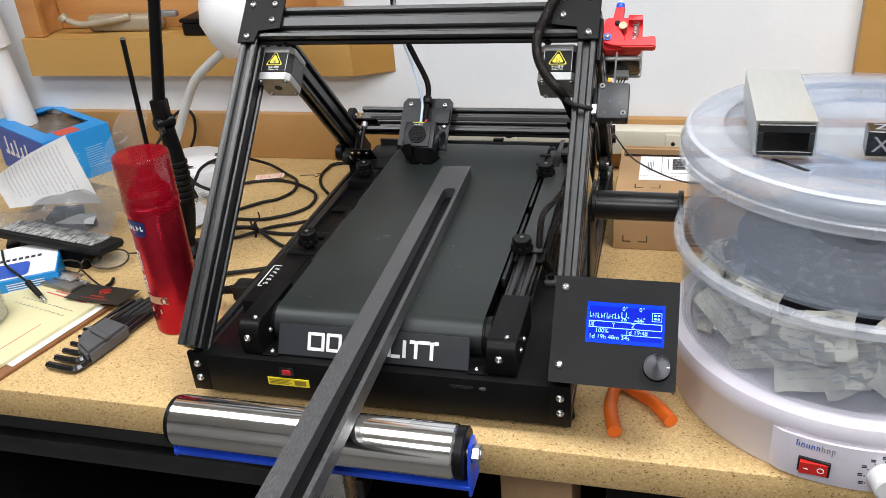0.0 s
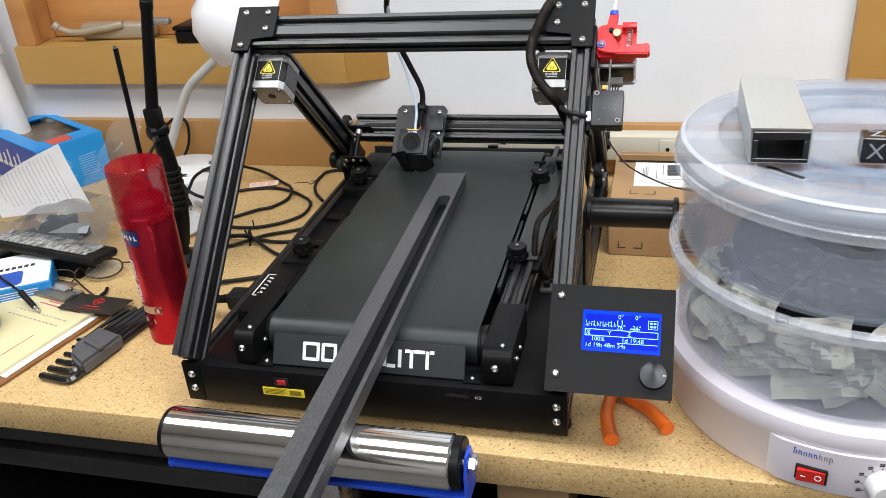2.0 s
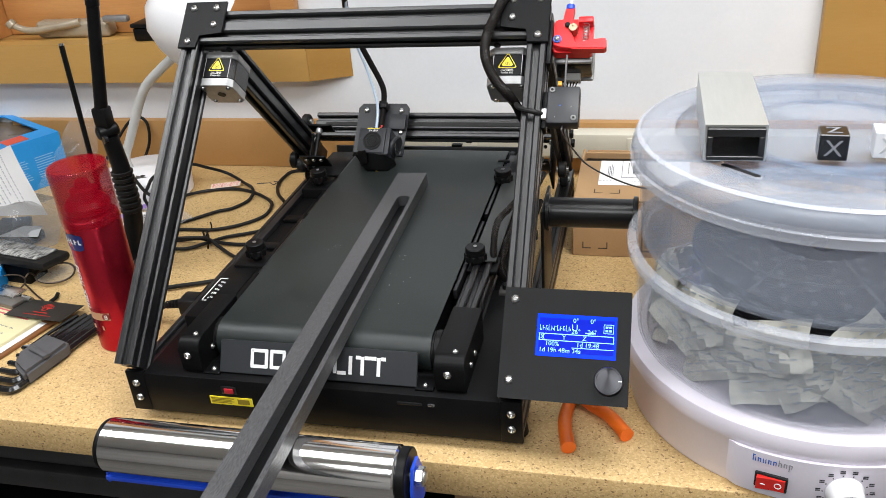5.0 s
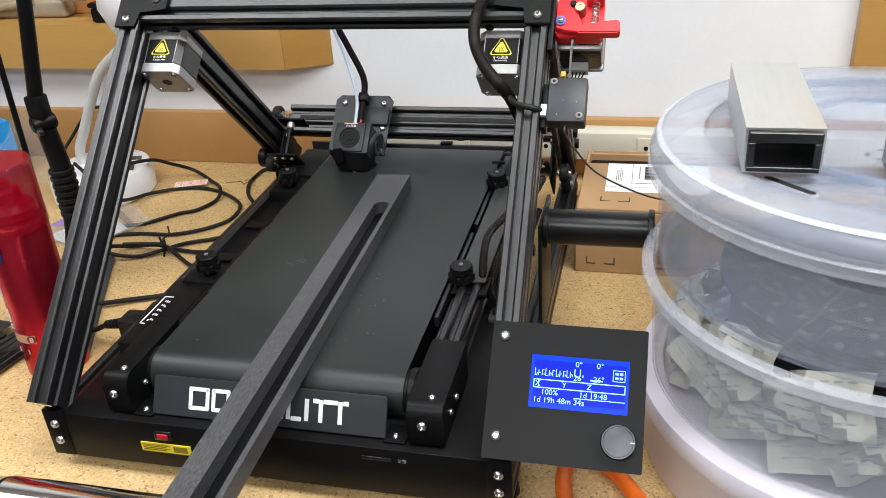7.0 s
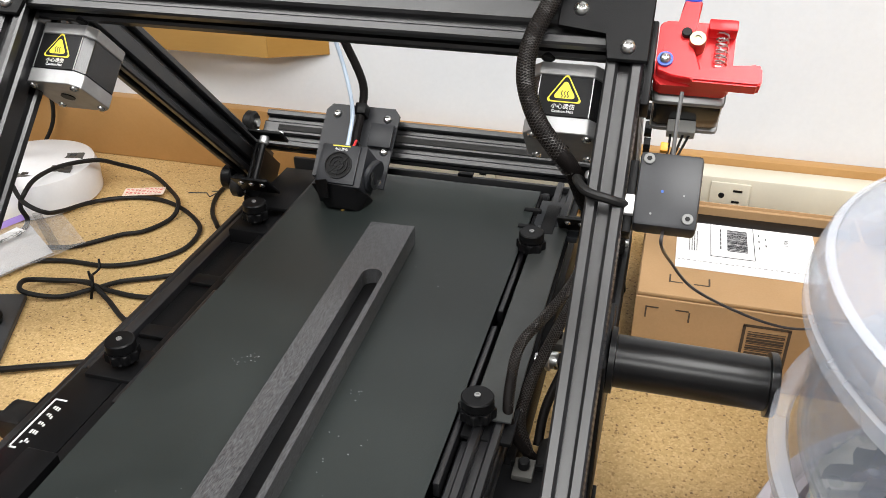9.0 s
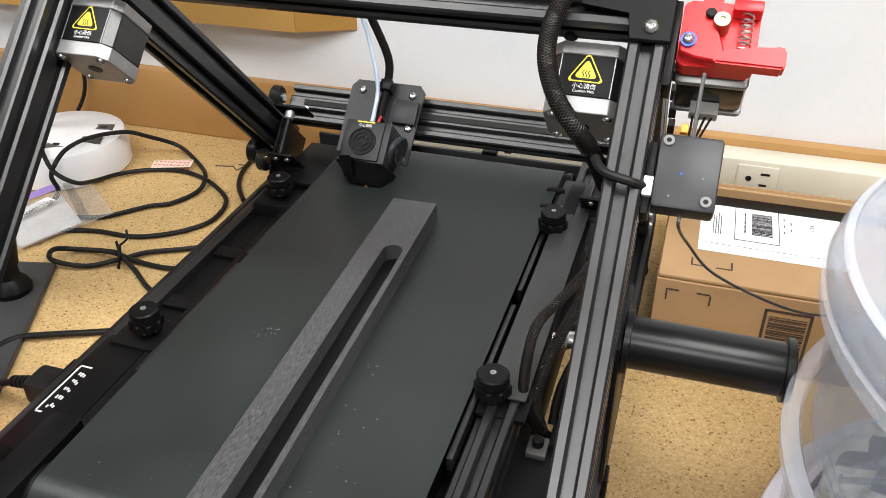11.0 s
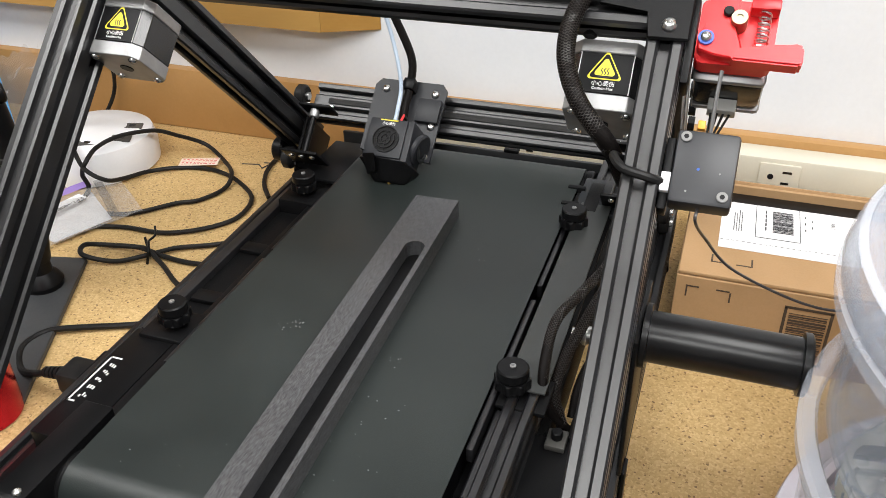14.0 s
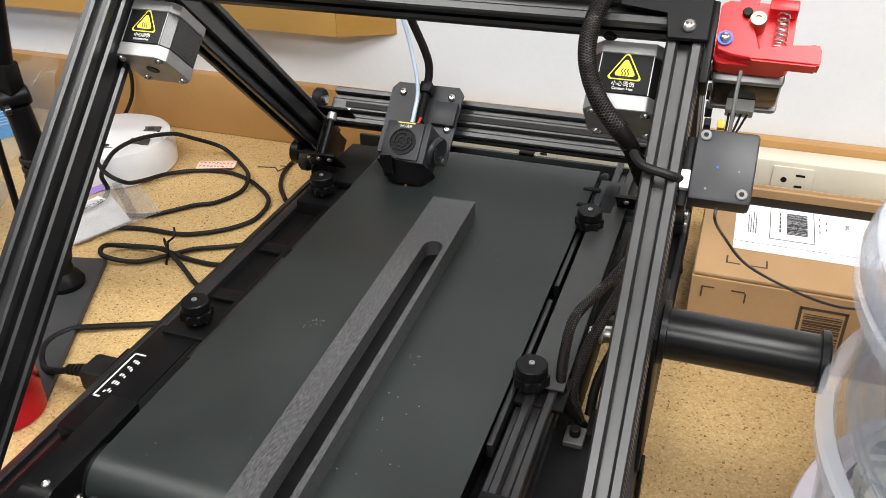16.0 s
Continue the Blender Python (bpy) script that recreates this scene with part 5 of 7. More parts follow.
bm = prism(bmesh.new(), [(-0.0115, 0.003), (0.0115, 0.003), (0.0115, 0.0045), (0.0, 0.0055), (-0.0115, 0.0075)], 0.012,
           SW @ Matrix(((1, 0, 0, 0), (0, 0, -1, 0.006), (0, 1, 0, 0), (0, 0, 0, 1))))
part("rocker", bm, mat("red_rocker", (0.55, 0.02, 0.015), 0.25), sw, "red rocker")
bm = lathe(bmesh.new(), [(0.0022, 0.0048), (0.003, 0.0048), (0.003, 0.0053), (0.0022, 0.0053)], SW @ pose(0.006, 0, 0), 16, closed=True)
box(bm, (-0.008, -0.0004, 0.0068), (-0.004, 0.0004, 0.0072), 0, SW)
part("switch_mark", bm, M_WHITEINK, sw)
DIAL = face_m(3.5, 0.0245, R + 0.003)
bm = lathe(bmesh.new(), [(0, 0.017), (0.0115, 0.017), (0.0135, 0.0155), (0.0145, 0.003), (0.0155, 0.001), (0.0155, 0), (0, 0)], DIAL, 40)
dl = part("temperature_dial", bm, M_WHITEP, ctrl, "white temperature dial")
bm = box(bmesh.new(), (-0.001, 0.002, 0.0171), (0.001, 0.011, 0.0176), 0, DIAL)
part("dial_mark", bm, M_GREYINK, dl)
bm = bmesh.new()
for k in range(10):
    a = radians(205 - 26 * k)
    for dy in (0, 0.0018):
        x, y = 0.0215 * math.cos(a), 0.0205 * math.sin(a)
        box(bm, (x - 0.002, y + dy, 0.0002), (x + 0.002, y + dy + 0.001, 0.0006), 0, DIAL)
    box(bm, (0.0178 * math.cos(a) - 0.0005, 0.0178 * math.sin(a) - 0.0005, 0.0002), (0.0178 * math.cos(a) + 0.0005, 0.0178 * math.sin(a) + 0.0005, 0.0006), 0, DIAL)
part("scale_marks", bm, M_INK, ctrl)
# tiers
def tier(z0, z1, name):
    t = 0.0022
    bm = lathe(bmesh.new(), [(R - 0.014, z0), (R - 0.0105, z0 + 0.004), (R - 0.006, z1 - 0.012), (R - 0.006 - t, z1 - 0.012), (R - 0.0105 - t, z0 + 0.004), (R - 0.014 - t, z0)], DM, 96, closed=True)
    ob = part(name, bm, M_MILKY, dryer, "milky clear round tier wall")
    bm = lathe(bmesh.new(), [(R - 0.0075, z1 - 0.0125), (R - 0.001, z1 - 0.012), (R + 0.002, z1 - 0.010), (R + 0.0025, z1 - 0.002), (R, z1), (R - 0.006, z1), (R - 0.008, z1 - 0.003)], DM, 96, closed=True)
    part("tier_rim", bm, M_MILKYRIM, ob)
    return ob


t1 = tier(0.072, 0.172, "lower_tier")
t2 = tier(0.173, 0.262, "upper_tier")
# perforated tray between the tiers: ring plates with holes
bm = bmesh.new()
n_seg = 120
tray_z = 0.1755
radii = [0.05, 0.058, 0.066, 0.078, 0.086, 0.098, 0.106, 0.118, 0.126, 0.138, 0.146, 0.157]
grid = [[bm.verts.new(DC + Vector((r * math.cos(k * math.tau / n_seg), r * math.sin(k * math.tau / n_seg), tray_z))) for k in range(n_seg)] for r in radii]
for i in range(len(radii) - 1):
    for k in range(n_seg):
        bm.faces.new((grid[i][k], grid[i + 1][k], grid[i + 1][(k + 1) % n_seg], grid[i][(k + 1) % n_seg]))
bmesh.ops.solidify(bm, geom=bm.faces[:], thickness=0.002)
tray = part("tray", bm, M_TRAY, dryer, "milky perforated tray", smooth=0)
bm = bmesh.new()
for r, cnt in ((0.055, 14), (0.072, 18), (0.090, 24), (0.110, 30), (0.130, 34), (0.150, 40)):
    for k in range(cnt):
        a = (k + 0.5 * (cnt % 4 == 2)) * math.tau / cnt
        lathe(bm, [(0.0036, 0), (0.0033, 0.0012), (0.002, 0.0018), (0, 0.002)], Matrix.Translation(DC + Vector((r * math.cos(a), r * math.sin(a), tray_z + 0.0012))), 8)
tagged(part("tray_studs", bm, M_MILKY, tray, "rows of small raised studs"), kind="stuff")
bm = bmesh.new()
for a in range(0, 360, 45):
    box(bm, (0.052, -0.0012, tray_z + 0.0011), (0.156, 0.0012, tray_z + 0.0032), 0, DM @ pose(0, 0, 0, 0, 0, a + 12))
for r in (0.1, 0.158):
    lathe(bm, [(r - 0.0013, tray_z + 0.001), (r - 0.001, tray_z + 0.0035), (r + 0.001, tray_z + 0.0035), (r + 0.0013, tray_z + 0.001)], DM, 72, closed=True)
part("tray_ribs", bm, M_TRAY, tray, "moulded ribs of the tray")
# lid
RIDGE = 0.087
lid_prof = [(R + 0.001, 0.2625), (R + 0.0015, 0.2665), (R - 0.001, 0.275), (R - 0.004, 0.2785), (R - 0.011, 0.280), (0.140, 0.2812), (0.1365, 0.280)]
lower = [(r - 0.0006, z - 0.0022) for r, z in reversed(lid_prof)]
bm = lathe(bmesh.new(), lid_prof + lower, DM, 96, closed=True)
lid = part("lid", bm, M_LID, dryer, "milky clear stepped lid")
prof = [(0.1364, 0.2798), (0.134, 0.2758), (RIDGE + 0.004, 0.2752), (RIDGE + 0.002, 0.279), (RIDGE - 0.003, 0.279), (RIDGE - 0.005, 0.2745), (0, 0.274)]
lower = [(r, z - 0.0022) for r, z in reversed(prof)]
part("lid_recess", lathe(bmesh.new(), prof + lower[1:], DM, 96), M_RECESS, lid, "clearer sunken middle of the lid")
bm = lathe(bmesh.new(), [(R - 0.003, 0.2788), (R - 0.0045, 0.2800), (R - 0.007, 0.2806), (R - 0.006, 0.2793)], DM, 96, closed=True)
part("lid_ring", bm, M_MILKYRIM, lid)
M_VENT = mat("vent_dark", (0.006, 0.006, 0.008), 0.8)
for a in (-134, -44, 46, 136):
    m = DM @ pose(0, 0, 0, 0, 0, a)
    bm = prism(bmesh.new(), round_rect(0.1215, -0.019, 0.1275, 0.019, 0.0028), 0.0008, m @ Matrix.Translation((0, 0, 0.2760)))
    vent = part("vent_slot", bm, M_VENT, lid, "dark vent slot")
    bm = bmesh.new()
    ring_o, ring_i = round_rect(0.1197, -0.021, 0.1293, 0.021, 0.0045), round_rect(0.1213, -0.0192, 0.1277, 0.0192, 0.003)
    lo = [bm.verts.new(m @ Vector((x, y, 0.2759))) for x, y in ring_o]
    hi = [bm.verts.new(m @ Vector((x, y, 0.2774))) for x, y in ring_i]
    for i in range(len(lo)):
        bm.faces.new((lo[i], lo[(i + 1) % len(lo)], hi[(i + 1) % len(lo)], hi[i]))
    part("vent_lip", bm, M_MILKYRIM, vent)
# things inside: filament spool on the tray, drying packets below
spool = thing("filament_spool", DC + Vector((0.006, 0.004, 0.07)), "dark filament spool lying inside the dryer", "spool")
SM = Matrix.Translation(DC + Vector((0.006, 0.004, -0.0775)))
M_SPOOL = mat("dark_blue_black_plastic", (0.008, 0.013, 0.028), 0.4, col2=(0.012, 0.020, 0.042), scale=30)
for z in (0.1475, 0.236):
    bm = lathe(bmesh.new(), [(0.012, z), (0.120, z), (0.120, z + 0.004), (0.012, z + 0.004)], SM, 64, closed=True)
    part("spool_flange", bm, M_SPOOL, spool)
part("spool_hub", lathe(bmesh.new(), [(0.03, 0.1518), (0.034, 0.1518), (0.034, 0.2358), (0.03, 0.2358)], SM, 40, closed=True), M_SPOOL, spool)
part("wound_filament", lathe(bmesh.new(), [(0.0345, 0.152)] + [(0.108 + 0.0009 * (k % 2), 0.152 + k * 0.0026) for k in range(33)] + [(0.0345, 0.2356)], SM, 64), mat("wound_black_filament", (0.012, 0.012, 0.016), 0.3), spool)
M_PACK = mat("desiccant_paper", (0.56, 0.55, 0.49), 0.6, col2=(0.66, 0.65, 0.58), scale=60, bump=0.25, bscale=150)
M_PACKINK = mat("blue_grey_print", (0.38, 0.42, 0.47), 0.6)


def packet(at, w, h, rx, ry, rz):
    m = pose(*at, rx, ry, rz)
    ob = thing("desiccant_packet", at, "white paper desiccant packet lying in the lower tier", "desiccant", "desiccant packets in the dryer")
    bm = bmesh.new()
    nx, ny = 8, 6
    rows = []
    for top in (1, -1):
        rows.append([[bm.verts.new(m @ Vector(((i / nx - 0.5) * w, (j / ny - 0.5) * h,
                     top * 0.007 * (max(0, math.sin(math.pi * min(max((i / nx - 0.08) / 0.84, 0), 1)) * math.sin(math.pi * j / ny)) ** 0.6) + 0.004 * math.sin(i * 1.3 + j)))) for j in range(ny + 1)] for i in range(nx + 1)])
    for t in (0, 1):
        for i in range(nx):
            for j in range(ny):
                bm.faces.new((rows[t][i][j], rows[t][i + 1][j], rows[t][i + 1][j + 1], rows[t][i][j + 1]))
    bmesh.ops.remove_doubles(bm, verts=bm.verts, dist=1e-5)
    part("pouch", bm, M_PACK, ob)
    bm = bmesh.new()
    for j in range(4):
        for i in range(5):
            x, y = (i / 5 - 0.38) * w * 0.8, (j / 4 - 0.36) * h * 0.8
            box(bm, (x - w * 0.05, y, 0.0085), (x + w * 0.05, y + 0.0012, 0.0092), 0, m)
    part("printing", bm, M_PACKINK, ob)


rnd = random.Random(12)
for k in range(30):
    a = radians(-185 + 6.6 * k + rnd.uniform(-4, 4))
    r = rnd.uniform(0.130, 0.140)
    packet((DC.x + r * math.cos(a), DC.y + r * math.sin(a), 0.094 + 0.015 * (k % 4) + rnd.uniform(-0.004, 0.006)), rnd.uniform(0.055, 0.078), rnd.uniform(0.036, 0.048), rnd.uniform(40, 88), rnd.uniform(-48, 48), math.degrees(a) + 90 + rnd.uniform(-14, 14))
for k in range(8):
    a = radians(20 + 18 * k)
    packet((DC.x + 0.137 * math.cos(a), DC.y + 0.137 * math.sin(a), 0.092 + 0.014 * (k % 2)), rnd.uniform(0.055, 0.07), rnd.uniform(0.034, 0.042), rnd.uniform(55, 85), rnd.uniform(-30, 30), math.degrees(a) + 90)

# things on the lid
tub = thing("square_tube", (0.385, 0.16, 0.2815), "short brushed steel rectangular tube with a black lining on the lid", "metal tube")
TM = pose(0.3803, 0.131, 0.2818, 0, 0, 0)
TW, TH, TL = 0.0243, 0.031, 0.0735
o4 = [(-TW, 0), (TW, 0), (TW, TH), (-TW, TH)]
i4 = [(-TW + 0.0018, 0.0018), (TW - 0.0018, 0.0018), (TW - 0.0018, TH - 0.0018), (-TW + 0.0018, TH - 0.0018)]
bm = bmesh.new()
loops = [[bm.verts.new(TM @ Vector((x, y, z))) for x, z in ring] for y in (-TL, TL) for ring in (o4, i4)]
for i in range(4):
    j = (i + 1) % 4
    for a, b in ((0, 1), (2, 3), (0, 2), (1, 3)):
        bm.faces.new((loops[a][i], loops[a][j], loops[b][j], loops[b][i]))
part("tube_shell", bm, M_ALU, tub, "brushed steel shell", smooth=0)
bm = bmesh.new()
for lo, hi in (((-TW + 0.002, -TL - 0.004, 0.002), (TW - 0.002, TL, 0.0055)), ((-TW + 0.002, -TL - 0.004, TH - 0.009), (TW - 0.002, TL, TH - 0.002)),
               ((-TW + 0.002, -TL - 0.004, 0.0055), (-TW + 0.0065, TL, TH - 0.009)), ((TW - 0.0065, -TL - 0.004, 0.0055), (TW - 0.002, TL, TH - 0.009))):
    box(bm, lo, hi, 0.0005, TM, 1)
part("black_lining", bm, M_GLOSSBLK, tub, "black printed lining", smooth=0)


def cube(at, rz, material, ink, label):
    m = pose(*at, 0, 0, rz)
    ob = thing("calibration_cube", at, label, "printed cube", "printed cubes on the lid")
    part("cube", box(bmesh.new(), (-0.011, -0.011, 0), (0.011, 0.011, 0.022), 0.0008, m, 1), material, ob, smooth=0)
    part("lettering", text_bm("X", 0.019, m @ pose(0, -0.0112, 0.0042, 90), 0.0003, "CENTER"), ink, ob)
    part("lettering", text_bm("Z", 0.019, m @ pose(0, -0.0062, 0.0222), 0.0003, "CENTER"), ink, ob)


cube((0.4575, 0.078, 0.2793), -4, M_GLOSSBLK, M_GREYINK, "small black printed cube with a raised X")
cube((0.500, 0.084, 0.2793), -6, M_WHITEP, mat("pale_grey", (0.5, 0.5, 0.5), 0.5), "small white printed cube with a raised X")
bm = bmesh.new()
pts = [[DC + Vector((-0.06 + 0.012 * i, 0.02 + 0.01 * j - 0.004 * i, 0.2840 + 0.006 * abs(math.sin(i * 1.7 + j * 2.1)))) for j in range(5)] for i in range(11)]
vs = [[bm.verts.new(p) for p in row] for row in pts]
for i in range(10):
    for j in range(4):
        bm.faces.new((vs[i][j], vs[i + 1][j], vs[i + 1][j + 1], vs[i][j + 1]))
solo("plastic_scrap", bm, M_BAG, "crumpled clear plastic scrap on the lid", "plastic scrap", smooth=0)


# ---- cardboard parcel behind the spool holder ----
parcel = thing("cardboard_parcel", (0.30, 0.49, 0), "brown cardboard parcel with a white shipping label", "parcel")
X0, X1, Y0, Y1, ZT = 0.219, 0.42, 0.403, 0.60, 0.08
bm = bmesh.new()
for lo, hi in (((X0, Y0, 0.0006), (X1, Y0 + 0.004, ZT)), ((X0, Y1 - 0.004, 0.0006), (X1, Y1, ZT - 0.006)), ((X0, Y0 + 0.004, 0.0006), (X0 + 0.004, Y1 - 0.004, ZT)), ((X1 - 0.004, Y0 + 0.004, 0.0006), (X1, Y1 - 0.004, ZT)), ((X0 + 0.004, Y0 + 0.004, 0.0006), (X1 - 0.004, Y1 - 0.004, 0.004))):
    part("carton_wall", box(bmesh.new(), lo, hi, 0.0006, I4, 1), M_CARD, parcel)
bm.free()
bm = box(bmesh.new(), (X0 + 0.001, Y0 + 0.001, ZT + 0.0005), (X1 - 0.001, 0.540, ZT + 0.0042), 0.001)
part("front_flap", bm, M_CARD, parcel)
# added black block: gives the open gap its dark, shaded inside
part("gap_shade_block", box(bmesh.new(), (X0 + 0.0045, 0.5415, 0.005), (X1 - 0.0045, 0.5955, 0.066), 0.002), M_BLACK, parcel, "black block standing in for the shade inside the open gap")
bm = box(bmesh.new(), (X0 + 0.006, 0.0, 0), (X1 + 0.02, 0.0055, 0.0035), 0.0003, pose(0, 0.6045, ZT - 0.0105, 74), 1)
part("rear_flap", bm, M_CARD, parcel, "raised rear flap edge")
bm = box(bmesh.new(), (0.249, 0.452, ZT + 0.0044), (0.372, 0.5385, ZT + 0.0048))
lab = part("shipping_label", bm, M_PAPER, parcel, "white shipping label with bar codes")
bm = bmesh.new()
rnd = random.Random(5)
LZ0, LZ1 = ZT + 0.0049, ZT + 0.0051
y = 0.490
while y < 0.53:  # bar code, its bars across the label
    w = rnd.choice((0.0005, 0.0009, 0.0014))
    box(bm, (0.2945, y, LZ0), (0.3125, y + w, LZ1))
    y += w + rnd.choice((0.0006, 0.001))
for x in (0.2795, 0.318):
    box(bm, (x, 0.478, LZ0), (x + 0.0006, 0.54, LZ1))
box(bm, (0.2795, 0.4775, LZ0), (0.318, 0.4782, LZ1))
for k in range(26):
    box(bm, (0.250 + k * 0.0047, 0.4655, LZ0), (0.2527 + k * 0.0047, 0.4659, LZ1))
for c in range(4):
    yy = 0.484
    for k in range(12):
        ln = rnd.uniform(0.001, 0.0035)
        box(bm, (0.2605 + c * 0.0022, yy, LZ0), (0.2612 + c * 0.0022, yy + ln, LZ1))
        yy += ln + 0.0008
for k in range(5):
    box(bm, (0.288, 0.492 + k * 0.008, LZ0), (0.2892, 0.498 + k * 0.008, LZ1))
    box(bm, (0.3225 + 0.006 * (k % 2), 0.50 + k * 0.006, LZ0), (0.3235 + 0.006 * (k % 2), 0.504 + k * 0.006, LZ1))
part("label_print", bm, M_INK, lab)
part("lettering", text_bm("R011", 0.0055, pose(0.345, 0.523, LZ0, 0, 0, -90), 0.0001), M_INK, lab)
bm = bmesh.new()
for x, y, dx, dy in ((0.245, 0.425, 1, 1), (0.278, 0.425, -1, 1)):
    box(bm, (min(x, x + 0.012 * dx), y, ZT + 0.0043), (max(x, x + 0.012 * dx), y + 0.0015, ZT + 0.0045))
    box(bm, (x, y, ZT + 0.0046), (x + 0.0015, y + 0.012, ZT + 0.0048))
for x, z, dx, dz in ((0.228, 0.07, 1, -1), (0.264, 0.07, -1, -1), (0.232, 0.012, 1, 1), (0.264, 0.012, -1, 1)):
    box(bm, (min(x, x + 0.011 * dx), Y0 - 0.0004, z), (max(x, x + 0.011 * dx), Y0 - 0.0002, z + 0.0014))
    box(bm, (x, Y0 - 0.0007, min(z, z + 0.01 * dz)), (x + 0.0014, Y0 - 0.0005, max(z, z + 0.01 * dz)))
for lo, hi in (((0.309, 0.010), (0.3115, 0.066)), ((0.345, 0.010), (0.3475, 0.066)), ((0.309, 0.0645), (0.3475, 0.067)), ((0.309, 0.009), (0.3475, 0.0115))):
    box(bm, (lo[0], Y0 - 0.0004, lo[1]), (hi[0], Y0 - 0.0002, hi[1]))
z = 0.015
while z < 0.06:
    w = rnd.choice((0.0007, 0.0013, 0.002))
    box(bm, (0.3135, Y0 - 0.0004, z), (0.3435, Y0 - 0.0002, z + w))
    z += w + rnd.choice((0.0008, 0.0014))
tagged(part("carton_print", bm, M_CARDDK, parcel), kind="stuff")

# ---- roller stand in front of the bench ----
stand = thing("roller_stand", (0, -0.135, -0.9), "chrome roller on a blue bracket and steel stand", "roller stand")
RY, RZ, RR = -0.121, 0.0735, 0.0242
bm = lathe(bmesh.new(), [(0, 0.0), (RR - 0.002, 0.0), (RR, 0.002), (RR, 0.268), (RR - 0.002, 0.27), (0, 0.27)], frame_of((-0.1455, RY, RZ), (0.2, RY, RZ)), 64)
part("roller", bm, M_CHROME, stand, "polished chrome roller")
for x0, x1 in ((-0.149, -0.1452), (0.1242, 0.133)):
    part("roller_cap", cyl(bmesh.new(), (x0, RY, RZ), (x1, RY, RZ), RR - 0.001, None, 40, 0.001), M_BLACK, stand)
part("axle", cyl(bmesh.new(), (-0.158, RY, RZ), (0.146, RY, RZ), 0.005, None, 12, 0.001), M_STEEL, stand)
for x in (-0.1525, 0.135):
    bm = prism(bmesh.new(), [(-0.014, -0.036), (0.018, -0.036), (0.018, -0.005), (0.010, 0.012), (-0.006, 0.012), (-0.014, -0.005)] if x > 0 else [(-0.010, -0.036), (0.010, -0.036), (0.009, 0.002), (-0.009, 0.002)], 0.0025,
               Matrix(((0, 0, 1, x), (1, 0, 0, RY), (0, 1, 0, RZ), (0, 0, 0, 1))))
    part("end_bracket", bm, M_BLUEP, stand, "blue painted end bracket")
bm = box(bmesh.new(), (-0.15, RY - 0.012, RZ - 0.030), (0.1375, RY + 0.014, RZ - 0.0275), 0.0006)
box(bm, (-0.15, RY - 0.0145, RZ - 0.030), (0.1375, RY - 0.012, RZ - 0.0255), 0.0006)
box(bm, (-0.15, RY + 0.014, RZ - 0.030), (0.1375, RY + 0.0165, RZ - 0.0255), 0.0006)
part("channel", bm, M_BLUEP, stand, "blue painted channel under the roller")
for x in (0.1375, -0.1525):
    part("axle_nut", cyl(bmesh.new(), (x, RY, RZ), (x + (0.007 if x > 0 else -0.004), RY, RZ), 0.0085, None, 6, 0.0008), M_STEEL, stand)
bm = box(bmesh.new(), (-0.018, RY - 0.012, -0.88), (0.018, RY + 0.016, RZ - 0.0305), 0.002)
part("column", bm, M_STEEL, stand, "galvanised square column")
bm = box(bmesh.new(), (-0.2, RY - 0.03, -0.8995), (0.2, RY + 0.03, -0.88), 0.003)
part("foot_bar", bm, M_POWDER, stand)

# ---- spray can ----
CX, CY = -0.3090, 0.140
can = thing("spray_can", (CX, CY, 0), "red hair spray can with a clear red cap", "spray can")
CM = Matrix.Translation((CX, CY, 0))
M_CANRED = mat("metallic_red_print", (0.48, 0.016, 0.035), 0.27, metal=0.85, col2=(0.56, 0.024, 0.05), scale=8)
bm = lathe(bmesh.new(), [(0, 0.002), (0.027, 0.002), (0.0275, 0.0004), (0.0300, 0.0004), (0.0312, 0.002), (0.0312, 0.167), (0.030, 0.172), (0.024, 0.176), (0, 0.177)], CM, 48)
body = part("can_body", bm, M_CANRED, can, "metallic red can body")
bm = lathe(bmesh.new(), [(0.0314, 0.166), (0.0330, 0.166), (0.0330, 0.180), (0.0325, 0.183), (0.0330, 0.230), (0.0324, 0.2325), (0.0315, 0.2335), (0, 0.2345), (0, 0.2328), (0.0308, 0.2322), (0.0315, 0.2295), (0.0311, 0.183), (0.0316, 0.180)], CM, 48)
part("cap", bm, M_REDCLEAR, can, "clear red cap")
M_VALVE = mat("red_valve", (0.55, 0.01, 0.03), 0.3)
bm = lathe(bmesh.new(), [(0.024, 0.1775), (0.026, 0.186), (0.022, 0.192), (0.016, 0.194), (0.0145, 0.2), (0.0155, 0.204), (0.009, 0.206), (0.008, 0.214), (0, 0.215)], CM, 32)
part("valve", bm, M_VALVE, can, "red spray valve")


def can_bend(bm, r=0.0315):
    for v in bm.verts:
        a, out = v.co.x / r, v.co.z
        v.co = Vector((CX + (r + out) * math.sin(a + CA), CY - (r + out) * math.cos(a + CA), v.co.y))
    return bm


CA = radians(-14)
bm = bmesh.new()
vs = [bm.verts.new((x - 0.005, y + 0.150, 0.0003)) for x, y in ((-0.017, -0.010), (0.010, -0.011), (0.016, -0.009), (0.0175, 0.004), (0.016, 0.0085), (0.004, 0.0105), (-0.004, 0.0085), (-0.017, 0.009))]
bm.faces.new(vs)
bmesh.ops.triangulate(bm, faces=bm.faces)
bmesh.ops.subdivide_edges(bm, edges=bm.edges[:], cuts=3)
part("brand_badge", can_bend(bm), mat("navy_print", (0.012, 0.02, 0.13), 0.3), body, "navy brand badge with a scrolled top", smooth=0)
bm = bmesh.new()
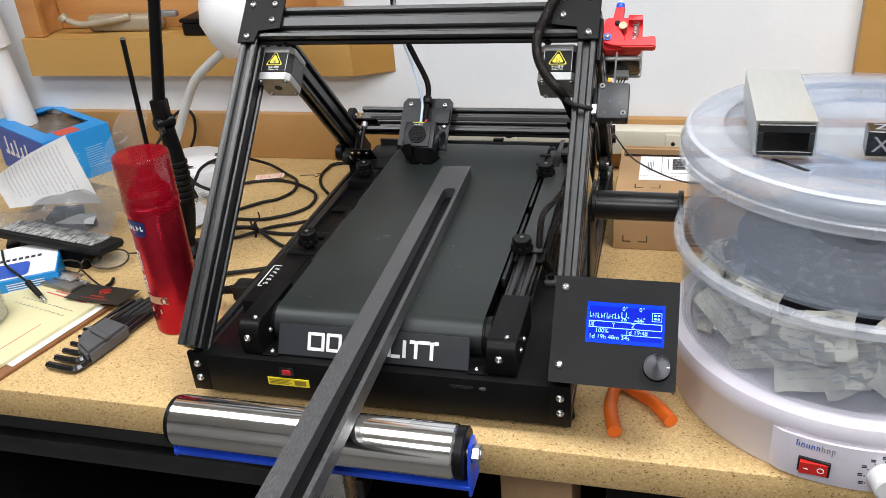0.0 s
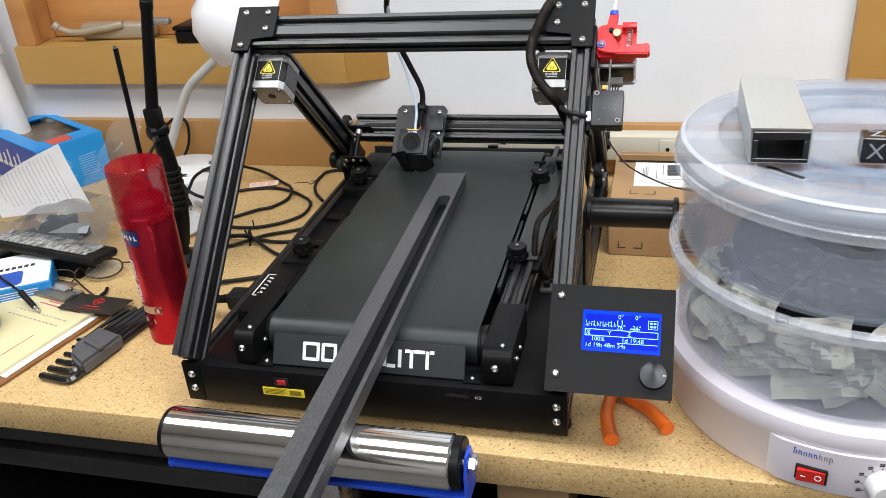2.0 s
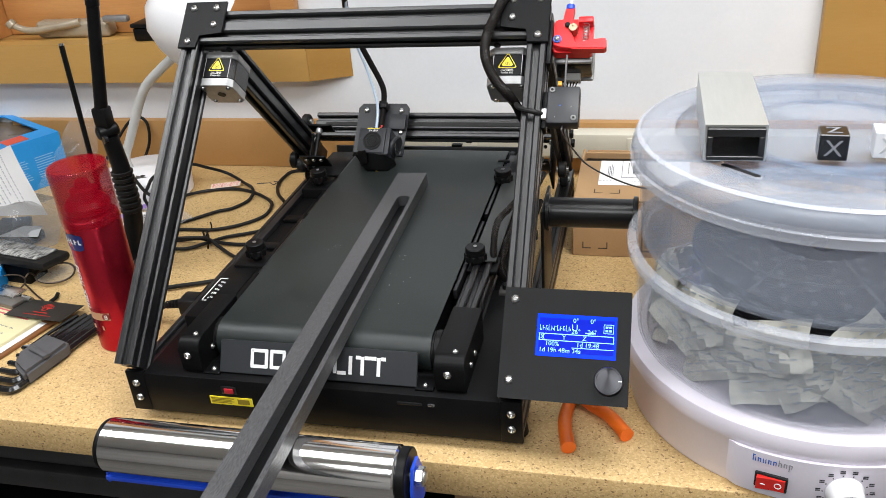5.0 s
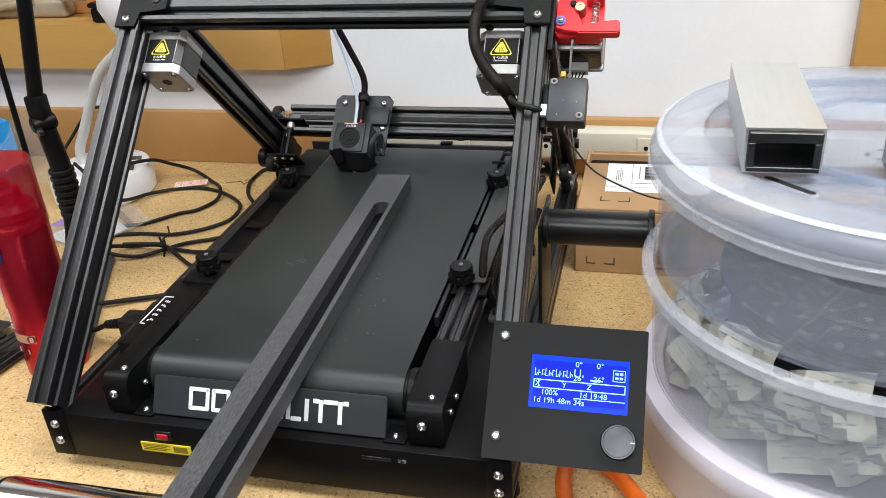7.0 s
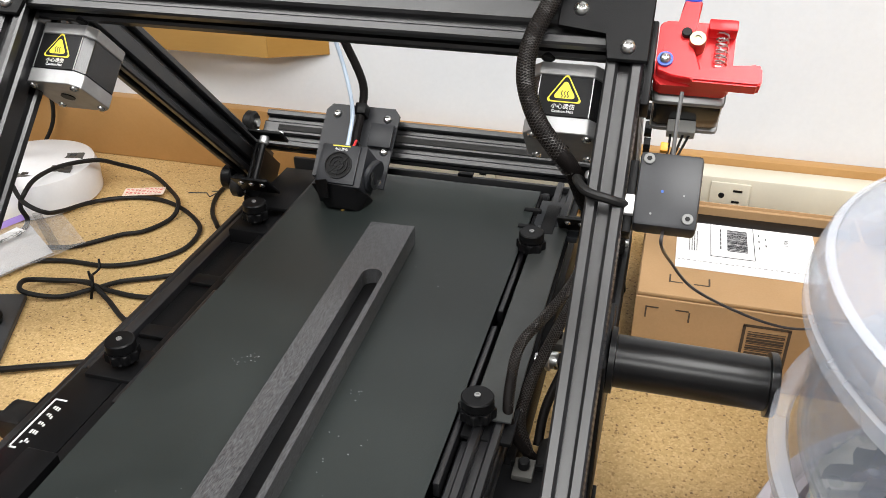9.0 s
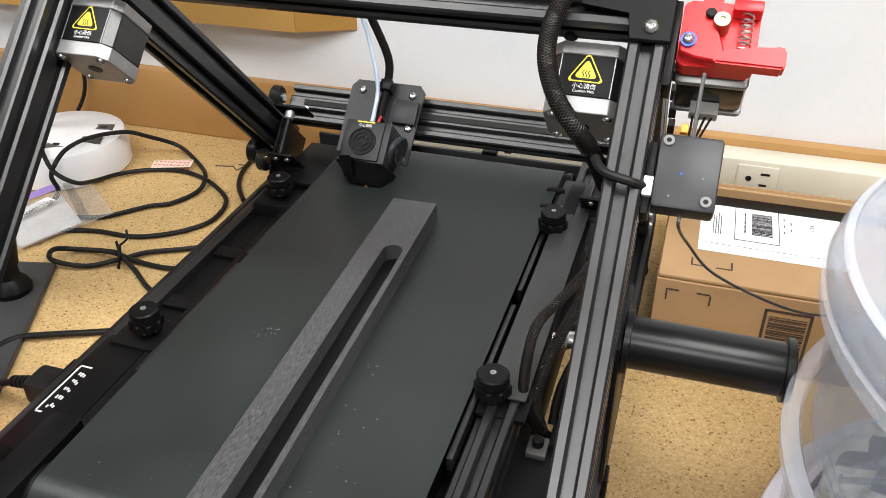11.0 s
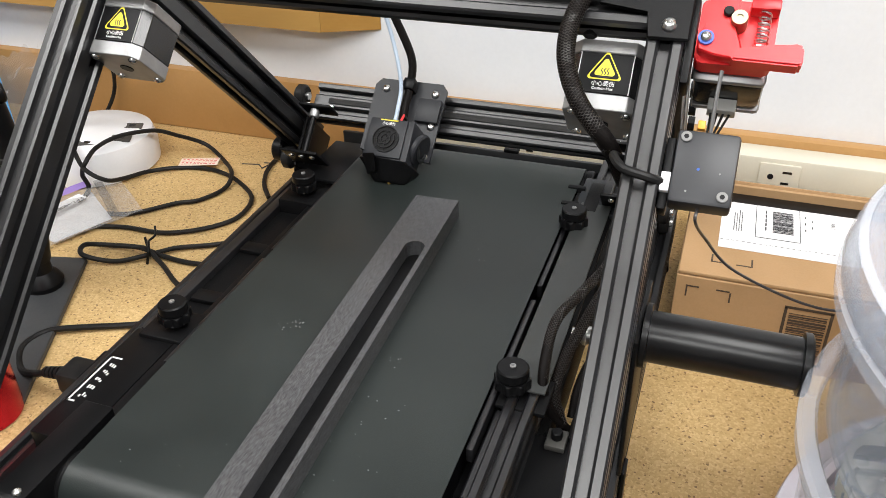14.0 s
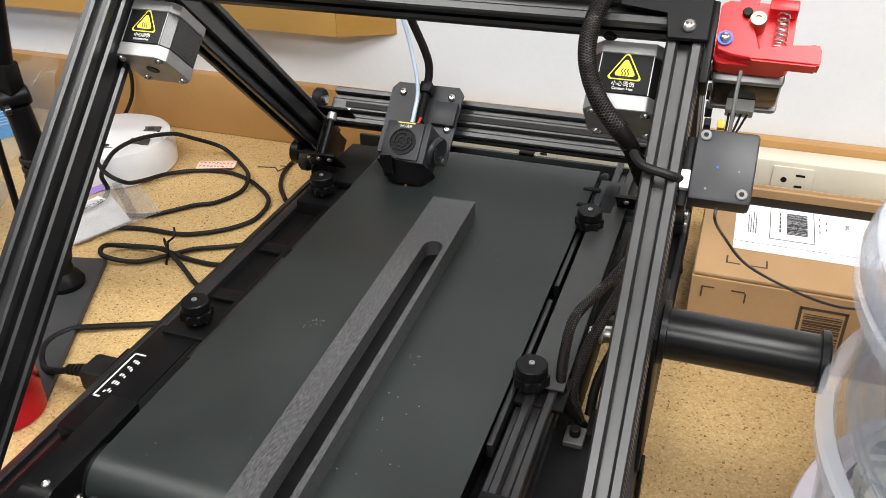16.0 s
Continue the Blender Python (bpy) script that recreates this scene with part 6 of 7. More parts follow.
for i in range(5):
    box(bm, (-0.016 + i * 0.0055, 0.1475, 0.0005), (-0.0145 + i * 0.0055, 0.1535, 0.0007))
    box(bm, (-0.0145 + i * 0.0055, 0.1475 + 0.0025 * (i % 2), 0.0005), (-0.0125 + i * 0.0055, 0.149 + 0.0025 * (i % 2), 0.0007))
part("brand_mark", can_bend(bm), M_WHITEINK, body)
bm = text_bm("max hold", 0.0155, pose(-0.006, 0.060, 0.0005, 0, 0, 90), 0.0001)
part("lettering", can_bend(bm), M_WHITEINK, body)
bm = bmesh.new()
box(bm, (-0.012, 0.046, 0.0002), (0.017, 0.056, 0.0004))
bmesh.ops.subdivide_edges(bm, edges=[e for e in bm.edges if abs(e.verts[0].co.x - e.verts[1].co.x) > 0.01], cuts=8)
box(bm, (-0.012, 0.032, 0.0002), (0.006, 0.0375, 0.0004))
part("gold_band", can_bend(bm), mat("gold_print", (0.55, 0.33, 0.2), 0.35), body, "gold printed band")
bm = cyl(bmesh.new(), (0.0125, 0.051, 0.0004), (0.0125, 0.051, 0.0007), 0.0048, None, 20)
part("number_disc", can_bend(bm), mat("dark_red_print", (0.2, 0.01, 0.01), 0.4), body)
part("lettering", can_bend(text_bm("8", 0.0085, pose(0.0125, 0.0479, 0.0009), 0.0001, "CENTER")), M_WHITEINK, body)

# ---- desk lamp with outlets in its base ----
lamp = thing("desk_lamp", (-0.50, 0.575, 0), "white desk lamp with sockets in its round base", "lamp")
LB = Matrix.Translation((-0.525, 0.566, 0))
bm = lathe(bmesh.new(), [(0, 0.002), (0.071, 0.0006), (0.076, 0.003), (0.077, 0.03), (0.073, 0.043), (0.060, 0.049), (0.03, 0.0515), (0, 0.052)], LB, 56)
lb = part("lamp_base", bm, M_WHITEP, lamp, "white domed lamp base")
for x, y, r in ((-0.479, 0.587, 25), (-0.471, 0.552, 25), (-0.502, 0.527, 25)):
    bm = box(bmesh.new(), (-0.012, -0.0085, 0), (0.012, 0.0085, 0.0035), 0.001, pose(x, y, 0.0465, 0, 3, r))
    so = part("socket", bm, mat("dark_grey_socket", (0.07, 0.065, 0.06), 0.5), lb, "dark grey socket")
    bm = box(bmesh.new(), (-0.004, -0.003, 0.0036), (0.004, 0.003, 0.004), 0, pose(x, y, 0.0465, 0, 3, r))
    part("socket_mouth", bm, M_GLOSSBLK, so)
bm = tube(bmesh.new(), [(-0.545, 0.56, 0.04), (-0.546, 0.556, 0.07), (-0.525, 0.553, 0.108), (-0.478, 0.551, 0.188), (-0.44, 0.55, 0.222), (-0.402, 0.55, 0.25), (-0.385, 0.55, 0.275)], 0.0075, 14)
part("gooseneck", bm, mat("pale_grey_gooseneck", (0.52, 0.53, 0.52), 0.4, col2=(0.57, 0.58, 0.57), scale=30), lamp, "pale grey bent neck")
bm = lathe(bmesh.new(), [(0.012, 0.075), (0.035, 0.07), (0.058, 0.05), (0.069, 0.02), (0.072, -0.01), (0.0705, -0.01), (0.0675, 0.02), (0.0565, 0.0485), (0.034, 0.0685), (0.012, 0.0735)], pose(-0.345, 0.535, 0.30, 25, -35, 0), 48, closed=True)
part("shade", bm, M_WHITEP, lamp, "white dome shade")

# ---- black articulated stand ----
st = thing("articulated_stand", (-0.40, 0.29, 0), "black articulated tool stand on a dark plate", "stand")
plate_ol = [(-0.381, 0.3605), (-0.28, 0.15), (-0.33, 0.13), (-0.49, 0.335)]
bm = prism(bmesh.new(), plate_ol, 0.006, Matrix.Translation((0, 0, 0.0006)))
bmesh.ops.bevel(bm, geom=bm.edges[:], offset=0.001, segments=1, affect="EDGES")
part("base_plate", bm, mat("dark_slate_plate", (0.035, 0.037, 0.04), 0.5, col2=(0.05, 0.052, 0.055), scale=25), st, "dark slate grey base plate")
part("foot", lathe(bmesh.new(), [(0, 0.0066), (0.019, 0.0066), (0.02, 0.012), (0.016, 0.02), (0.012, 0.024), (0.011, 0.045), (0, 0.046)], Matrix.Translation((-0.388, 0.305, 0)), 32), M_BLACK, st)
part("column", tube(bmesh.new(), [(-0.388, 0.305, 0.04), (-0.375, 0.303, 0.09), (-0.372, 0.302, 0.15), (-0.376, 0.301, 0.205)], 0.014, 14, 8, 0.011), M_BLACK, st)
for k in range(7):
    z = 0.10 + k * 0.009
    bm = lathe(bmesh.new(), [(0.0125, z - 0.003), (0.0146, z - 0.002), (0.0146, z + 0.002), (0.0125, z + 0.003)], Matrix.Translation((-0.3735, 0.3025, 0)), 20)
    part("grip_ring", bm, M_RUBBER, st)
part("joint", cyl(bmesh.new(), (-0.385, 0.290, 0.212), (-0.369, 0.312, 0.214), 0.0095, None, 24, 0.002), M_BLACK, st)
part("joint_screw", cyl(bmesh.new(), (-0.375, 0.285, 0.206), (-0.372, 0.29, 0.206), 0.005, None, 12, 0.0006), M_GLOSSBLK, st)
part("collar", box(bmesh.new(), (-0.388, 0.292, 0.218), (-0.368, 0.310, 0.246), 0.003), M_BLACK, st)
part("arm", tube(bmesh.new(), [(-0.378, 0.301, 0.24), (-0.3638, 0.3005, 0.308), (-0.3495, 0.3, 0.376)], 0.0085, 12, 6, 0.0078), M_BLACK, st)
part("arm_tip", cyl(bmesh.new(), (-0.350, 0.3, 0.374), (-0.3475, 0.3, 0.386), 0.0085, None, 16, 0.001), M_BLACK, st)
part("antenna", tube(bmesh.new(), [(-0.4165, 0.3, 0.02), (-0.4125, 0.3, 0.173), (-0.409, 0.3, 0.326)], 0.0034, 10, 6), M_BLACK, st, "thin black rod")
part("antenna_tip", cyl(bmesh.new(), (-0.409, 0.3, 0.3262), (-0.409, 0.3, 0.3285), 0.0031, None, 12), M_STEEL, st)

# ---- cables on the bench ----
def cable(name, pts, r, label, seg=10):
    return solo(name, tube(bmesh.new(), pts, r, seg), M_RUBBER, label, "cable")


pc = thing("power_cord", (-0.42, 0.55, 0), "black power cord looped over the lamp base and bench", "cable")
bm = tube(bmesh.new(), [(-0.47, 0.455, 0.004), (-0.475, 0.483, 0.012), (-0.477, 0.481, 0.032), (-0.466, 0.480, 0.05), (-0.469, 0.507, 0.057), (-0.461, 0.541, 0.058), (-0.443, 0.581, 0.05), (-0.432, 0.609, 0.033), (-0.408, 0.634, 0.012), (-0.367, 0.611, 0.005),
                        (-0.331, 0.572, 0.0105), (-0.326, 0.545, 0.004), (-0.34, 0.511, 0.0035), (-0.362, 0.496, 0.0035), (-0.389, 0.467, 0.0035), (-0.41, 0.455, 0.003), (-0.46, 0.445, 0.003)], 0.0027, 10)
part("cord", bm, M_RUBBER, pc)
bm = tube(bmesh.new(), [(-0.54, 0.53, 0.062), (-0.502, 0.501, 0.058), (-0.468, 0.477, 0.043), (-0.444, 0.480, 0.030), (-0.445, 0.509, 0.017), (-0.44, 0.551, 0.007), (-0.413, 0.577, 0.004), (-0.373, 0.586, 0.0035), (-0.332, 0.574, 0.0035), (-0.293, 0.547, 0.0035), (-0.277, 0.523, 0.0035), (-0.274, 0.489, 0.0035), (-0.288, 0.464, 0.0035),
                        (-0.312, 0.444, 0.0035), (-0.341, 0.432, 0.0035), (-0.386, 0.431, 0.003), (-0.43, 0.42, 0.003), (-0.47, 0.41, 0.003)], 0.0027, 10)
part("cord", bm, M_RUBBER, pc)
M_TAG = mat("pink_tag", (0.74, 0.60, 0.50), 0.6, col2=(0.78, 0.65, 0.55), scale=60)
bm = bmesh.new()
tm = pose(-0.392, 0.592, -0.002, 0, 0, 20)
box(bm, (-0.025, -0.007, 0.0083), (0.025, 0.013, 0.0091), 0.0002, tm, 1)
part("warning_tag", bm, M_TAG, pc, "pale pink warning tag on the cord")
bm = bmesh.new()
rnd = random.Random(8)
for j in range(4):
    x = -0.022
    while x < 0.02:
        w = rnd.uniform(0.002, 0.006)
        box(bm, (x, -0.0040 + j * 0.0042, 0.0092), (x + w * 0.8, -0.0030 + j * 0.0042, 0.0094), 0, tm)
        x += w + 0.0012
part("tag_print", bm, M_REDINK, pc)
bm = tube(bmesh.new(), [(-0.225, 0.455, 0.0035), (-0.268, 0.428, 0.0035), (-0.303, 0.408, 0.0045), (-0.322, 0.385, 0.006), (-0.35, 0.366, 0.0045), (-0.383, 0.358, 0.011), (-0.394, 0.376, 0.011), (-0.372, 0.392, 0.0045), (-0.335, 0.39, 0.01), (-0.305, 0.390, 0.0045), (-0.267, 0.389, 0.0035), (-0.225, 0.40, 0.0035)], 0.0027, 10)
bundle = thing("cable_bundle", (-0.33, 0.385, 0), "black cable bundle held by a twist tie", "cable")
part("cord", bm, M_RUBBER, bundle)
part("cord", tube(bmesh.new(), [(-0.372, 0.372, 0.018), (-0.335, 0.385, 0.014), (-0.318, 0.383, 0.014), (-0.295, 0.374, 0.0045), (-0.262, 0.35, 0.0045), (-0.225, 0.335, 0.0045)], 0.0027, 10), M_RUBBER, bundle)
part("twist_tie", tube(bmesh.new(), [(-0.318, 0.377, 0.0008), (-0.314, 0.379, 0.016), (-0.323, 0.392, 0.019), (-0.329, 0.396, 0.008), (-0.338, 0.405, 0.013)], 0.0015, 8), M_BLACK, bundle)
part("tie_tail", tube(bmesh.new(), [(-0.323, 0.392, 0.019), (-0.318, 0.399, 0.024), (-0.322, 0.406, 0.03)], 0.0012, 8), M_BLACK, bundle)
mains = thing("mains_lead", (-0.28, 0.2, 0), "black mains lead plugged into the printer's side", "cable")
part("cord", tube(bmesh.new(), [(-0.245, 0.174, 0.034), (-0.265, 0.174, 0.03), (-0.287, 0.18, 0.018), (-0.316, 0.192, 0.0062), (-0.337, 0.217, 0.0062), (-0.332, 0.243, 0.0062), (-0.307, 0.258, 0.0055), (-0.269, 0.275, 0.0045), (-0.222, 0.297, 0.0045)], 0.0030, 10), M_RUBBER, mains)
part("plug", box(bmesh.new(), (-0.242, 0.160, 0.024), (-0.2118, 0.187, 0.046), 0.004), M_RUBBER, mains, "moulded black plug")
bm = bmesh.new()
for k in range(5):
    x = -0.246 - k * 0.0045
    lathe(bm, [(0.0035, -0.0012), (0.006 - 0.0003 * k, -0.0012), (0.006 - 0.0003 * k, 0.0012), (0.0035, 0.0012)], pose(x, 0.174, 0.034 - 0.0008 * k, 0, 80), 14)
part("strain_relief", bm, M_RUBBER, mains)
cable("thin_cord", [(-0.262, 0.54, 0.004), (-0.285, 0.57, 0.0035), (-0.300, 0.605, 0.0035), (-0.303, 0.64, 0.004), (-0.29, 0.67, 0.0035), (-0.2, 0.68, 0.0035)], 0.0028, "thin black cord behind the printer on the bench")
cable("wall_cable", [(-0.665, 0.62, 0.004), (-0.64, 0.66, 0.05), (-0.612, 0.681, 0.088), (-0.588, 0.684, 0.097), (-0.576, 0.684, 0.082), (-0.582, 0.682, 0.045), (-0.598, 0.665, 0.012), (-0.61, 0.64, 0.004)], 0.0027, "black cable curling up against the backboard")
bm = bmesh.new()
for a, b in (((-0.345, 0.617), (-0.322, 0.622)), ((-0.322, 0.622), (-0.313, 0.613)), ((-0.313, 0.613), (-0.308, 0.63)), ((-0.318, 0.628), (-0.303, 0.631))):
    tube(bm, [(*a, 0.0003), (*b, 0.0003)], 0.0008, 5, 1)
solo("ink_scribble", bm, M_INK, "small black ink scribble on the bench", "ink mark")

# ---- small clear bag with a paper slip ----
bag = thing("zip_bag", (-0.45, 0.45, 0), "small clear zip bag with a printed paper slip", "zip bag")


def sheet(bm, corners, nx, ny, lift, amp, seed):
    """A rumpled four-cornered sheet."""
    a, b, c, d = [Vector(p) for p in corners]
    vs = []
    for i in range(nx + 1):
        row = []
        for j in range(ny + 1):
            u, v = i / nx, j / ny
            p = a * (1 - u) * (1 - v) + b * u * (1 - v) + c * u * v + d * (1 - u) * v
            p.z += lift * math.sin(math.pi * u) * math.sin(math.pi * v) + amp * (noise.noise(Vector((u * 4 + seed, v * 4, seed * 3.1))) + 0.6)
            row.append(bm.verts.new(p))
        vs.append(row)
    for i in range(nx):
        for j in range(ny):
            bm.faces.new((vs[i][j], vs[i + 1][j], vs[i + 1][j + 1], vs[i][j + 1]))
    return bm


part("bag_film", sheet(bmesh.new(), [(-0.54, 0.405, 0.006), (-0.436, 0.366, 0.005), (-0.384, 0.464, 0.006), (-0.468, 0.526, 0.008)], 24, 20, 0.006, 0.0035, 1), M_ZIPFILM, bag)
part("zip_strip", sheet(bmesh.new(), [(-0.402, 0.431, 0.014), (-0.397, 0.440, 0.014), (-0.474, 0.505, 0.014), (-0.480, 0.497, 0.014)], 2, 8, 0, 0.0005, 3), M_GREYBAG, bag)
part("slip", sheet(bmesh.new(), [(-0.515, 0.402, 0.0052), (-0.437, 0.376, 0.0052), (-0.408, 0.438, 0.0062), (-0.476, 0.486, 0.0062)], 8, 6, 0.002, 0.0006, 2), mat("grey_white_slip", (0.60, 0.60, 0.62), 0.6, col2=(0.72, 0.72, 0.73), scale=45), bag, "white printed slip")
part("purple_edge", sheet(bmesh.new(), [(-0.522, 0.423, 0.013), (-0.506, 0.420, 0.013), (-0.474, 0.488, 0.014), (-0.488, 0.496, 0.014)], 2, 8, 0, 0.001, 4), mat("purple_zip", (0.28, 0.18, 0.52), 0.4), bag, "purple zip edge")
part("name_tag", sheet(bmesh.new(), [(-0.492, 0.410, 0.0125), (-0.474, 0.405, 0.0125), (-0.460, 0.462, 0.0135), (-0.476, 0.466, 0.0135)], 2, 4, 0, 0.0002, 6), M_PAPER, bag, "white name tag")
part("lettering", text_bm("PRT-10007", 0.0085, pose(-0.4655, 0.459, 0.0146, 0, 0, -104), 0.0001), M_INK, bag)

# ---- wire cutters ----
pl = thing("flush_cutters", (0.262, 0.06, 0), "orange handled flush cutters lying open", "cutters")
for pts in ([(0.2475, 0.083, 0.008), (0.2435, 0.065, 0.0085), (0.2425, 0.04, 0.0085), (0.2475, 0.012, 0.0085), (0.2495, 0.004, 0.0085)], [(0.258, 0.080, 0.008), (0.270, 0.068, 0.0085), (0.285, 0.056, 0.0085), (0.300, 0.034, 0.0085), (0.303, 0.029, 0.0085)]):
    part("handle", tube(bmesh.new(), pts, 0.0062, 14, 8, 0.0074), M_ORANGE, pl, "orange vinyl handle")
part("jaw", tube(bmesh.new(), [(0.248, 0.083, 0.008), (0.2535, 0.094, 0.008), (0.2565, 0.112, 0.008)], 0.0055, 10, 6, 0.0015), M_STEEL, pl, "steel jaw")
part("jaw", tube(bmesh.new(), [(0.2585, 0.08, 0.008), (0.257, 0.094, 0.008), (0.2585, 0.112, 0.008)], 0.0055, 10, 6, 0.0015), M_STEEL, pl)
part("pivot", cyl(bmesh.new(), (0.2535, 0.09, 0.004), (0.2535, 0.09, 0.0155), 0.0045, None, 16, 0.0008), M_STEEL, pl)
part("return_spring", tube(bmesh.new(), [(0.2465 + 0.011 * k / 40, 0.074 + 0.0022 * math.sin(k * 0.9), 0.009 + 0.0022 * math.cos(k * 0.9)) for k in range(41)], 0.0005, 6, 1), M_STEEL, pl)

# ---- clipboard with a yellow pad ----
cb = thing("clipboard", (-0.52, 0.08, 0), "brown hardboard clipboard holding a yellow pad", "clipboard")
e0, e1 = Vector((-0.447, -0.015, 0)), Vector((-0.437, 0.146, 0))
along = Vector((0.24, 0.97, 0)).normalized()
across = Vector((-0.97, 0.24, 0)).normalized()
o = Vector((-0.468, -0.019, 0.0006))
CBM = Matrix((across, along, Vector((0, 0, 1)))).transposed().to_4x4()
CBM = Matrix((-across, along, Vector((0, 0, 1)))).transposed().to_4x4()
CBM.translation = o
M_HARD = mat("brown_hardboard", (0.20, 0.085, 0.03), 0.45, col2=(0.25, 0.11, 0.04), scale=40)
part("board", box(bmesh.new(), (-0.23, 0.0, 0), (0.0, 0.212, 0.004), 0.001, CBM), M_HARD, cb, "brown hardboard back")
M_PAD = mat("yellow_legal_paper", (0.68, 0.62, 0.36), 0.7, col2=(0.72, 0.66, 0.40), scale=20)
part("pad", box(bmesh.new(), (-0.225, 0.004, 0.0042), (-0.016, 0.182, 0.0095), 0.0008, CBM, 1), M_PAD, cb, "yellow legal pad with notes")
bm = bmesh.new()
box(bm, (-0.019, 0.02, 0.0044), (-0.0165, 0.20, 0.0093), 0, CBM)
part("white_edge", sheet(bmesh.new(), [(CBM @ Vector((-0.016, 0.03, 0.0045))), (CBM @ Vector((-0.004, 0.03, 0.0045))), (CBM @ Vector((-0.006, 0.175, 0.0045))), (CBM @ Vector((-0.016, 0.175, 0.0045)))], 2, 8, 0.001, 0.0004, 5), M_PAPER, cb)
bm.free()
bm = bmesh.new()
box(bm, (-0.046, 0.03, 0.0096), (-0.0448, 0.105, 0.0098), 0, CBM)
box(bm, (-0.11, 0.166, 0.0096), (-0.03, 0.1685, 0.0098), 0, CBM)
box(bm, (-0.10, 0.173, 0.0096), (-0.03, 0.1755, 0.0098), 0, CBM)
part("red_lines", bm, mat("red_rule", (0.6, 0.12, 0.14), 0.6), cb)
bm = bmesh.new()
rnd = random.Random(3)
for j in range(2):
    x = -0.13
    while x < -0.035:
        w = rnd.uniform(0.002, 0.008)
        tube(bm, [CBM @ Vector((x + w * q / 4, 0.145 - 0.013 * j + 0.0016 * math.sin(q * 2.3 + x * 900), 0.0097)) for q in range(5)], 0.0003, 4, 1)
        x += w + 0.003
part("handwriting", bm, M_GREYINK, cb)
clip = part("clip", box(bmesh.new(), (-0.142, 0.176, 0.0098), (-0.070, 0.200, 0.017), 0.003, CBM), mat("dull_steel", (0.32, 0.31, 0.29), 0.4, metal=0.9), cb, "dull steel clip")
part("clip_lever", box(bmesh.new(), (-0.128, 0.190, 0.017), (-0.084, 0.213, 0.0195), 0.001, CBM), M_STEEL, clip)
part("clip_pin", cyl(bmesh.new(), CBM @ Vector((-0.146, 0.203, 0.012)), CBM @ Vector((-0.066, 0.203, 0.012)), 0.004, None, 12), M_STEEL, clip)

# ---- hex keys in their holder ----
hx = thing("hex_key_set", (-0.38, 0.09, 0), "black hex keys in a grey plastic holder", "hex keys")
M_GREYP = mat("grey_plastic", (0.065, 0.065, 0.07), 0.5, col2=(0.085, 0.085, 0.09), scale=40, bump=0.1)
ha = Vector((0.16, 0.987, 0)).normalized()
hb = Vector((0.987, -0.16, 0)).normalized()
HM = Matrix((hb, ha, Vector((0, 0, 1)))).transposed().to_4x4()
HM.translation = (-0.397, 0.018, 0.0006)
bm = prism(bmesh.new(), [(-0.021, 0.050), (-0.006, 0.030), (0.025, 0.016), (0.027, 0.086), (-0.017, 0.094)], 0.019, HM)
bmesh.ops.bevel(bm, geom=bm.edges[:], offset=0.004, segments=2, affect="EDGES")
holder = part("holder", bm, M_GREYP, hx, "grey key holder")
part("holder_wing", box(bmesh.new(), (-0.022, 0.052, 0.0175), (0.012, 0.060, 0.0225), 0.0015, HM @ pose(0, 0, 0, 0, 0, -14)), M_GREYP, holder)
for k in range(6):
    x, yb, r, z = 0.019 - 0.0072 * k, 0.0 + 0.0125 * k, 0.0046 - 0.0004 * k, 0.0052 + 0.0022 * k
    pts = ((-0.025 + 0.001 * k, yb - 0.001, z), (x - 0.008, yb, z), (x - 0.001, yb + 0.006, z), (x, yb + 0.02, z), (x, 0.10, z), (x, 0.178 - 0.007 * k, z * 0.8))
    part("hex_key", tube(bmesh.new(), [HM @ Vector(p) for p in pts], r, 6, 4), M_GLOSSBLK, hx, "black hex key")

# ---- business card, pencil stub, glasses ----
card = thing("business_card", (-0.447, 0.17, 0.012), "black card with a red emblem lying on the clipboard", "card")
KM = Matrix.Translation((-0.447, 0.171, 0.0125)) @ Matrix.Rotation(radians(-5), 4, "Z") @ Matrix.Rotation(radians(-4), 4, "X")
part("card", box(bmesh.new(), (-0.045, -0.0225, 0), (0.045, 0.0225, 0.0006), 0, KM), mat("black_card", (0.018, 0.018, 0.016), 0.4), card)
bm = bmesh.new()
for k in range(7):
    a = radians(20 + 23 * k)
    tube(bm, [KM @ Vector((0.004 * math.cos(a), 0.002 + 0.003 * math.sin(a), 0.0008)), KM @ Vector((0.0085 * math.cos(a + 0.3), 0.002 + 0.0105 * math.sin(a), 0.0008)), KM @ Vector((0.0095 * math.cos(a), 0.003 + 0.012 * math.sin(a), 0.0008))], 0.0006, 5, 4)
lathe(bm, [(0.0028, 0.0007), (0.0045, 0.0007), (0.0045, 0.001), (0.0028, 0.001)], KM @ Matrix.Translation((0, 0.0015, 0)), 14, closed=True)
box(bm, (-0.011, -0.0085, 0.0007), (0.011, -0.0065, 0.0009), 0, KM)
box(bm, (-0.022, -0.0145, 0.0007), (0.022, -0.0135, 0.0009), 0, KM)
part("emblem", bm, mat("red_foil", (0.55, 0.03, 0.02), 0.45), card, "red emblem")

gl = thing("eyeglasses", (-0.49, 0.26, 0), "wire-framed eyeglasses lying folded on the bench", "eyeglasses")
M_WIRE = mat("bronze_wire", (0.08, 0.06, 0.045), 0.35, metal=0.8)
GM = pose(-0.496, 0.264, 0.013, 24, 0, 34)
loop = [GM @ Vector((0.026 * math.cos(a), 0.017 * math.sin(a) * (1 + 0.15 * math.cos(a)), 0)) for a in [k * math.tau / 24 for k in range(25)]]
part("rim", tube(bmesh.new(), loop, 0.0014, 8, 2), M_WIRE, gl)
bm = bmesh.new()
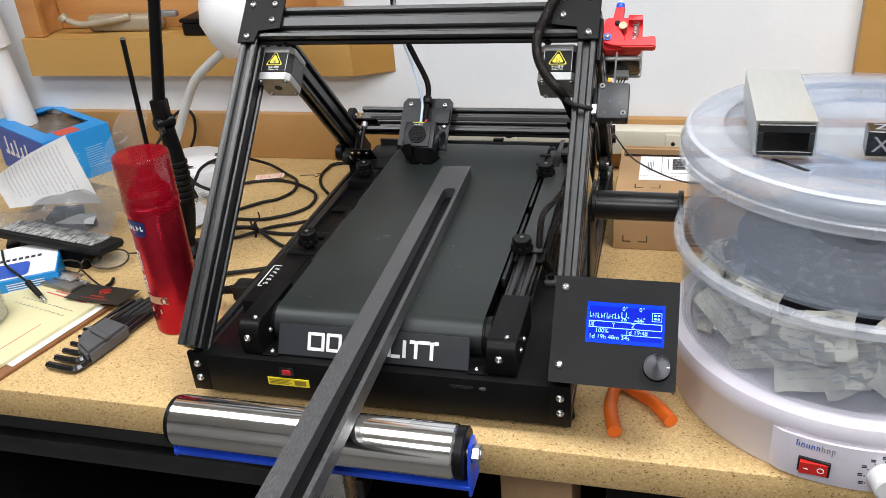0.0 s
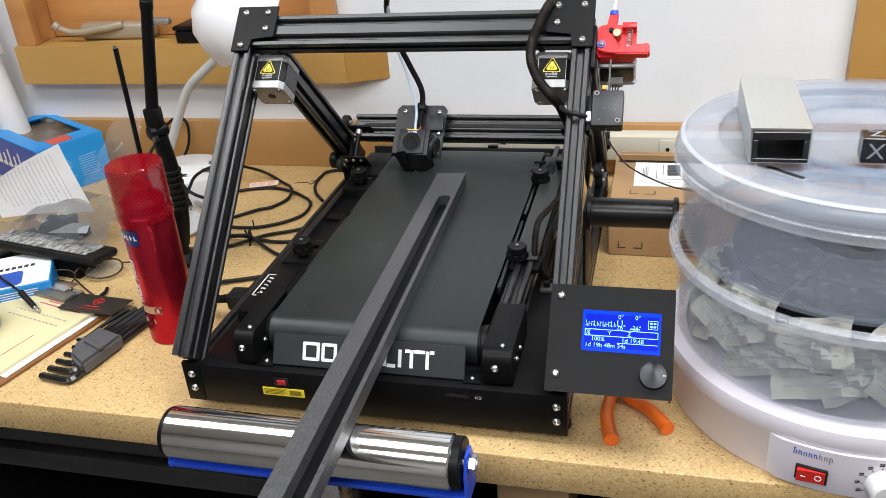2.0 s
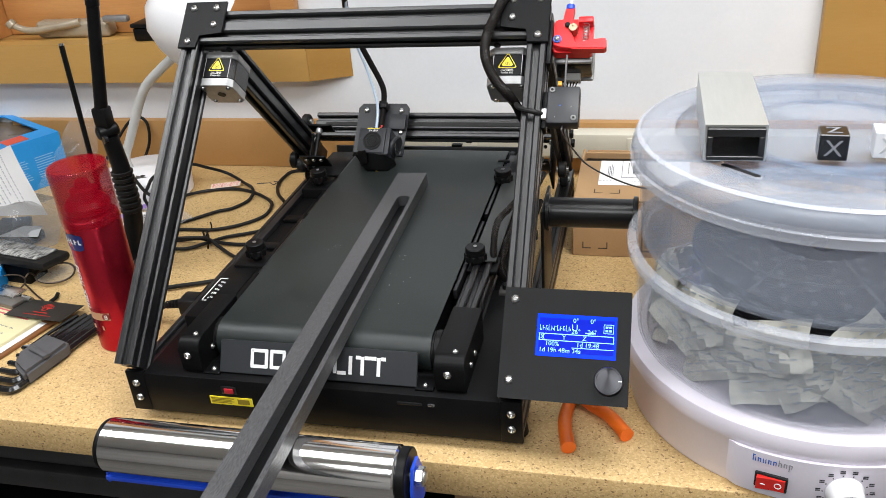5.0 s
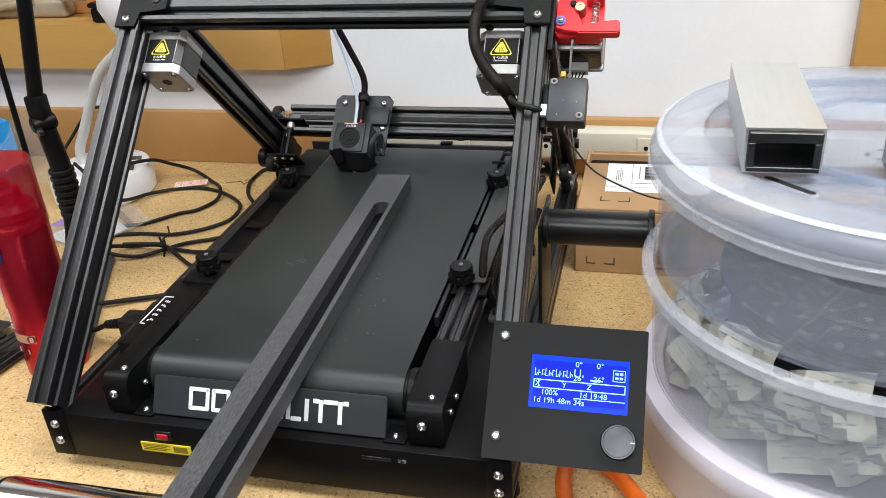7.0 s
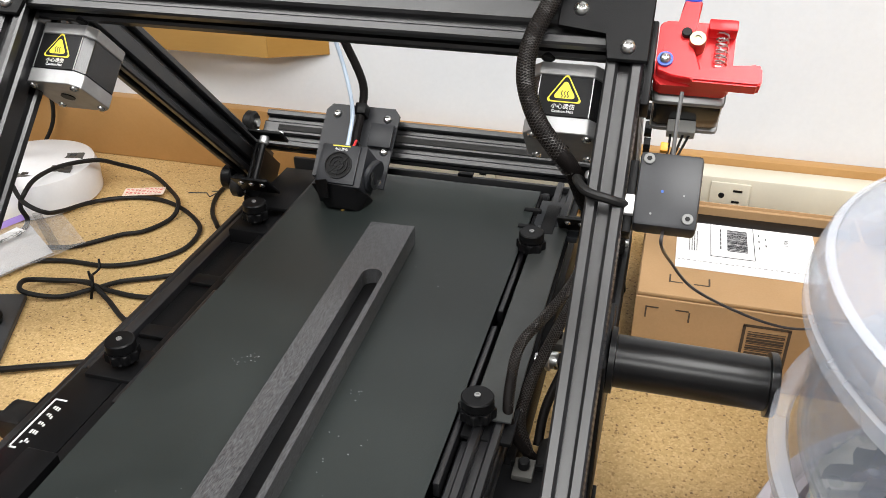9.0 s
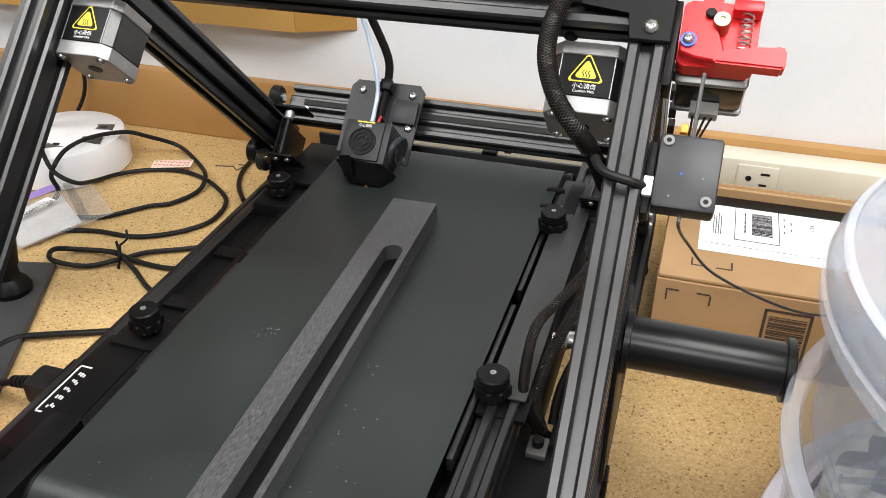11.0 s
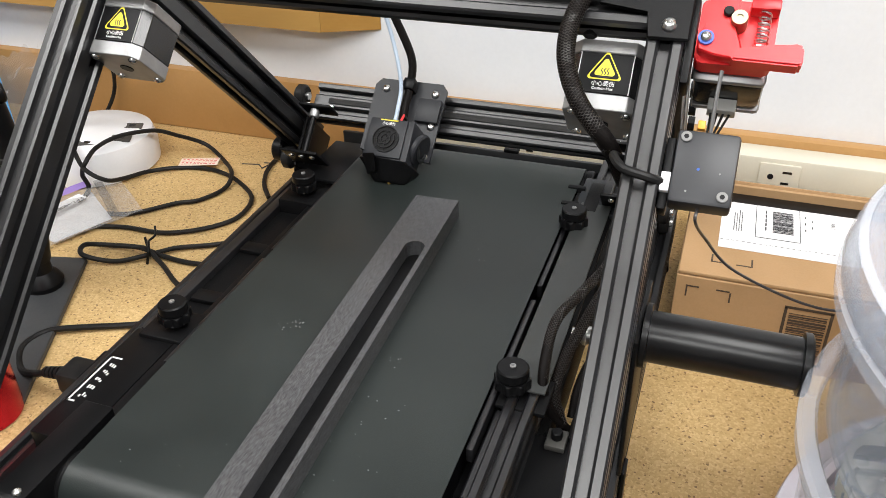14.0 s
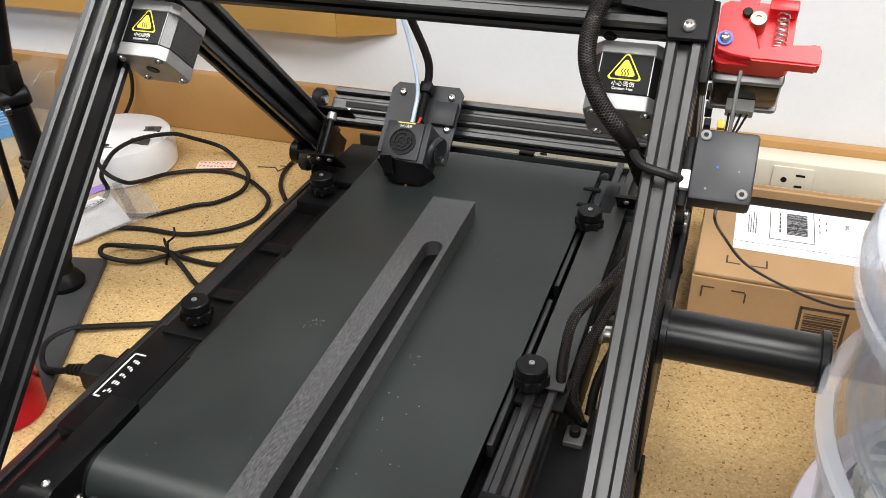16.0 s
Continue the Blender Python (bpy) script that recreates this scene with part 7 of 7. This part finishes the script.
bm.faces.new([bm.verts.new(p) for p in loop[:-1]])
part("lens", bm, M_GLASS, gl, "clear lens", smooth=0)
loop2 = [GM @ Vector((-0.066 + 0.026 * math.cos(a), 0.017 * math.sin(a), -0.001)) for a in [k * math.tau / 24 for k in range(25)]]
part("rim", tube(bmesh.new(), loop2, 0.0011, 8, 2), M_WIRE, gl)
part("bridge", tube(bmesh.new(), [GM @ Vector(p) for p in ((-0.026, 0.004, 0), (-0.033, 0.009, 0.002), (-0.040, 0.004, 0))], 0.0012, 8, 6), M_WIRE, gl)
part("temple", tube(bmesh.new(), [GM @ Vector((0.026, 0.004, 0)), (-0.455, 0.292, 0.012), (-0.425, 0.31, 0.008), (-0.40, 0.33, 0.004)], 0.0013, 8, 6), M_WIRE, gl)
part("temple", tube(bmesh.new(), [(-0.535, 0.245, 0.004), (-0.49, 0.215, 0.003), (-0.455, 0.197, 0.002), (-0.447, 0.205, 0.002)], 0.0012, 8, 6), M_WIRE, gl)
part("temple_tip", tube(bmesh.new(), [(-0.468, 0.226, 0.004), (-0.464, 0.215, 0.004), (-0.466, 0.206, 0.003)], 0.0026, 8, 4), M_RUBBER, gl)

# ---- boxes and bags at the end of the bench ----
M_BOXBLUE = mat("blue_carton_print", (0.015, 0.25, 0.68), 0.4, col2=(0.02, 0.3, 0.74), scale=12)
M_BOXNAVY = mat("deep_blue_carton_print", (0.015, 0.07, 0.42), 0.4, col2=(0.02, 0.09, 0.48), scale=12)


def sheet_flat(m, x0, x1, y0, y1, z):
    """A slightly waved film lying level in a carton."""
    bm = bmesh.new()
    n = 12
    vs = [[bm.verts.new(m @ Vector((x0 + (x1 - x0) * i / n, y0 + (y1 - y0) * j / n, z + 0.004 * noise.noise(Vector((i * 0.7, j * 0.7, 2)))))) for j in range(n + 1)] for i in range(n + 1)]
    for i in range(n):
        for j in range(n):
            bm.faces.new((vs[i][j], vs[i + 1][j], vs[i + 1][j + 1], vs[i][j + 1]))
    return bm


zb = thing("bag_carton", (-0.80, 0.585, 0), "open blue carton of storage bags with a cut-out top", "carton")
ZM = pose(-0.735, 0.60, 0.0006, 0, 0, 62)
# x runs along the carton's end face, y away from it
ZL, ZW, ZH = 0.22, 0.095, 0.088
bm = bmesh.new()
for lo, hi in (((-ZW, 0, 0), (0.03, 0.002, ZH)), ((-ZW, ZL - 0.002, 0), (0.03, ZL, ZH)), ((-ZW, 0.002, 0), (-ZW + 0.002, ZL - 0.002, ZH)), ((0.028, 0.002, 0), (0.03, ZL - 0.002, ZH)), ((-ZW + 0.002, 0.002, 0), (0.028, ZL - 0.002, 0.002))):
    part("carton_wall", box(bmesh.new(), lo, hi, 0, ZM), M_BOXBLUE, zb, smooth=0)
bm.free()
bm = bmesh.new()
for lo, hi in (((-ZW, 0, ZH), (0.03, 0.045, ZH + 0.002)), ((-ZW, ZL - 0.025, ZH), (0.03, ZL, ZH + 0.002)), ((-ZW, 0.045, ZH), (-ZW + 0.028, ZL - 0.025, ZH + 0.002)), ((0.015, 0.045, ZH), (0.03, ZL - 0.025, ZH + 0.002))):
    part("top_panel", box(bmesh.new(), lo, hi, 0, ZM), M_BOXBLUE, zb, smooth=0)
bm.free()
M_FILMBR = mat("smoky_brown_film", (0.13, 0.095, 0.06), 0.25, col2=(0.20, 0.15, 0.10), scale=25, bump=0.3, bscale=60)
part("window_film", sheet_flat(ZM, -ZW + 0.003, 0.027, 0.003, ZL - 0.003, ZH - 0.012), M_FILMBR, zb, "smoky film over the bags inside")
part("navy_face", box(bmesh.new(), (-ZW - 0.0012, 0.004, 0.003), (-ZW - 0.0004, ZL - 0.002, ZH - 0.001), 0, ZM), M_BOXNAVY, zb)
bm = bmesh.new()
for k in range(6):
    y = 0.06 + 0.022 * k
    box(bm, (-ZW - 0.002, y, 0.035), (-ZW - 0.0014, y + 0.006, 0.07 if k % 2 else 0.06), 0, ZM)
    box(bm, (-ZW - 0.002, y + 0.006, 0.035), (-ZW - 0.0014, y + 0.015, 0.042), 0, ZM)
part("brand_mark", bm, M_WHITEINK, zb, "white brand mark")
bm = bmesh.new()
rnd = random.Random(6)
for c in range(2):
    for k in range(9):
        z = 0.02 + k * 0.0045
        box(bm, (-0.075 + c * 0.05, -0.0008, z), (-0.075 + c * 0.05 + rnd.uniform(0.028, 0.04), -0.0004, z + 0.0012), 0, ZM)
part("small_print", bm, mat("pale_blue_print", (0.3, 0.55, 0.8), 0.5), zb)
part("red_patch", box(bmesh.new(), (-0.06, 0.008, ZH + 0.0022), (-0.02, 0.042, ZH + 0.0026), 0, ZM), mat("orange_red_print", (0.65, 0.09, 0.05), 0.45), zb, "orange red printed patch")

ppr = thing("printed_sheet", (-0.68, 0.46, 0.03), "curled white sheet of printed instructions", "paper")
bm = bmesh.new()
PA, PB = Vector((-0.556, 0.352, 0.058)), Vector((-0.70, 0.60, 0.10))
nx, ny = 16, 16


def curl(u, v):
    """u across the sheet, v up its curl."""
    a, b, c, d = Vector((-0.70, 0.32, 0.06)), Vector((-0.57, 0.368, 0.052)), Vector((-0.668, 0.447, 0.134)), Vector((-0.80, 0.41, 0.07))
    p = a * (1 - u) * (1 - v) + b * u * (1 - v) + c * u * v + d * (1 - u) * v
    bow = math.sin(math.pi * v) * 0.018 + math.sin(math.pi * u) * 0.006
    return p + Vector((0.2, -0.5, 0.8)) * bow


vs = [[bm.verts.new(curl(i / nx, j / ny)) for j in range(ny + 1)] for i in range(nx + 1)]
for i in range(nx):
    for j in range(ny):
        bm.faces.new((vs[i][j], vs[i + 1][j], vs[i + 1][j + 1], vs[i][j + 1]))
bmesh.ops.solidify(bm, geom=bm.faces[:], thickness=0.0004)
part("sheet", bm, M_PAPER, ppr)
bm = bmesh.new()
rnd = random.Random(10)
for k in range(15):
    u = 0.14 + k * 0.05
    v = 0.14 + 0.1 * (k % 4 == 0)
    while v < 0.88:
        w = rnd.uniform(0.015, 0.05)
        e = min(v + w, 0.9)
        a, b, c, d = curl(u, v), curl(u, e), curl(u + 0.012, e), curl(u + 0.012, v)
        for p in (a, b, c, d):
            p.z += 0.0012
        bm.faces.new([bm.verts.new(p) for p in (a, b, c, d)])
        v += w + 0.014
part("print_lines", bm, mat("faint_print", (0.42, 0.42, 0.44), 0.7), ppr, smooth=0)

zbag = thing("storage_bag", (-0.62, 0.36, 0), "clear storage bag with dark parts inside", "zip bag")
part("bag_film", sheet(bmesh.new(), [(-0.74, 0.27, 0.035), (-0.50, 0.27, 0.03), (-0.53, 0.40, 0.035), (-0.68, 0.44, 0.03)], 36, 24, 0.026, 0.024, 7), M_GREYBAG, zbag)
rnd = random.Random(11)
for k in range(9):
    x, y = rnd.uniform(-0.69, -0.56), rnd.uniform(0.30, 0.40)
    part("dark_part", box(bmesh.new(), (-0.028, -0.014, 0), (0.028, 0.014, 0.016), 0.003, pose(x, y, 0.002 + 0.004 * (k % 3), rnd.uniform(-8, 8), rnd.uniform(-8, 8), rnd.uniform(0, 180))), M_BLACK, zbag)
part("bag_badge", sheet(bmesh.new(), [(-0.600, 0.292, 0.052), (-0.538, 0.300, 0.050), (-0.550, 0.328, 0.054), (-0.578, 0.322, 0.055)], 4, 4, 0.002, 0.001, 9), mat("greyed_badge", (0.30, 0.31, 0.32), 0.5), zbag, "pale printed badge")

sl = thing("fabric_case", (-0.585, 0.272, 0.03), "black case with a grey hatched fabric top", "case")
FM = pose(-0.5875, 0.276, 0.030, -8, 4, -5)
part("case_body", box(bmesh.new(), (-0.098, -0.028, 0.0), (0.098, 0.028, 0.014), 0.006, FM), M_RUBBER, sl)
M_HATCH = mat("hatched_fabric", (0.006, 0.006, 0.006), 0.8, col2=(0.50, 0.50, 0.48), scale=170, stretch=(1, 0.22, 1), bump=0.3, bscale=420, fine=0.6)
part("fabric_top", box(bmesh.new(), (-0.088, -0.022, 0.0142), (0.082, 0.020, 0.0165), 0.001, FM), M_HATCH, sl, "grey hatched fabric")
part("case_support", box(bmesh.new(), (-0.06, -0.015, -0.031), (0.06, 0.02, -0.002), 0.002, FM), M_BLACK, sl)

bb = thing("blue_box", (-0.60, 0.19, 0), "flat blue and white product box", "box")
BBM = Matrix.Translation((-0.591, 0.161, 0.0006)) @ Matrix.Rotation(radians(33), 4, "Z")
part("box_body", box(bmesh.new(), (-0.06, -0.0, 0), (0.068, 0.11, 0.028), 0.001, BBM, 1), M_BOXBLUE, bb)
part("box_face", box(bmesh.new(), (-0.058, 0.002, 0.0282), (0.066, 0.108, 0.0287), 0, BBM), M_PAPER, bb, "white printed top")
part("top_print", prism(bmesh.new(), round_rect(-0.05, 0.006, 0.03, 0.05, 0.008), 0.0004, BBM @ Matrix.Translation((0, 0, 0.0288))), M_BOXNAVY, bb, "blue printed field")
bm = bmesh.new()
for k in range(9):
    box(bm, (-0.03 + k * 0.0085, 0.06, 0.0288), (-0.0245 + k * 0.0085, 0.067, 0.0292), 0, BBM)
part("heading_bars", bm, M_INK, bb)
bm = bmesh.new()
for k in range(5):
    box(bm, (0.0, -0.0006, 0.006 + 0.0035 * k), (0.05, -0.0002, 0.0072 + 0.0035 * k), 0, BBM)
part("side_lines", bm, M_WHITEINK, bb)
bm = bmesh.new()
lathe(bm, [(0, 0.0001), (0.008, 0.0001), (0.008, 0.0006), (0, 0.0006)], BBM @ pose(-0.04, 0, 0.014, 90), 20)
part("side_print", bm, M_WHITEINK, bb)

jk = thing("barrel_lead", (-0.58, 0.17, 0.03), "thin black lead ending in a barrel plug", "cable")
part("lead", tube(bmesh.new(), [(-0.66, 0.24, 0.0305), (-0.62, 0.20, 0.0315), (-0.58, 0.175, 0.033), (-0.552, 0.162, 0.028)], 0.0017, 8), M_RUBBER, jk)
part("barrel", cyl(bmesh.new(), (-0.555, 0.1635, 0.0285), (-0.525, 0.148, 0.0165), 0.0045, 0.0038, 14, 0.0008), M_RUBBER, jk)
part("barrel_tip", cyl(bmesh.new(), (-0.525, 0.148, 0.0165), (-0.516, 0.1435, 0.013), 0.0028, None, 12), M_STEEL, jk, "steel plug tip")

jar = thing("glass_jar", (-0.565, 0.075, 0), "cloudy glass jar with a steel rim", "jar")
JM = Matrix.Translation((-0.578, 0.085, 0.0098))
part("jar_wall", lathe(bmesh.new(), [(0, 0.0), (0.036, 0.0), (0.040, 0.004), (0.040, 0.068), (0.038, 0.068), (0.038, 0.005), (0, 0.003)], JM, 40), M_BAG, jar, "cloudy jar wall")
part("jar_rim", lathe(bmesh.new(), [(0.037, 0.066), (0.0415, 0.066), (0.0415, 0.072), (0.037, 0.072)], JM, 40, closed=True), M_STEEL, jar, "steel rim")
part("jar_fill", lathe(bmesh.new(), [(0, 0.0035), (0.0375, 0.0055), (0.0375, 0.038), (0, 0.04)], JM, 32), mat("cream_fill", (0.62, 0.58, 0.42), 0.6, col2=(0.68, 0.64, 0.48), scale=60), jar, "cream filling")

cbg = thing("clear_film_bag", (-0.68, 0.55, 0), "crumpled clear plastic bag standing by the carton", "plastic bag")
part("bag_film", sheet(bmesh.new(), [(-0.70, 0.50, 0.002), (-0.60, 0.53, 0.002), (-0.595, 0.585, 0.135), (-0.645, 0.56, 0.10)], 22, 18, 0.01, 0.03, 12), M_BAG, cbg, "crumpled clear film")
